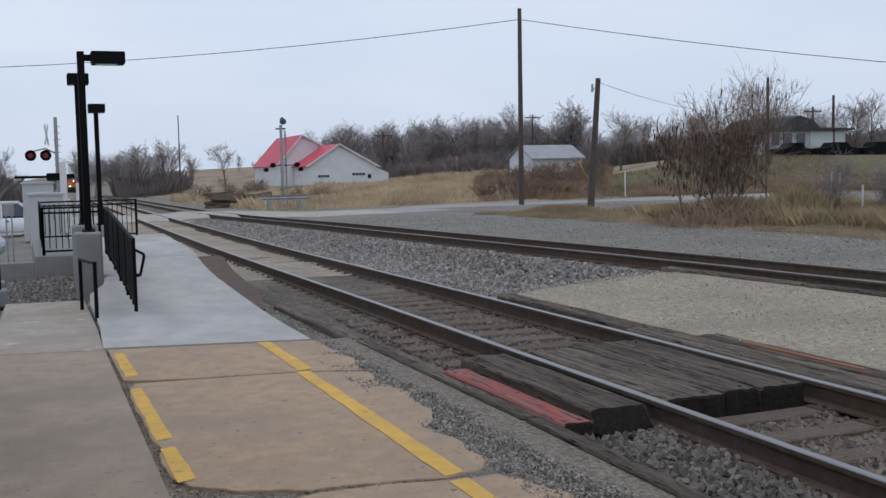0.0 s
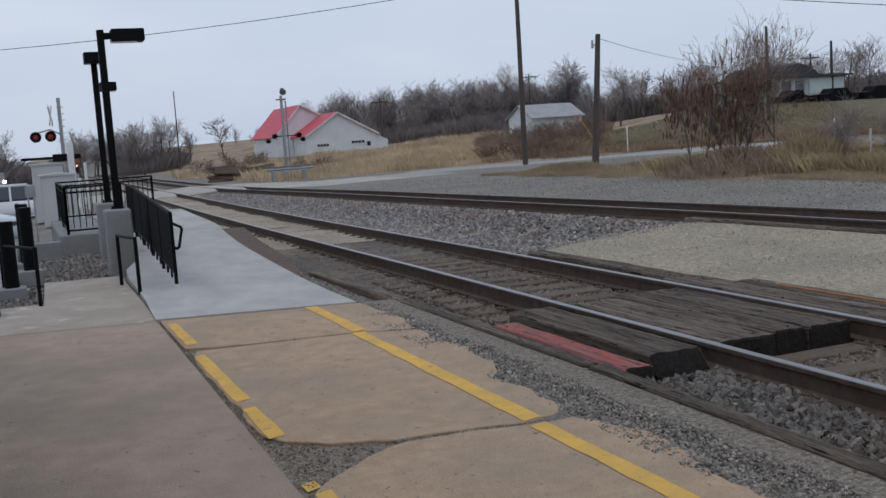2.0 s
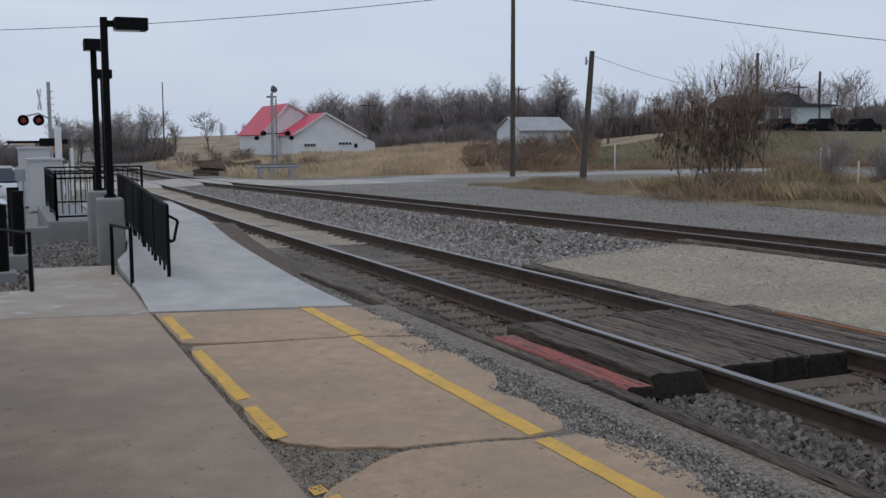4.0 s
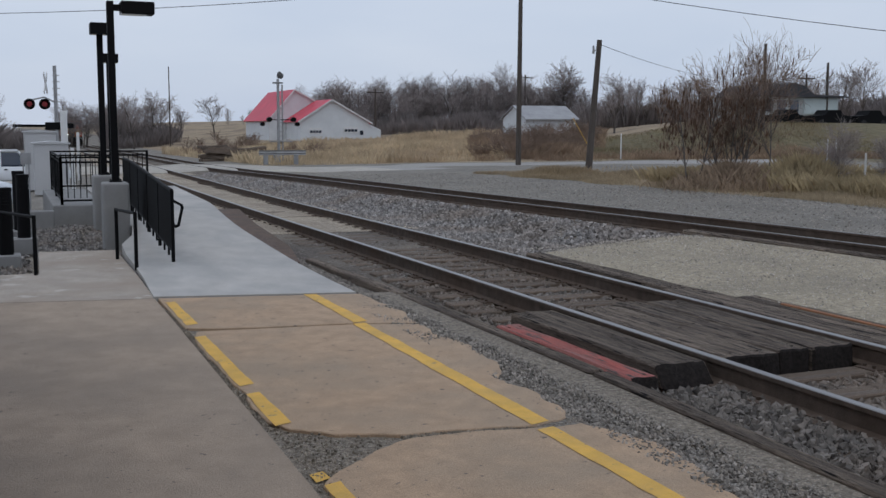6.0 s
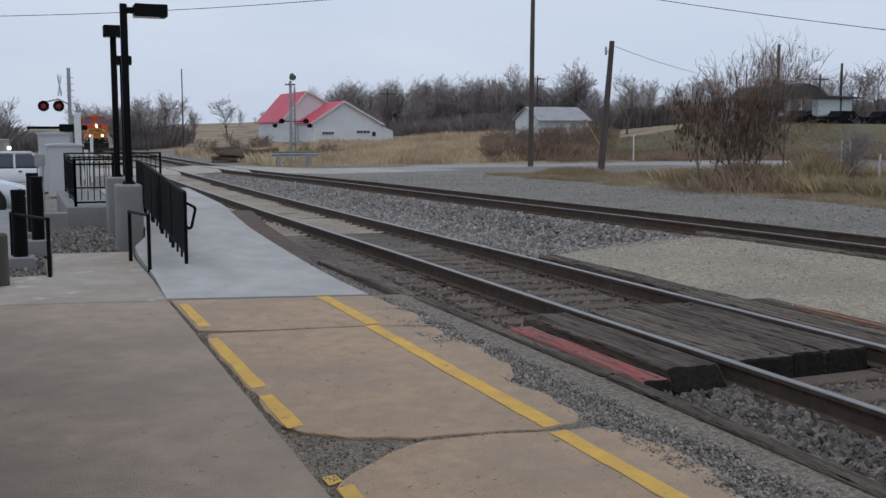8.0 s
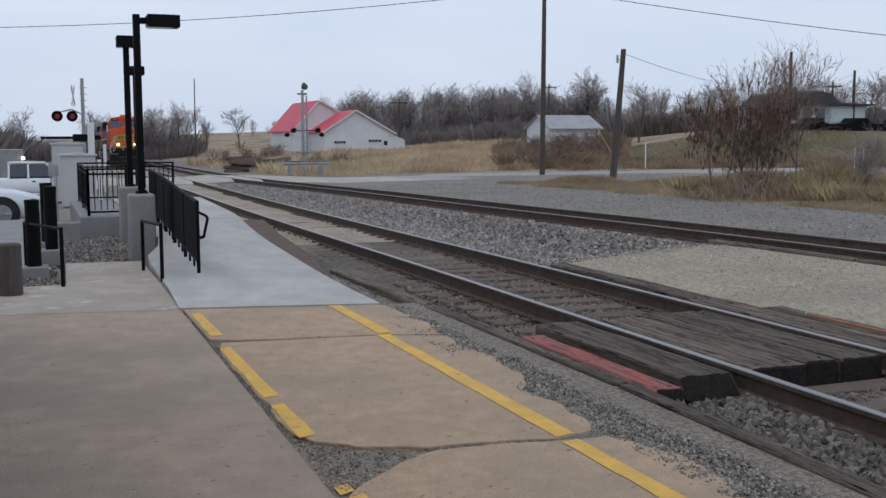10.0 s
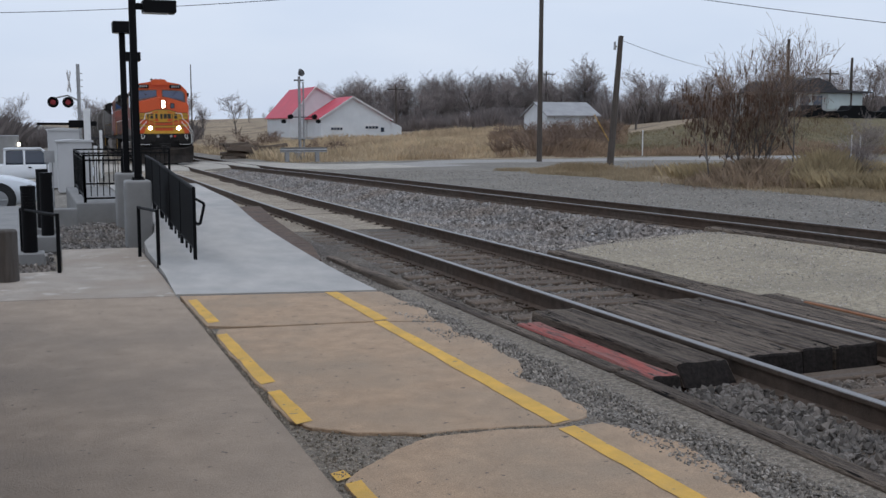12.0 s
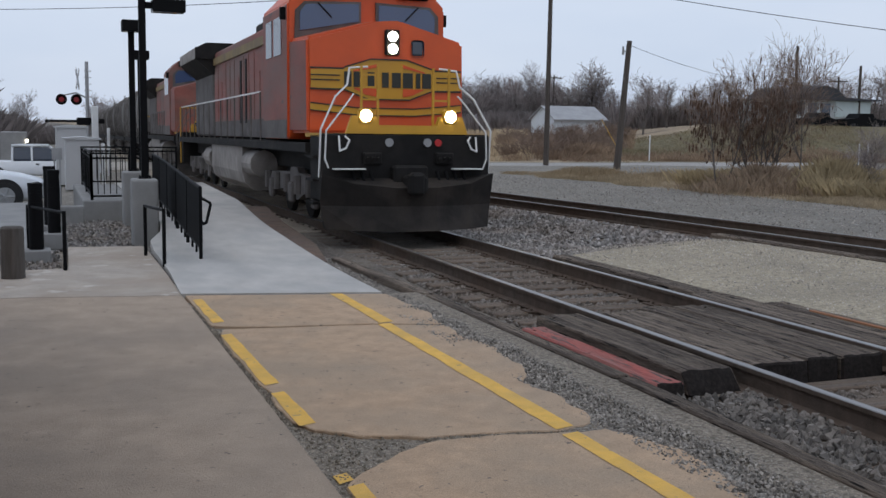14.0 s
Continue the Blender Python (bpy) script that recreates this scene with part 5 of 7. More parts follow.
        box(bm, x - 0.13, x + 0.13, 0.0, 0.2, -0.1, 0.62, 0.02)
        part("post", bm, M_steel, t)

    # old ties in two heaps
    rnd = random.Random(9)
    for cx, cy, n in ((13.7, 77, 22), (16.3, 78.0, 20)):
        t = thing("tie_heap", cx, cy, land_z(cx, cy), "heap of old black railway ties", "timber heap", group="tie heaps")
        for k in range(n):
            bm = bmesh.new()
            box(bm, -1.1, 1.1, -0.12, 0.12, -0.1, 0.1, 0.01, m=pose(rnd.uniform(-0.4, 0.4), rnd.uniform(-0.6, 0.6), 0.1 + 0.19 * (k // 4), rnd.uniform(-6, 6), rnd.uniform(-8, 8), rnd.uniform(-25, 25)))
            part("tie", bm, M_tie, t)

    # barn in two gabled halves
    t = thing("barn", 0, 0, 0, "white metal barn with bright red roofs", "barn")
    g = 0.2
    halves = (([(28.2, 2.7), (31.3, 6.15), (36.5, 3.4)], 121.6, 134.5), ([(30.2, 2.5), (33.9, 4.85), (38.4, 2.35)], 115.0, 121.5))
    for (l, p, r), y0, y1 in halves:
        bm = bmesh.new()
        prism(bm, [(l[0], g), l, p, r, (r[0], g)], "y", y0, y1)
        part("wall", bm, M_white, t)
        for a, b in ((l, p), (p, r)):
            d = Vector((b[0] - a[0], b[1] - a[1])).normalized()
            nx, nz = -d.y * 0.12, d.x * 0.12
            e0 = (a[0] - d.x * (0.35 if a is l else 0), a[1] - d.y * (0.35 if a is l else 0))
            e1 = (b[0] + d.x * (0.35 if b is r else 0), b[1] + d.y * (0.35 if b is r else 0))
            bm = bmesh.new()
            prism(bm, [(e0[0] + nx * 0.1, e0[1] + nz * 0.1), (e1[0] + nx * 0.1, e1[1] + nz * 0.1), (e1[0] + nx, e1[1] + nz), (e0[0] + nx, e0[1] + nz)], "y", y0 - 0.3, y1 + 0.15)
            part("roof", bm, M_redroof, t)
            # pale rake trim along the gable
            bm = bmesh.new()
            prism(bm, [(e0[0] - nx * 0.3, e0[1] - nz * 0.3), (e1[0] - nx * 0.3, e1[1] - nz * 0.3), (e1[0] + nx * 0.95, e1[1] + nz * 0.95), (e0[0] + nx * 0.95, e0[1] + nz * 0.95)], "y", y0 - 0.36, y0 - 0.305)
            part("rake_trim", bm, M_white_plain, t)
    bm = bmesh.new()
    prism(bm, [(38.4, g), (38.4, 2.2), (40.0, 1.5), (40.0, g)], "y", 115.4, 119)
    part("lean_to", bm, M_white, t)
    for x, z, w in ((32.0, 1.35, 1.5), (36.2, 1.5, 1.7)):
        bm = bmesh.new()
        box(bm, x - w / 2, x + w / 2, 114.95, 115.02, z - 0.35, z + 0.35)
        wf = part("window", bm, M_white_plain, t)
        for k in range(4):
            bm = bmesh.new()
            x0 = x - w / 2 + 0.08 + k * (w - 0.1) / 4
            box(bm, x0, x0 + (w - 0.1) / 4 - 0.07, 114.93, 114.96, z - 0.24, z + 0.05)
            part("pane", bm, M_glass, wf)
    bm = bmesh.new()
    box(bm, 37.3, 37.7, 114.95, 115.02, 0.9, 1.4)
    part("door", bm, M_glass, t)

    # house on the rise
    t = thing("house", 0, 0, 0, "low white house with a dark roof on the rise", "house")
    gz = 2.6
    bm = bmesh.new()
    box(bm, 66.0, 75.6, 80, 88, gz - 1, 4.8)
    wl_ = part("wall", bm, mat("pale_siding", (0.42, 0.44, 0.43), 0.8, var=0.1, scale=1, bump=0.05), t)
    bm = bmesh.new()
    prism(bm, [(65.5, 4.8), (76.3, 4.8), (76.3, 4.95), (72.0, 5.05), (71.0, 5.8), (69.5, 6.2), (68.3, 5.9), (67.2, 5.05), (65.5, 4.95)], "y", 79.4, 88.5)
    part("roof", bm, mat("dark_roof", (0.05, 0.05, 0.055), 0.9, var=0.2, scale=2, bump=0.1), t)
    for x0, x1 in ((66.6, 67.5), (68.0, 69.0), (69.6, 70.6)):
        bm = bmesh.new()
        box(bm, x0, x1, 79.93, 80.02, 3.4, 4.5)
        part("window", bm, M_glass, t)
    bm = bmesh.new()
    box(bm, 71.2, 75.5, 79.9, 80.03, 3.2, 4.7)
    part("garage_door", bm, mat("pale_blue_door", (0.5, 0.57, 0.56), 0.7, var=0.08, scale=1, bump=0.03), t)
    # dark parked things before the house
    for x, w in ((65.5, 3.5), (70.5, 4.5), (75.5, 4.0)):
        t = thing("parked_truck", x, 76, land_z(x, 76) + 0.0, "dark parked truck before the house", "truck", group="dark trucks")
        z = 3.05 - land_z(x, 76)
        bm = bmesh.new()
        prism(bm, [(-w / 2, z - 0.9), (-w / 2, z - 0.1), (-w * 0.2, z), (-w * 0.1, z + 0.45), (w * 0.2, z + 0.45), (w * 0.3, z), (w / 2, z - 0.15), (w / 2, z - 0.9)], "y", -0.8, 0.8)
        part("body", bm, M_black, t)
        for sx in (-0.3, 0.3):
            bm = bmesh.new()
            cyl(bm, (sx * w, -0.85, z - 0.8), (sx * w, -0.6, z - 0.8), 0.34, 0.34, 12)
            part("wheel", bm, M_rubber, t)
    # white shed behind the tall pole
    t = thing("shed", 0, 0, 0, "small white shed half hidden by brush", "shed")
    bm = bmesh.new()
    prism(bm, [(90, 0.2), (90, 2.7), (92.5, 3.85), (95, 2.7), (95, 0.2)], "x", 46.0, 51.6)
    part("wall", bm, M_white, t)
    grey_roof = mat("grey_roof", (0.34, 0.34, 0.345), 0.7, var=0.15, scale=1.0, bump=0.05)
    for a, b in (((89.6, 2.53), (92.5, 3.87)), ((95.4, 2.53), (92.5, 3.87))):
        bm = bmesh.new()
        prism(bm, [a, b, (b[0], b[1] + 0.1), (a[0], a[1] + 0.1)], "x", 45.8, 51.8)
        part("roof", bm, grey_roof, t)
    # stakes
    for x, y, z1 in ((36.9, 58.5, 1.7), (24.2, 24.2, 1.2), (41.5, 44.5, 1.4), (42.2, 44.6, 1.4)):
        t = thing("marker_stake", x, y, land_z(x, y), "thin white marker stake in the grass", "stake", group="stakes")
        bm = bmesh.new()
        z = max(0.9, z1 - land_z(x, y))
        box(bm, -0.04, 0.04, -0.012, 0.012, -0.1, z * 0.85, 0.004)
        part("stake", bm, M_white_plain, t)
    # guy wire guard
    t = thing("guy_wire", 32.5, 55, 0.4, "yellow guard on a guy wire", "guy wire")
    bm = bmesh.new()
    cyl(bm, (0, 0, 0), (-1.3, 0, 1.95), 0.022, 0.022, 6)
    part("guard", bm, M_yellow, t)


def build_crossing_signal():
    x, y = 1.35, 51.0
    g = land_z(x, y)
    t = thing("crossing_signal", x, y, g, "grey crossing signal mast with red flashers and crossbuck", "crossing signal")
    bm = bmesh.new()
    cyl(bm, (0, 0, 0), (0, 0, 4.55 - g), 0.09, 0.08, 12)
    for k in range(8):
        box(bm, -0.12, 0.2, -0.03, 0.03, 2.0 + 0.3 * k - g, 2.03 + 0.3 * k - g)
    part("mast", bm, M_steel, t)
    for s in (-1, 1):
        bm = bmesh.new()
        cx, cz = -0.82 + s * 0.33, 2.78 - g
        cyl(bm, (cx, -0.12, cz), (cx, -0.05, cz), 0.25, 0.25, 24)
        cyl(bm, (cx, -0.42, cz + 0.05), (cx, -0.12, cz), 0.19, 0.17, 16, cap=False)
        hd = part("flasher", bm, M_black, t)
        bm = bmesh.new()
        cyl(bm, (cx, -0.16, cz), (cx, -0.13, cz), 0.12, 0.12, 20)
        part("lens", bm, M_redlamp, hd)
    bm = bmesh.new()
    tube(bm, [(-1.15, 0, 2.95 - g), (-0.5, 0, 3.1 - g), (0, 0, 2.85 - g)], 0.035)
    part("arm", bm, M_steel, t)
    for a in (48, -48):
        bm = bmesh.new()
        box(bm, -0.6, 0.6, -0.02, 0.02, -0.1, 0.1, 0.004, m=pose(-0.42, -0.08 - 0.03 * (a > 0), 3.75 - g, 0, a, 78))
        part("crossbuck_blade", bm, M_white_plain, t)
    bm = bmesh.new()
    box(bm, -1.9, -0.3, -0.06, 0.06, 1.72 - g, 1.84 - g, 0.02)
    box(bm, 0.15, 0.75, -0.1, 0.1, 1.68 - g, 1.9 - g, 0.03)
    box(bm, -0.5, 0.2, -0.15, 0.15, 1.6 - g, 1.95 - g, 0.03)
    part("gate_arm", bm, M_black, t)
    # white post
    t = thing("white_post", 1.36, 45, land_z(1.36, 45), "plain white post by the crossing", "post")
    bm = bmesh.new()
    box(bm, -0.13, 0.13, -0.13, 0.13, 0, 2.4 - land_z(1.36, 45), 0.02)
    part("post", bm, M_white_plain, t)
    for px, py, h in ((1.95, 46, 1.5), (1.25, 38, 1.0)):
        t = thing("white_post", px, py, land_z(px, py), "slim white post beside the line", "post")
        bm = bmesh.new()
        box(bm, -0.06, 0.06, -0.06, 0.06, 0, h - land_z(px, py), 0.01)
        part("post", bm, M_white_plain, t)
    # equipment cabinets
    for cx, cy, w, d, zt in ((0.45, 36.0, 1.07, 1.2, 1.27), (0.3, 42, 1.1, 2.0, 1.62)):
        g2 = land_z(cx, cy)
        t = thing("equipment_cabinet", cx, cy, g2, "silver aluminium railway equipment cabinet with a peaked cap", "cabinet", group="cabinets")
        bm = bmesh.new()
        box(bm, -w / 2, w / 2, -d / 2, d / 2, 0.05, zt - g2 - 0.1, 0.012)
        for k in range(3):
            box(bm, -w / 2 - 0.006, w / 2 + 0.006, -d / 2 - 0.006, d / 2 + 0.006, 0.55 + 0.42 * k, 0.57 + 0.42 * k)
        part("body", bm, M_cab, t)
        bm = bmesh.new()
        prism(bm, [(-w / 2 - 0.06, zt - g2 - 0.1), (w / 2 + 0.06, zt - g2 - 0.1), (w / 2 + 0.06, zt - g2 - 0.05), (0, zt - g2), (-w / 2 - 0.06, zt - g2 - 0.05)], "y", -d / 2 - 0.06, d / 2 + 0.06)
        part("cap", bm, M_cab, t)
        bm = bmesh.new()
        box(bm, 0.18, 0.22, -d / 2 - 0.03, -d / 2 - 0.007, 0.9, 1.05, 0.004)
        part("handle", bm, M_steel, t)


# ---- vehicles in the car park ----
def wheel_parts(t, x, y, r=0.33):
    bm = bmesh.new()
    cyl(bm, (x, y - 0.11, r), (x, y + 0.11, r), r, r, 28)
    w = part("wheel", bm, M_rubber, t)
    bm = bmesh.new()
    cyl(bm, (x, y - 0.125, r), (x, y - 0.111, r), r * 0.66, r * 0.68, 24)
    for k in range(5):
        a = 6.2832 * k / 5
        cyl(bm, (x, y - 0.13, r), (x + math.cos(a) * r * 0.62, y - 0.13, r + math.sin(a) * r * 0.62), 0.03, 0.026, 6)
    part("rim", bm, M_alloy, w)


def car_body(bm, stations, mi=0):
    """Cross-sections along x, each (x, half width, sill, belt, roof, roof half width)."""
    rows = []
    for x, hw, zs, zb, zr, rw in stations:
        pts = [(-hw * 0.96, zs), (-hw, zs + 0.12), (-hw, (zs + zb) / 2), (-hw * 0.97, zb), (-rw, zr - 0.02), (-rw * 0.8, zr), (rw * 0.8, zr), (rw, zr - 0.02), (hw * 0.97, zb), (hw, (zs + zb) / 2), (hw, zs + 0.12), (hw * 0.96, zs)]
        rows.append([bm.verts.new((x, u, v)) for u, v in pts])
    k = len(rows[0])
    for a, b in zip(rows, rows[1:]):
        for i in range(k):
            f = bm.faces.new((a[i], a[(i + 1) % k], b[(i + 1) % k], b[i]))
            f.material_index = mi
    bm.faces.new(rows[0])
    bm.faces.new(rows[-1])
    bmesh.ops.recalc_face_normals(bm, faces=bm.faces)


def build_cars():
    g = land_z(-2, 26)
    t = thing("car", -3.12, 26.6, g, "pale silver saloon car parked beside the line", "car")
    bm = bmesh.new()
    car_body(bm, [(-2.35, 0.7, 0.42, 0.75, 0.86, 0.6), (-2.2, 0.84, 0.25, 0.85, 0.98, 0.7), (-1.3, 0.89, 0.2, 0.92, 1.02, 0.72), (0.55, 0.9, 0.2, 0.9, 0.98, 0.74),
                  (1.0, 0.89, 0.2, 0.88, 0.95, 0.74), (1.75, 0.86, 0.2, 0.78, 0.84, 0.68), (2.2, 0.78, 0.24, 0.66, 0.72, 0.6), (2.38, 0.6, 0.34, 0.56, 0.62, 0.5)])
    part("body", bm, M_carsilver, t, smooth=True)
    bm = bmesh.new()
    car_body(bm, [(-1.75, 0.74, 0.9, 0.98, 1.0, 0.66), (-0.95, 0.76, 0.9, 1.0, 1.36, 0.6), (-0.1, 0.77, 0.9, 1.0, 1.42, 0.6), (0.3, 0.77, 0.9, 1.0, 1.36, 0.6), (1.15, 0.76, 0.86, 0.93, 0.95, 0.68)])
    part("cabin_glass", bm, M_glass, t, smooth=True)
    bm = bmesh.new()
    car_body(bm, [(-0.95, 0.62, 1.345, 1.36, 1.385, 0.58), (-0.1, 0.63, 1.4, 1.42, 1.45, 0.58), (0.28, 0.63, 1.36, 1.375, 1.395, 0.58)])
    part("roof", bm, M_carsilver, t, smooth=True)
    for s in (-1, 1):
        for a, b in (((0.3, 0.62, 1.37), (1.2, 0.76, 0.93)), ((-0.95, 0.62, 1.35), (-1.8, 0.74, 0.98)), ((-0.25, 0.64, 1.4), (-0.3, 0.78, 0.95))):
            bm = bmesh.new()
            cyl(bm, (a[0], s * a[1], a[2]), (b[0], s * b[1], b[2]), 0.035, 0.035, 6)
            part("pillar", bm, M_carsilver, t)
        bm = bmesh.new()
        box(bm, 0.72, 0.9, s * 0.98 - 0.08, s * 0.98 + 0.08, 0.92, 1.05, 0.03)
        part("mirror", bm, M_carsilver, t)
        bm = bmesh.new()
        box(bm, 1.95, 2.2, s * 0.7 - 0.1, s * 0.7 + 0.1, 0.56, 0.68, 0.03, m=pose(0, 0, 0, 0, 0, 0))
        part("headlight", bm, M_glass, t)
        for wx in (-1.4, 1.42):
            wheel_parts(t, wx, s * 0.83)
            bm = bmesh.new()
            cyl(bm, (wx, s * 0.72, 0.34), (wx, s * 0.905, 0.34), 0.41, 0.41, 24)
            part("wheel_arch", bm, M_rubber, t)
    # pickup
    g = land_z(-1, 49)
    t = thing("pickup_truck", -0.95, 50.0, g - 0.2, "white pickup truck parked behind the saloon", "truck")
    bm = bmesh.new()
    car_body(bm, [(-2.8, 0.9, 0.5, 1.0, 1.06, 0.88), (-0.9, 0.95, 0.42, 1.03, 1.08, 0.9), (1.1, 0.95, 0.42, 1.05, 1.12, 0.8), (1.4, 0.95, 0.42, 1.03, 1.10, 0.78), (2.5, 0.93, 0.42, 0.98, 1.05, 0.75), (2.75, 0.85, 0.45, 0.85, 0.9, 0.7)])
    part("body", bm, M_carwhite, t, smooth=True)
    bm = bmesh.new()
    car_body(bm, [(-1.0, 0.84, 1.04, 1.1, 1.68, 0.7), (-0.7, 0.85, 1.04, 1.1, 1.72, 0.7), (0.5, 0.85, 1.04, 1.1, 1.72, 0.7), (1.35, 0.84, 1.04, 1.1, 1.14, 0.74)])
    part("cabin_glass", bm, M_glass, t)
    bm = bmesh.new()
    car_body(bm, [(-1.05, 0.73, 1.68, 1.7, 1.76, 0.68), (-0.6, 0.74, 1.7, 1.73, 1.79, 0.68), (0.55, 0.74, 1.69, 1.72, 1.77, 0.66)])
    part("roof", bm, M_carwhite, t, smooth=True)
    for s in (-1, 1):
        for a, b in (((0.55, 0.7, 1.71), (1.38, 0.86, 1.1)), ((-1.0, 0.72, 1.7), (-1.02, 0.87, 1.06)), ((-0.2, 0.73, 1.72), (-0.2, 0.88, 1.06))):
            bm = bmesh.new()
            cyl(bm, (a[0], s * a[1], a[2]), (b[0], s * b[1], b[2]), 0.05, 0.05, 6)
            part("pillar", bm, M_carwhite, t)
        bm = bmesh.new()
        box(bm, -0.05, 0.1, s * 0.955 - 0.015, s * 0.955 + 0.015, 0.92, 0.97)
        part("door_handle", bm, M_black, t)
        bm = bmesh.new()
        box(bm, 0.85, 1.0, s * 1.05 - 0.1, s * 1.05 + 0.1, 1.1, 1.3, 0.03)
        part("mirror", bm, M_black, t)
        for wx in (-1.75, 1.85):
            wheel_parts(t, wx, s * 0.86, 0.38)
            bm = bmesh.new()
            cyl(bm, (wx, s * 0.73, 0.4), (wx, s * 0.955, 0.4), 0.47, 0.47, 24)
            part("wheel_arch", bm, M_rubber, t)
    # grey box trailer and small building
    t = thing("trailer", -6.2, 60, land_z(-6, 60), "dirty white box trailer behind the cars", "trailer")
    bm = bmesh.new()
    box(bm, -3, 2.9, -1.2, 1.2, 0.75, 2.1, 0.03)
    dirty = mat("dirty_trailer", (0.36, 0.36, 0.35), 0.7, var=0.2, scale=1.5, bump=0.05)
    shell = part("box", bm, dirty, t)
    for k in range(14):
        bm = bmesh.new()
        box(bm, -2.9 + 0.43 * k, -2.85 + 0.43 * k, -1.23, -1.2, 0.8, 2.05)
        part("rib", bm, dirty, shell)
    for x in (-1.8, 1.8):
        bm = bmesh.new()
        cyl(bm, (x, -1.1, 0.4), (x, -0.8, 0.4), 0.45, 0.45, 16)
        part("wheel", bm, M_rubber, t)
    t = thing("utility_building", -2.0, 55.6, land_z(-2, 55), "small grey block building with wall lamps", "building")
    bm = bmesh.new()
    box(bm, -0.62, 0.62, -0.6, 2.4, -0.1, 2.15, 0.02)
    part("wall", bm, M_pier, t)
    for z in (1.72, 1.35):
        bm = bmesh.new()
        box(bm, 0.55, 0.7, -0.68, -0.6, z - 0.07, z + 0.07, 0.01)
        part("wall_lamp", bm, M_lamp_on, t)
    # parking sign post
    t = thing("sign_post", -0.55, 22.5, -0.2, "thin steel sign post with a small grey back", "sign")
    bm = bmesh.new()
    cyl(bm, (-0.08, 0, 0), (-0.08, 0, 1.25), 0.018, 0.018, 6)
    cyl(bm, (0.03, 0, 0), (0.03, 0, 1.25), 0.018, 0.018, 6)
    part("post", bm, M_steel, t)
    bm = bmesh.new()
    box(bm, -0.13, 0.08, -0.015, 0.0, 1.15, 1.4, 0.004)
    part("plate", bm, M_steel, t)


build_plants()
build_distance()
build_crossing_signal()
build_cars()


# ---- the train ----
M_orange = mat("orange_engine_paint", (0.62, 0.085, 0.012), 0.42, var=0.08, scale=1.5, second=(0.45, 0.07, 0.02), second_scale=0.8, second_amt=0.4, bump=0.03)
M_faded = mat("faded_dusty_red_paint", (0.25, 0.078, 0.058), 0.65, var=0.25, scale=1.2, second=(0.17, 0.115, 0.095), second_scale=0.5, second_amt=0.85, third=(0.13, 0.09, 0.08), third_scale=3, third_cut=0.66, bump=0.05, stretch=(1, 0.5, 1.6))
M_engyellow = mat("yellow_engine_paint", (0.56, 0.30, 0.02), 0.45, var=0.1, scale=2, second=(0.38, 0.2, 0.03), second_scale=1, second_amt=0.5, bump=0.03)
M_dullyellow = mat("dusty_yellow_stripe", (0.24, 0.17, 0.07), 0.7, var=0.2, scale=2, second=(0.16, 0.12, 0.08), second_scale=0.6, second_amt=0.7, bump=0.03)
M_stripe = mat("dark_green_stripe", (0.02, 0.022, 0.016), 0.5, var=0.1, bump=0)
M_under = mat("grimy_black_underframe", (0.012, 0.011, 0.0105), 0.75, spec=0.2, var=0.4, scale=4, second=(0.035, 0.03, 0.026), second_scale=1.2, second_amt=0.6, bump=0.3, fine=40)
M_grime = mat("road_grime_grey", (0.14, 0.125, 0.115), 0.85, var=0.25, scale=3, second=(0.07, 0.06, 0.055), second_scale=1, second_amt=0.7, bump=0.15)
M_tank = mat("dusty_pale_grey_tank", (0.30, 0.27, 0.245), 0.8, var=0.2, scale=3, second=(0.17, 0.15, 0.135), second_scale=1.0, second_amt=0.8, bump=0.1)
M_rail_white = mat("white_handrail", (0.72, 0.71, 0.68), 0.5, var=0.08, bump=0)
M_hopper = mat("weathered_hopper_grey", (0.21, 0.20, 0.185), 0.75, var=0.15, scale=1.0, second=(0.14, 0.12, 0.105), second_scale=0.5, second_amt=0.8, bump=0.08, stretch=(1, 1, 0.4))
M_plough = mat("dusty_black_plough", (0.022, 0.019, 0.017), 0.8, spec=0.2, var=0.4, scale=2.5, second=(0.055, 0.044, 0.036), second_scale=0.9, second_amt=0.8, bump=0.2, fine=30)
M_wind = glass("windshield", (0.05, 0.08, 0.16), 0.1)


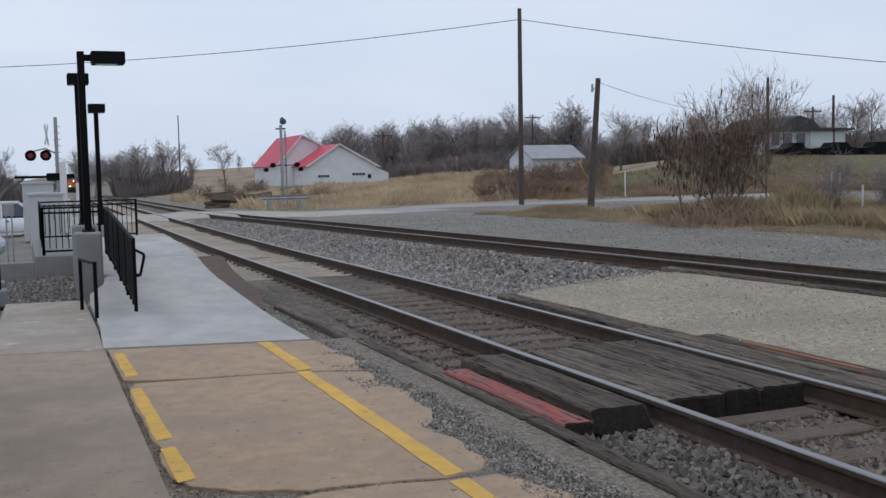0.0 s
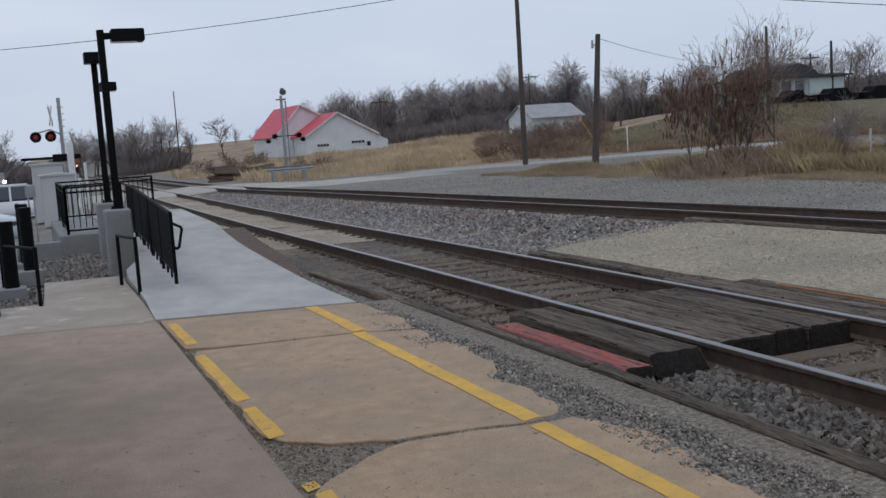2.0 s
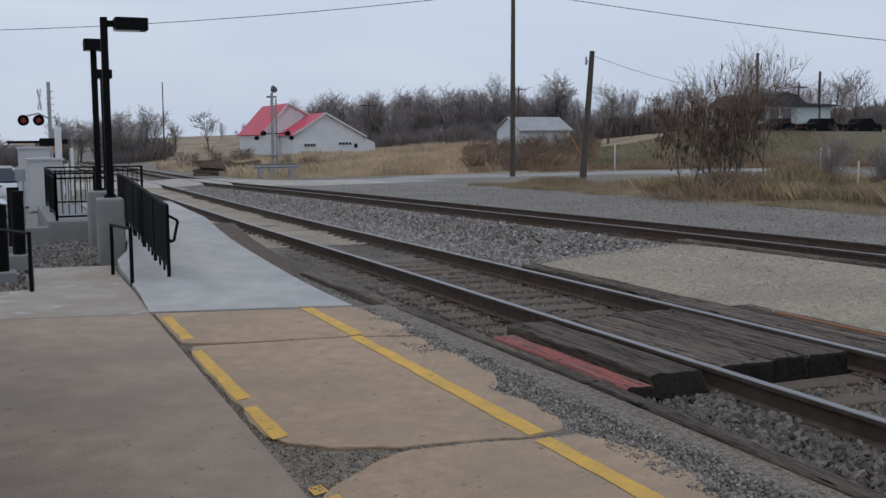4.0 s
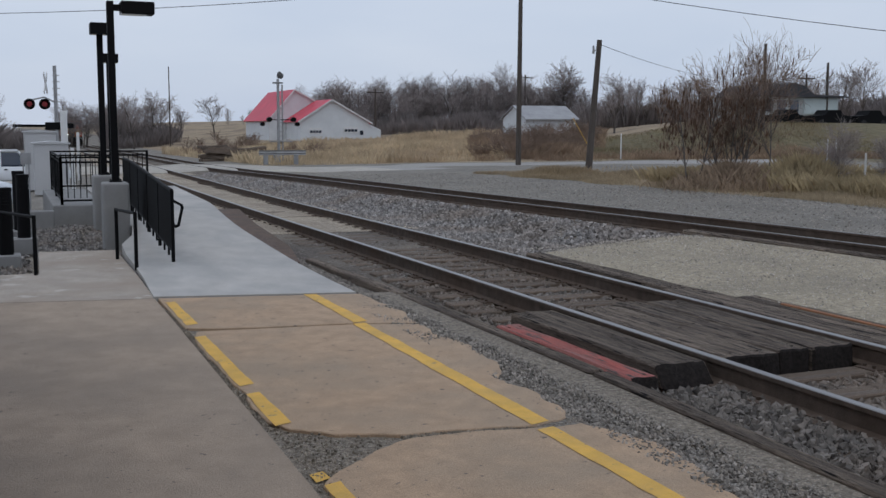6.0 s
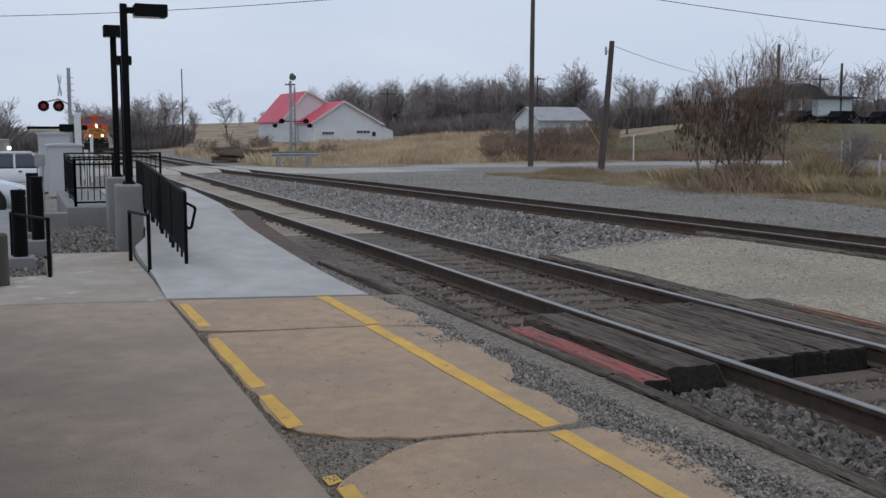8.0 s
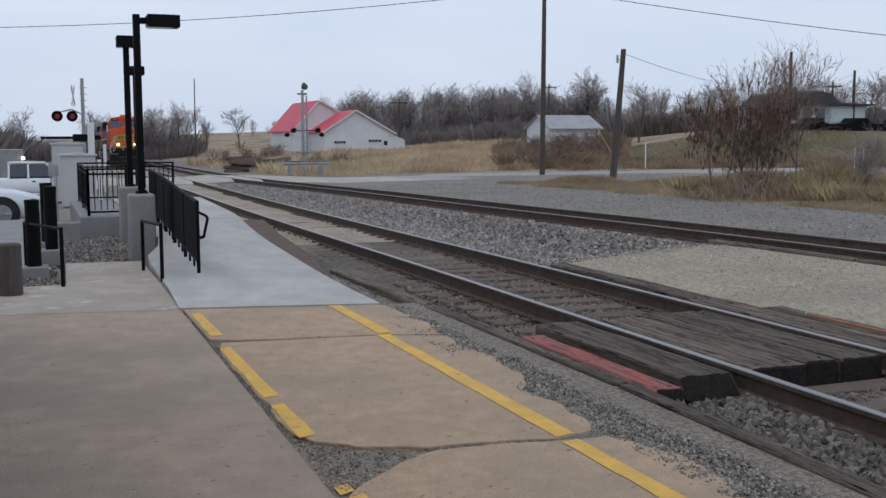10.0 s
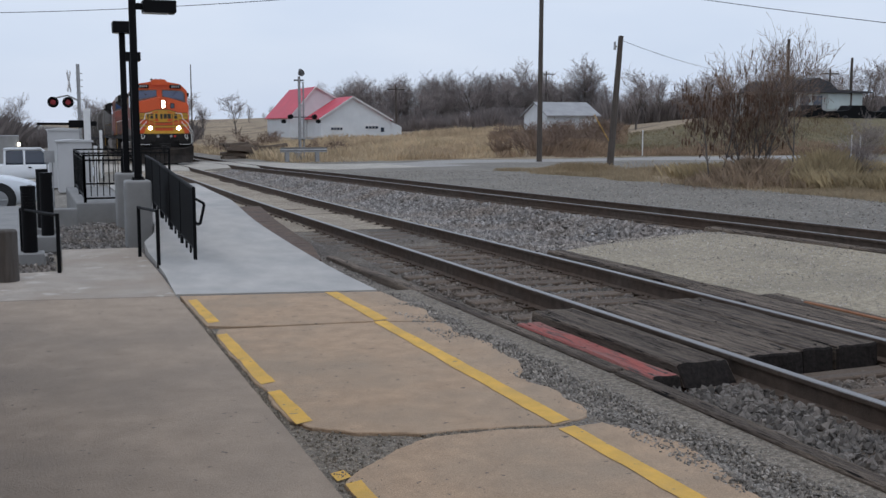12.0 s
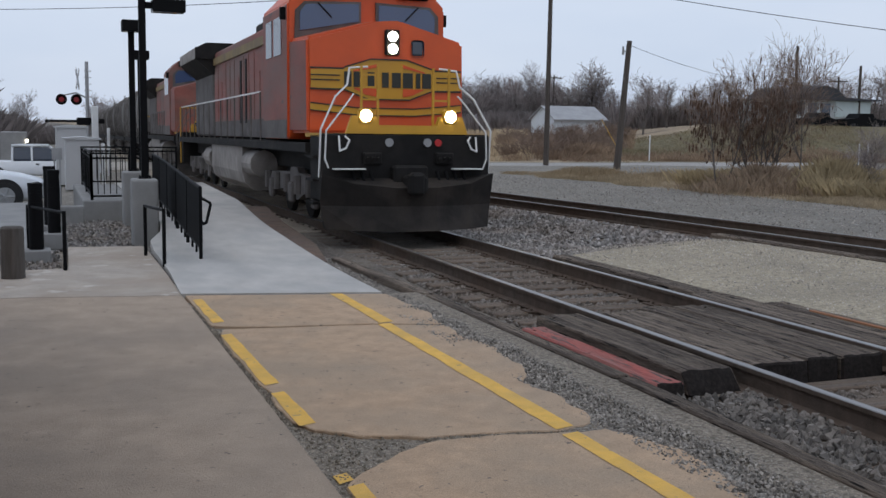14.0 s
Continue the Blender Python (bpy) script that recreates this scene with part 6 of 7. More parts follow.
def bogie(parent, yc, axles, half):
    """A truck: two side frames, axles and wheels."""
    for s in (-1, 1):
        bm = bmesh.new()
        span = (axles - 1) * 1.0
        prism(bm, [(yc - span - 0.55, 0.62), (yc - span - 0.3, 0.85), (yc - 0.4, 0.9), (yc - 0.3, 1.0), (yc + 0.3, 1.0), (yc + 0.4, 0.9), (yc + span + 0.3, 0.85), (yc + span + 0.55, 0.62),
                   (yc + span + 0.4, 0.42), (yc + span * 0.5, 0.55), (yc + 0.3, 0.38), (yc - 0.3, 0.38), (yc - span * 0.5, 0.55), (yc - span - 0.4, 0.42)], "x", s * half, s * (half - 0.14))
        for k in range(axles):
            y = yc + (k - (axles - 1) / 2) * 2.0
            box(bm, min(s * half, s * (half + 0.1)), max(s * half, s * (half + 0.1)), y - 0.16, y + 0.16, 0.32, 0.72, 0.03)
            cyl(bm, (s * (half + 0.02), y + 0.5, 0.5), (s * (half + 0.02), y + 0.5, 0.85), 0.1, 0.1, 8)
            cyl(bm, (s * (half + 0.02), y - 0.5, 0.5), (s * (half + 0.02), y - 0.5, 0.85), 0.1, 0.1, 8)
        part("side_frame", bm, M_grime, parent)
    for k in range(axles):
        y = yc + (k - (axles - 1) / 2) * 2.0
        bm = bmesh.new()
        for s in (-1, 1):
            cyl(bm, (s * 0.69, y, 0.5), (s * 0.80, y, 0.5), 0.5, 0.48, 20)
        cyl(bm, (-0.8, y, 0.5), (0.8, y, 0.5), 0.09, 0.09, 8)
        part("wheelset", bm, M_under, parent)


def locomotive(lead):
    t = thing("locomotive", 0, 0, 0, "orange and yellow diesel freight engine with dusty sides" if lead else "second dusty red diesel engine coupled behind", "locomotive", group="engines")
    side = M_faded
    # pilot and plough
    bm = bmesh.new()
    xs = [-1.48, -1.0, -0.35, 0.35, 1.0, 1.48]
    ft = [0.38, 0.16, 0.0, 0.0, 0.16, 0.38]
    fb = [0.42, 0.08, -0.16, -0.16, 0.08, 0.42]
    zt = [1.02, 0.86, 0.80, 0.80, 0.86, 1.02]
    top = [bm.verts.new((x, y, z)) for x, y, z in zip(xs, ft, zt)]
    mid = [bm.verts.new((x, (a + b) / 2 + 0.12, 0.5)) for x, a, b in zip(xs, ft, fb)]
    low = [bm.verts.new((x * 0.95, y, 0.11)) for x, y in zip(xs, fb)]
    bk = [bm.verts.new((x, 0.55, 0.95)) for x in xs]
    bk2 = [bm.verts.new((x * 0.95, 0.6, 0.14)) for x in xs]
    for a, b in ((bk, top), (top, mid), (mid, low), (low, bk2)):
        for i in range(5):
            bm.faces.new((a[i], a[i + 1], b[i + 1], b[i]))
    bm.faces.new((top[0], mid[0], low[0], bk2[0], bk[0]))
    bm.faces.new((top[5], bk[5], bk2[5], low[5], mid[5]))
    bmesh.ops.recalc_face_normals(bm, faces=bm.faces)
    part("snow_plough", bm, M_plough, t, "black steel snow plough")
    bm = bmesh.new()
    box(bm, -1.45, 1.45, 0.5, 1.35, 0.55, 1.66, 0.03)
    box(bm, -0.3, 0.3, 0.3, 0.6, 0.75, 1.15, 0.04)
    pl = part("pilot", bm, M_under, t)
    bm = bmesh.new()
    box(bm, -0.16, 0.16, -0.12, 0.5, 0.72, 1.0, 0.05)
    box(bm, -0.2, 0.05, -0.3, -0.05, 0.68, 1.05, 0.05)
    part("coupler", bm, M_under, pl)
    for k, x in enumerate((-0.95, -0.8, -0.65, 0.5, 0.65, 0.8, 0.95)):
        bm = bmesh.new()
        tube(bm, [(x, 0.48, 1.05), (x + 0.03, 0.36, 0.85), (x + 0.06, 0.34, 0.55)], 0.025, 6)
        part("air_hose", bm, M_black, pl)
    for s in (-1, 1):
        bm = bmesh.new()
        box(bm, s * 1.02 - 0.26, s * 1.02 + 0.26, 0.34, 0.5, 1.08, 1.10)
        part("step", bm, M_rail_white if lead else M_grime, pl)
        bm = bmesh.new()
        cyl(bm, (s * 0.33, 0.49, 1.52), (s * 0.33, 0.46, 1.52), 0.07, 0.07, 14)
        part("marker_lamp", bm, M_steel, pl)
        bm = bmesh.new()
        tube(bm, [(s * 1.18, 0.46, 1.62), (s * 1.18, 0.40, 1.38), (s * 1.08, 0.40, 1.42), (s * 1.02, 0.40, 1.55), (s * 1.08, 0.46, 1.62)], 0.016, 6)
        part("grab_iron", bm, M_rail_white if lead else M_grime, pl)
        bm = bmesh.new()
        box(bm, s * 0.62 - 0.16, s * 0.62 + 0.16, 0.42, 0.5, 1.16, 1.36, 0.02)
        for k in range(3):
            cyl(bm, (s * 0.62 - 0.09 + 0.09 * k, 0.42, 1.26), (s * 0.62 - 0.09 + 0.09 * k, 0.36, 1.25), 0.03, 0.03, 8)
        part("hose_bracket", bm, M_under, pl)
    bm = bmesh.new()
    cyl(bm, (0.52, 0.49, 1.52), (0.52, 0.46, 1.52), 0.06, 0.06, 12)
    part("red_lamp", bm, M_redpaint, pl)
    # front deck, yellow
    bm = bmesh.new()
    prism(bm, [(-1.05, 1.66), (-0.95, 1.95), (-0.55, 1.95), (-0.5, 1.80), (0.5, 1.80), (0.55, 1.95), (0.95, 1.95), (1.05, 1.66)], "y", 0.5, 0.6)
    box(bm, -1.45, 1.45, 0.6, 1.72, 1.6, 1.665)
    part("front_deck", bm, M_engyellow, t, "yellow front deck and step plates")
    for s in (-1, 1):
        bm = bmesh.new()
        for dx in (-0.14, 0.14):
            box(bm, s * 0.62 + dx - 0.018, s * 0.62 + dx + 0.018, 0.62, 0.66, 1.66, 2.75)
        for k in range(5):
            box(bm, s * 0.62 - 0.14, s * 0.62 + 0.14, 0.625, 0.655, 1.8 + 0.2 * k, 1.83 + 0.2 * k)
        part("deck_rail", bm, M_engyellow, t)
        # ditch light
        bm = bmesh.new()
        box(bm, s * 0.73 - 0.115, s * 0.73 + 0.115, 0.46, 0.6, 1.83, 2.07, 0.03)
        d = part("ditch_light", bm, M_engyellow, t)
        bm = bmesh.new()
        cyl(bm, (s * 0.73, 0.461, 1.95), (s * 0.73, 0.45, 1.95), 0.098, 0.094, 20)
        part("lens", bm, M_headlamp if lead else M_glass, d)
        # white hand rails
        bm = bmesh.new()
        tube(bm, [(s * 1.47, 0.62, 0.95), (s * 1.47, 0.5, 1.72), (s * 1.2, 0.62, 2.25), (s * 0.98, 0.7, 2.45), (s * 0.93, 0.75, 2.72), (s * 0.62, 0.75, 2.75)], 0.017, 6)
        tube(bm, [(s * 1.34, 0.5, 1.1), (s * 1.40, 0.5, 1.25), (s * 1.38, 0.5, 1.7), (s * 1.02, 0.55, 2.15), (s * 0.9, 0.6, 2.3)], 0.015, 6)
        part("hand_rail", bm, M_rail_white if lead else M_grime, t, "white bent hand rail")
        for k in range(3):
            bm = bmesh.new()
            box(bm, s * 1.42 - 0.12, s * 1.42 + 0.12, 0.75, 1.3, 0.5 + 0.38 * k, 0.54 + 0.38 * k)
            part("corner_step", bm, M_under, t)
    # nose
    hw = 1.42
    bm = bmesh.new()
    yn = 1.75
    prof = [(-hw, 1.66), (-hw, 3.28), (-0.15, 3.62), (0.25, 3.62), (hw, 3.28), (hw, 1.66)]
    lo = [bm.verts.new((x, yn - (0.06 if z < 2 else 0), z)) for x, z in prof]
    hi = [bm.verts.new((x * 1.03, yn + 1.25, z + (0.06 if z > 3 else 0))) for x, z in prof]
    bm.faces.new(lo)
    bm.faces.new(hi)
    for i in range(6):
        f = bm.faces.new((lo[i], lo[(i + 1) % 6], hi[(i + 1) % 6], hi[i]))
        f.material_index = 1 if i in (0, 4) else 0
    bmesh.ops.recalc_face_normals(bm, faces=bm.faces)
    e = [ed for ed in bm.edges if ed.calc_length() > 1]
    bmesh.ops.bevel(bm, geom=e, offset=0.05, segments=2, affect="EDGES")
    ns = part("nose", bm, [M_orange if lead else side, side], t)
    yf = yn - 0.004

    def face(pts, m, name, lift=0.0, parent=ns, thick=0.012):
        b = bmesh.new()
        y = yf - lift - 0.006
        prism(b, pts, "y", y - thick, y)
        part(name, b, m, parent)
    if lead:
        face([(-1.36, 2.44), (-1.36, 2.74), (-0.78, 2.78), (-0.3, 2.93), (0.35, 2.93), (0.82, 2.78), (1.36, 2.74), (1.36, 2.44), (0.82, 2.40), (0.4, 2.24), (-0.35, 2.24), (-0.78, 2.40)], M_engyellow, "emblem_field", 0.05)
        for z0, z1 in ((2.755, 2.785), (2.40, 2.43)):
            for x0, x1 in ((-1.37, -0.78), (0.82, 1.37)):
                face([(x0, z0), (x1, z0 + 0.0), (x1, z1), (x0, z1)], M_stripe, "stripe", 0.052)
        for z in (2.56, 2.64):
            for x0, x1 in ((-1.36, -0.86), (0.9, 1.36)):
                face([(x0, z), (x1, z), (x1, z + 0.02), (x0, z + 0.02)], M_stripe, "stripe", 0.066)
        for a, b2 in (((-0.78, 2.78), (-0.3, 2.93)), ((0.35, 2.93), (0.82, 2.78)), ((-0.78, 2.40), (-0.35, 2.24)), ((0.4, 2.24), (0.82, 2.40)), ((-0.3, 2.93), (0.35, 2.93)), ((-0.35, 2.24), (0.4, 2.24))):
            face([(a[0], a[1]), (b2[0], b2[1]), (b2[0], b2[1] + 0.025), (a[0], a[1] + 0.025)], M_stripe, "stripe", 0.066)
        face([(-0.62, 2.74), (-0.2, 2.86), (-0.2, 2.80), (-0.62, 2.72)], M_orange, "emblem_patch", 0.066)
        face([(0.28, 2.86), (0.68, 2.74), (0.68, 2.72), (0.28, 2.80)], M_orange, "emblem_patch", 0.066)
        face([(-0.62, 2.44), (-0.2, 2.44), (-0.2, 2.30), (-0.4, 2.33)], M_orange, "emblem_patch", 0.066)
        face([(0.28, 2.44), (0.68, 2.44), (0.45, 2.33), (0.28, 2.30)], M_orange, "emblem_patch", 0.066)
        # plain dark bars where the emblem stands
        for x0, x1 in ((-0.78, -0.65), (-0.61, -0.46), (-0.36, -0.24), (-0.10, 0.02), (0.08, 0.24), (0.28, 0.46), (0.52, 0.60), (0.64, 0.80)):
            face([(x0, 2.46), (x1, 2.46), (x1, 2.72), (x0, 2.72)], M_stripe, "emblem_bar", 0.066)
        face([(-1.37, 2.06), (-0.5, 1.98), (0.5, 1.98), (1.37, 2.06), (1.37, 2.18), (0.5, 2.10), (-0.5, 2.10), (-1.37, 2.18)], M_engyellow, "lower_stripe", 0.05)
        for dz in (0.0, 0.125):
            face([(-1.37, 2.045 + dz), (-0.5, 1.965 + dz), (0.5, 1.965 + dz), (1.37, 2.045 + dz), (1.37, 2.065 + dz), (0.5, 1.985 + dz), (-0.5, 1.985 + dz), (-1.37, 2.065 + dz)], M_stripe, "stripe", 0.066)
    # twin head lights and door window
    bm = bmesh.new()
    box(bm, -0.04, 0.22, yn - 0.09, yn + 0.02, 3.02, 3.46, 0.02)
    hl = part("headlight_box", bm, M_under, t)
    for z in (3.13, 3.34):
        bm = bmesh.new()
        cyl(bm, (0.09, yn - 0.09, z), (0.09, yn - 0.12, z), 0.085, 0.08, 20)
        part("headlight", bm, M_headlamp if lead else M_glass, hl)
    bm = bmesh.new()
    box(bm, 0.44, 0.68, yn - 0.035, yn + 0.01, 3.0, 3.30, 0.06, seg=3)
    part("door_window", bm, M_glass, t)
    # cab
    bm = bmesh.new()
    cw = 1.5
    prof = [(-cw, 1.55), (-cw, 4.0), (-1.12, 4.38), (-0.4, 4.50), (0.4, 4.50), (1.12, 4.38), (cw, 4.0), (cw, 1.55)]
    vs = prism(bm, prof, "y", 2.95, 5.4)
    for f in bm.faces:
        c = f.calc_center_median()
        f.material_index = 1 if abs(c.x) > 1.45 else 0
    bmesh.ops.bevel(bm, geom=[ed for ed in bm.edges if ed.calc_length() > 2], offset=0.04, segments=2, affect="EDGES")
    cb = part("cab", bm, [M_orange if lead else side, side], t)
    bm = bmesh.new()
    prism(bm, [(-0.42, 4.30), (-0.42, 4.5), (-0.3, 4.62), (0.3, 4.62), (0.42, 4.5), (0.42, 4.30)], "y", 2.8, 5.2)
    part("roof_hump", bm, M_orange if lead else side, cb)
    for s in (-1, 1):
        bm = bmesh.new()
        prism(bm, [(s * 0.14, 3.52), (s * 1.38, 3.24), (s * 1.36, 3.86), (s * 1.2, 4.02), (s * 0.14, 4.06)], "y", 2.90, 2.94)
        part("windshield_frame", bm, M_grime, cb)
        bm = bmesh.new()
        prism(bm, [(s * 0.19, 3.70), (s * 1.28, 3.50), (s * 1.28, 3.83), (s * 1.17, 3.97), (s * 0.19, 4.01)], "y", 2.875, 2.897)
        part("windshield", bm, M_wind, cb)
        bm = bmesh.new()
        cyl(bm, (s * 0.95, 2.86, 4.0), (s * 0.7, 2.86, 3.75), 0.012, 0.012, 5)
        part("wiper", bm, M_black, cb)
        bm = bmesh.new()
        box(bm, s * 0.85 - 0.3, s * 0.85 + 0.3, 2.82, 3.0, 4.14, 4.33, 0.02)
        nb = part("number_board", bm, M_black, cb)
        for k in range(4):
            bm = bmesh.new()
            x0 = s * 0.85 - 0.2 + 0.11 * k
            box(bm, x0, x0 + 0.07, 2.812, 2.822, 4.18, 4.29)
            part("number_bar", bm, M_steel, nb)
        bm = bmesh.new()
        box(bm, s * 1.5 - 0.012, s * 1.5 + 0.012, 3.5, 4.2, 3.1, 3.8, 0.004)
        box(bm, s * 1.5 - 0.012, s * 1.5 + 0.012, 4.4, 5.0, 3.1, 3.8, 0.004)
        part("side_window", bm, M_glass, cb)
        bm = bmesh.new()
        box(bm, min(s * 1.5, s * 1.6), max(s * 1.5, s * 1.6), 3.1, 3.16, 3.7, 3.92)
        part("mirror", bm, M_black, cb)
    # hood
    bm = bmesh.new()
    box(bm, -0.95, 0.95, 5.4, 16.6, 1.55, 4.05, 0.06, seg=2)
    hd = part("hood", bm, side, t)
    for s in (-1, 1):
        for k in range(14):
            bm = bmesh.new()
            y0 = 5.7 + 0.77 * k
            box(bm, min(s * 0.95, s * 0.965), max(s * 0.95, s * 0.965), y0, y0 + 0.66, 1.75 + (0.9 if k in (1, 2, 3) else 0), 3.6 - (0.5 if k % 4 == 0 else 0), 0.004)
            part("hood_door", bm, side, hd)
        for k in (0, 1, 2, 6, 7):
            bm = bmesh.new()
            y0 = 5.75 + 0.8 * k
            box(bm, min(s * 0.967, s * 0.985), max(s * 0.967, s * 0.985), y0, y0 + 0.22, 1.9, 3.5, 0.004)
            part("louvre", bm, M_under, hd)
        bm = bmesh.new()
        box(bm, min(s * 0.95, s * 1.0), max(s * 0.95, s * 1.0), 5.5, 20.5, 3.66, 3.86)
        part("roof_stripe", bm, M_dullyellow, hd)
        bm = bmesh.new()
        box(bm, min(s * 1.0, s * 1.5), max(s * 1.0, s * 1.5), 5.4, 21.4, 1.42, 1.5)
        box(bm, min(s * 1.42, s * 1.52), max(s * 1.42, s * 1.52), 1.4, 21.4, 1.34, 1.5)
        part("side_sill", bm, M_under, t)
        bm = bmesh.new()
        box(bm, min(s * 0.967, s * 0.975), max(s * 0.967, s * 0.975), 5.45, 16.5, 1.56, 1.98)
        part("kick_panel", bm, M_grime, hd)
        bm = bmesh.new()
        box(bm, min(s * 1.503, s * 1.51), max(s * 1.503, s * 1.51), 3.0, 5.38, 1.56, 1.9)
        part("kick_panel", bm, M_grime, cb)
        for k in range(14):
            bm = bmesh.new()
            y = 5.9 + 1.15 * k
            cyl(bm, (s * 1.47, y, 1.5), (s * 1.47, y, 2.5), 0.018, 0.018, 6)
            part("stanchion", bm, M_grime, t)
        bm = bmesh.new()
        cyl(bm, (s * 1.47, 5.9, 2.5), (s * 1.47, 20.9, 2.5), 0.02, 0.02, 6)
        part("walkway_rail", bm, M_rail_white if lead else M_grime, t)
    # radiator end with broad wings
    bm = bmesh.new()
    box(bm, -1.0, 1.0, 16.6, 20.9, 1.55, 4.1, 0.05)
    part("radiator_body", bm, M_grime, t)
    bm = bmesh.new()
    box(bm, -1.54, 1.54, 16.35, 16.39, 3.85, 4.2)
    for s in (-1, 1):
        box(bm, s * 1.53 - 0.012, s * 1.53 + 0.012, 16.4, 20.6, 3.86, 4.16, mi=1)
    prism(bm, [(-1.0, 3.4), (-1.52, 3.84), (-1.52, 4.18), (-1.2, 4.34), (1.2, 4.34), (1.52, 4.18), (1.52, 3.84), (1.0, 3.4)], "y", 16.4, 20.6)
    part("radiator_wing", bm, [M_under, M_tank], t)
    bm = bmesh.new()
    box(bm, -0.8, 0.8, 6.0, 9.0, 4.05, 4.2, 0.05)
    part("dynamic_brake_box", bm, M_tank, t)
    bm = bmesh.new()
    box(bm, -0.45, 0.45, 10.5, 12.2, 4.05, 4.5, 0.06)
    part("exhaust_box", bm, M_under, t)
    bm = bmesh.new()
    for x in (-0.25, 0, 0.25):
        cyl(bm, (x, 5.2, 4.68), (x, 4.8, 4.7), 0.03, 0.07, 8)
    cyl(bm, (0, 5.0, 4.45), (0, 5.0, 4.7), 0.04, 0.04, 6)
    part("horn", bm, M_grime, t)
    # underframe, tank, reservoirs
    bm = bmesh.new()
    box(bm, -0.9, 0.9, 1.3, 21.5, 0.95, 1.4, 0.02)
    part("underframe", bm, M_under, t)
    bm = bmesh.new()
    prism(bm, [(-1.15, 0.32), (-1.38, 0.5), (-1.45, 0.75), (-1.45, 1.34), (1.45, 1.34), (1.45, 0.75), (1.38, 0.5), (1.15, 0.32)], "y", 8.4, 13.6)
    part("fuel_tank", bm, M_tank, t)
    for s in (-1, 1):
        for y0 in (7.0, 13.8):
            bm = bmesh.new()
            cyl(bm, (s * 1.2, y0, 0.98), (s * 1.2, y0 + 1.3, 0.98), 0.3, 0.3, 16)
            part("air_reservoir", bm, M_tank, t)
    bogie(t, 4.2, 3, 1.12)
    bogie(t, 18.2, 3, 1.12)
    # rear plate
    bm = bmesh.new()
    box(bm, -1.4, 1.4, 21.4, 21.7, 0.6, 1.66, 0.02)
    box(bm, -0.15, 0.15, 21.7, 22.3, 0.75, 1.05, 0.03)
    part("rear_pilot", bm, M_under, t)
    bm = bmesh.new()
    for s in (-1, 1):
        tube(bm, [(s * 1.45, 21.65, 0.6), (s * 1.45, 21.6, 2.5), (s * 0.6, 21.6, 2.5)], 0.022, 6)
    part("rear_rail", bm, M_engyellow, t)
    return t


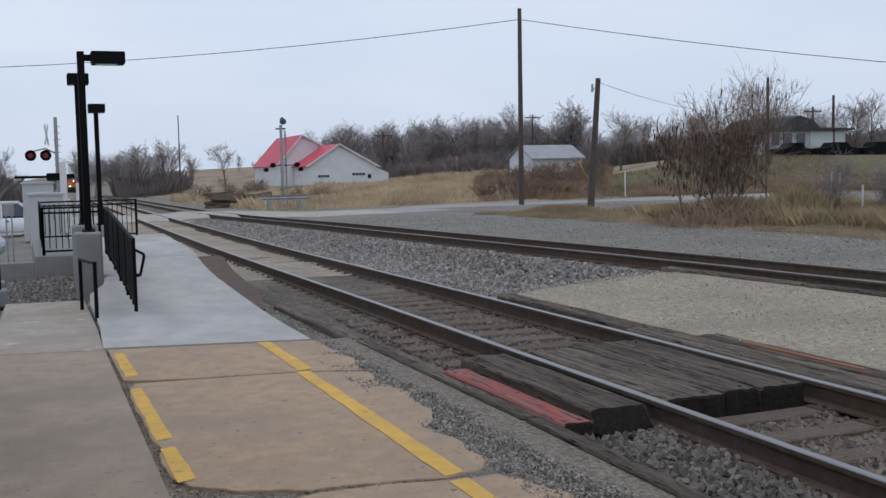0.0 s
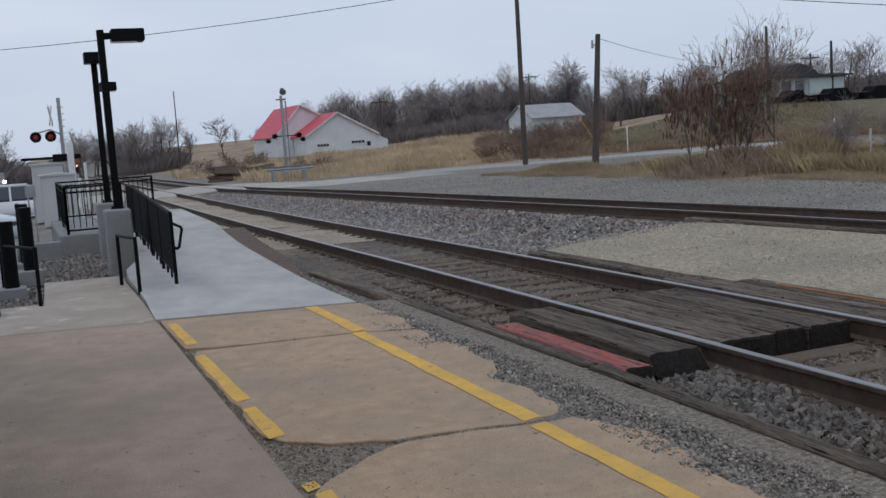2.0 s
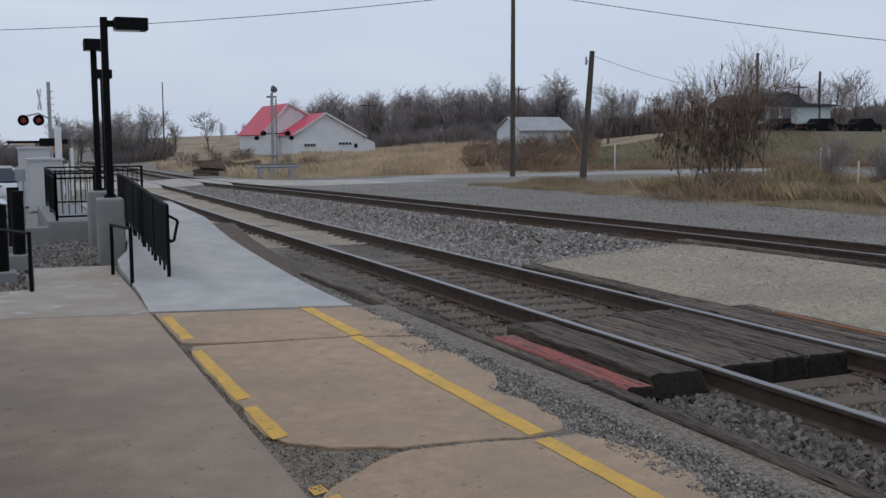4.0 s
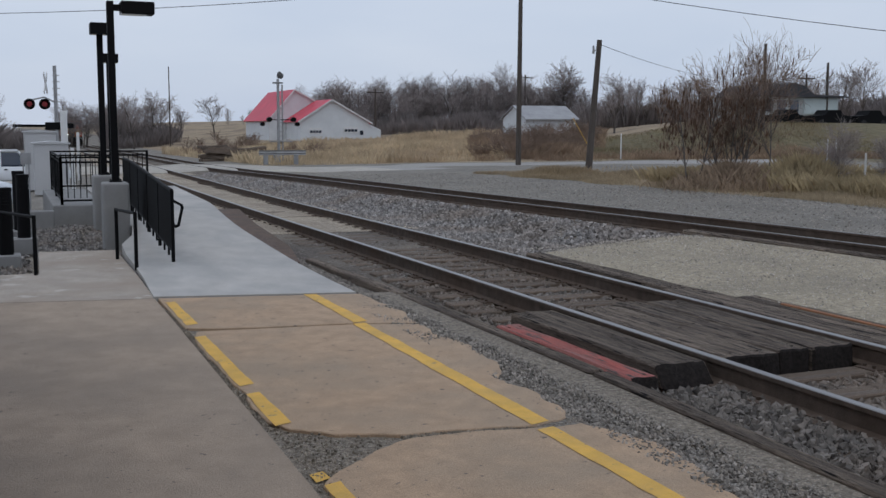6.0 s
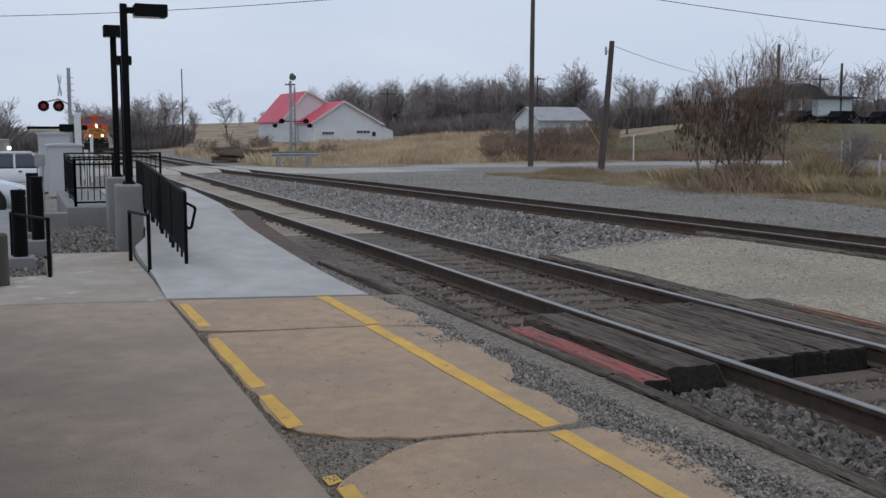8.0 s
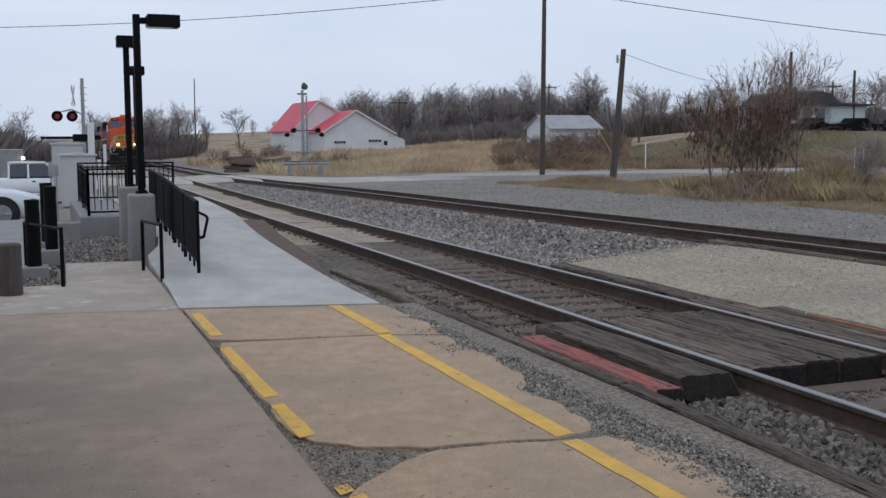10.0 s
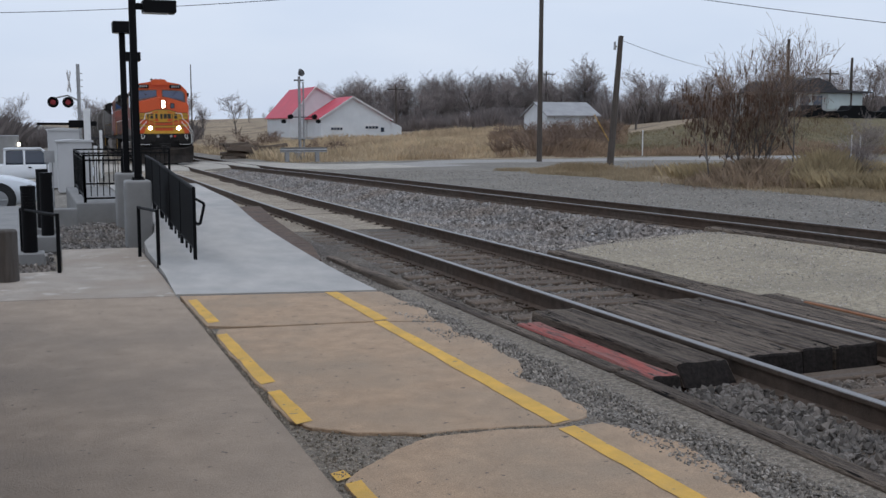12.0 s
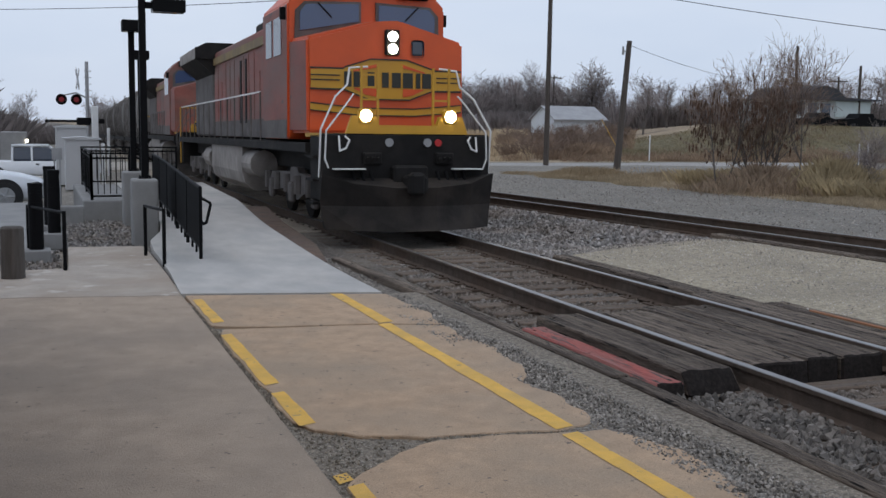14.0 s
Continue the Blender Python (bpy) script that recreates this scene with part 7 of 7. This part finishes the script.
def hopper():
    t = thing("hopper_car", 0, 0, 0, "weathered grey covered hopper car with rounded sides", "freight car", group="hopper cars")
    bm = bmesh.new()
    prof = [(-1.15, 1.25), (-1.42, 1.7), (-1.53, 2.4), (-1.53, 3.1), (-1.42, 3.7), (-1.1, 4.15), (-0.5, 4.35), (0.5, 4.35), (1.1, 4.15), (1.42, 3.7), (1.53, 3.1), (1.53, 2.4), (1.42, 1.7), (1.15, 1.25)]
    rows = []
    for y, lift in ((1.0, 1.0), (2.2, 0.0), (15.3, 0.0), (16.5, 1.0)):
        rows.append([bm.verts.new((x, y, max(z, 1.25 + lift * (1.0 if z < 3 else 0)))) for x, z in prof])
    for a, b in zip(rows, rows[1:]):
        for i in range(len(prof)):
            bm.faces.new((a[i], a[(i + 1) % len(prof)], b[(i + 1) % len(prof)], b[i]))
    bm.faces.new(rows[0])
    bm.faces.new(rows[-1])
    bmesh.ops.recalc_face_normals(bm, faces=bm.faces)
    body = part("body", bm, M_hopper, t)
    for k in range(8):
        for s in (-1, 1):
            bm = bmesh.new()
            y = 2.3 + 1.84 * k
            tube(bm, [(s * 1.18, y, 1.25), (s * 1.45, y, 1.7), (s * 1.555, y, 2.4), (s * 1.555, y, 3.1), (s * 1.445, y, 3.7), (s * 1.12, y, 4.17)], 0.035, 4)
            part("rib", bm, M_grime, body)
    bm = bmesh.new()
    box(bm, -0.45, 0.45, 0.9, 16.6, 4.42, 4.47)
    for k in range(8):
        box(bm, -0.3, 0.3, 2.2 + 1.8 * k, 3.2 + 1.8 * k, 4.34, 4.44)
    part("roof_walk", bm, M_grime, t)
    for k in range(3):
        bm = bmesh.new()
        y = 3.7 + 4.2 * k
        lo = [bm.verts.new(p) for p in ((-0.35, y + 1.2, 0.45), (0.35, y + 1.2, 0.45), (0.35, y + 2.0, 0.45), (-0.35, y + 2.0, 0.45))]
        hi = [bm.verts.new(p) for p in ((-1.2, y - 0.2, 1.3), (1.2, y - 0.2, 1.3), (1.2, y + 3.4, 1.3), (-1.2, y + 3.4, 1.3))]
        bm.faces.new(lo)
        for i in range(4):
            bm.faces.new((lo[i], lo[(i + 1) % 4], hi[(i + 1) % 4], hi[i]))
        part("discharge_bay", bm, M_grime, t)
    for s in (-1, 1):
        bm = bmesh.new()
        box(bm, s * 1.4 - 0.08, s * 1.4 + 0.08, 0.4, 17.1, 1.05, 1.3)
        part("side_sill", bm, M_under, t)
        for y in (0.5, 17.0):
            bm = bmesh.new()
            for dx in (0, 0.4):
                box(bm, s * (1.4 - dx) - 0.02, s * (1.4 - dx) + 0.02, y - 0.02, y + 0.02, 0.6, 4.2)
            for k in range(9):
                box(bm, s * 1.2 - 0.2, s * 1.2 + 0.2, y - 0.015, y + 0.015, 0.7 + 0.4 * k, 0.73 + 0.4 * k)
            part("end_ladder", bm, M_grime, t)
    bm = bmesh.new()
    box(bm, -0.2, 0.2, -0.2, 17.7, 0.85, 1.15)
    part("centre_sill", bm, M_under, t)
    bogie(t, 2.0, 2, 1.08)
    bogie(t, 15.5, 2, 1.08)
    return t


lead_engine = locomotive(True)
second_engine = locomotive(False)
first_hopper = hopper()
hoppers = [first_hopper] + [copy_thing(first_hopper, pose(0, 0, 0)) for _ in range(8)]
TRAIN = [(lead_engine, 0.0, 4.2, 18.2), (second_engine, 22.4, 4.2, 18.2)] + [(h, 44.9 + 17.7 * i, 2.0, 15.5) for i, h in enumerate(hoppers)]

build_ties()


# ---- what moves ----
SPEED, FRONT = 20.5, 14.6


def ride(y0, y1):
    """Pose of a vehicle whose two bogies stand at y0 and y1 along the line."""
    a = Vector((line_x(y0), y0, line_z(y0)))
    b = Vector((line_x(y1), y1, line_z(y1)))
    d = b - a
    yaw = math.degrees(math.atan2(-d.x, d.y))
    pitch = math.degrees(math.atan2(d.z, math.hypot(d.x, d.y)))
    return a, pose(0, 0, 0, pitch, 0, yaw)


def motions():
    for ob, off, b0, b1 in TRAIN:
        rows = []
        for k in range(29):
            t = k * 0.5
            y = FRONT + SPEED * (14.0 - t) + off
            a, turn = ride(y + b0, y + b1)
            m = Matrix.Translation(a) @ turn @ Matrix.Translation((0, -b0, 0))
            rows.append((t, m))
        walk(ob, rows)


motions()
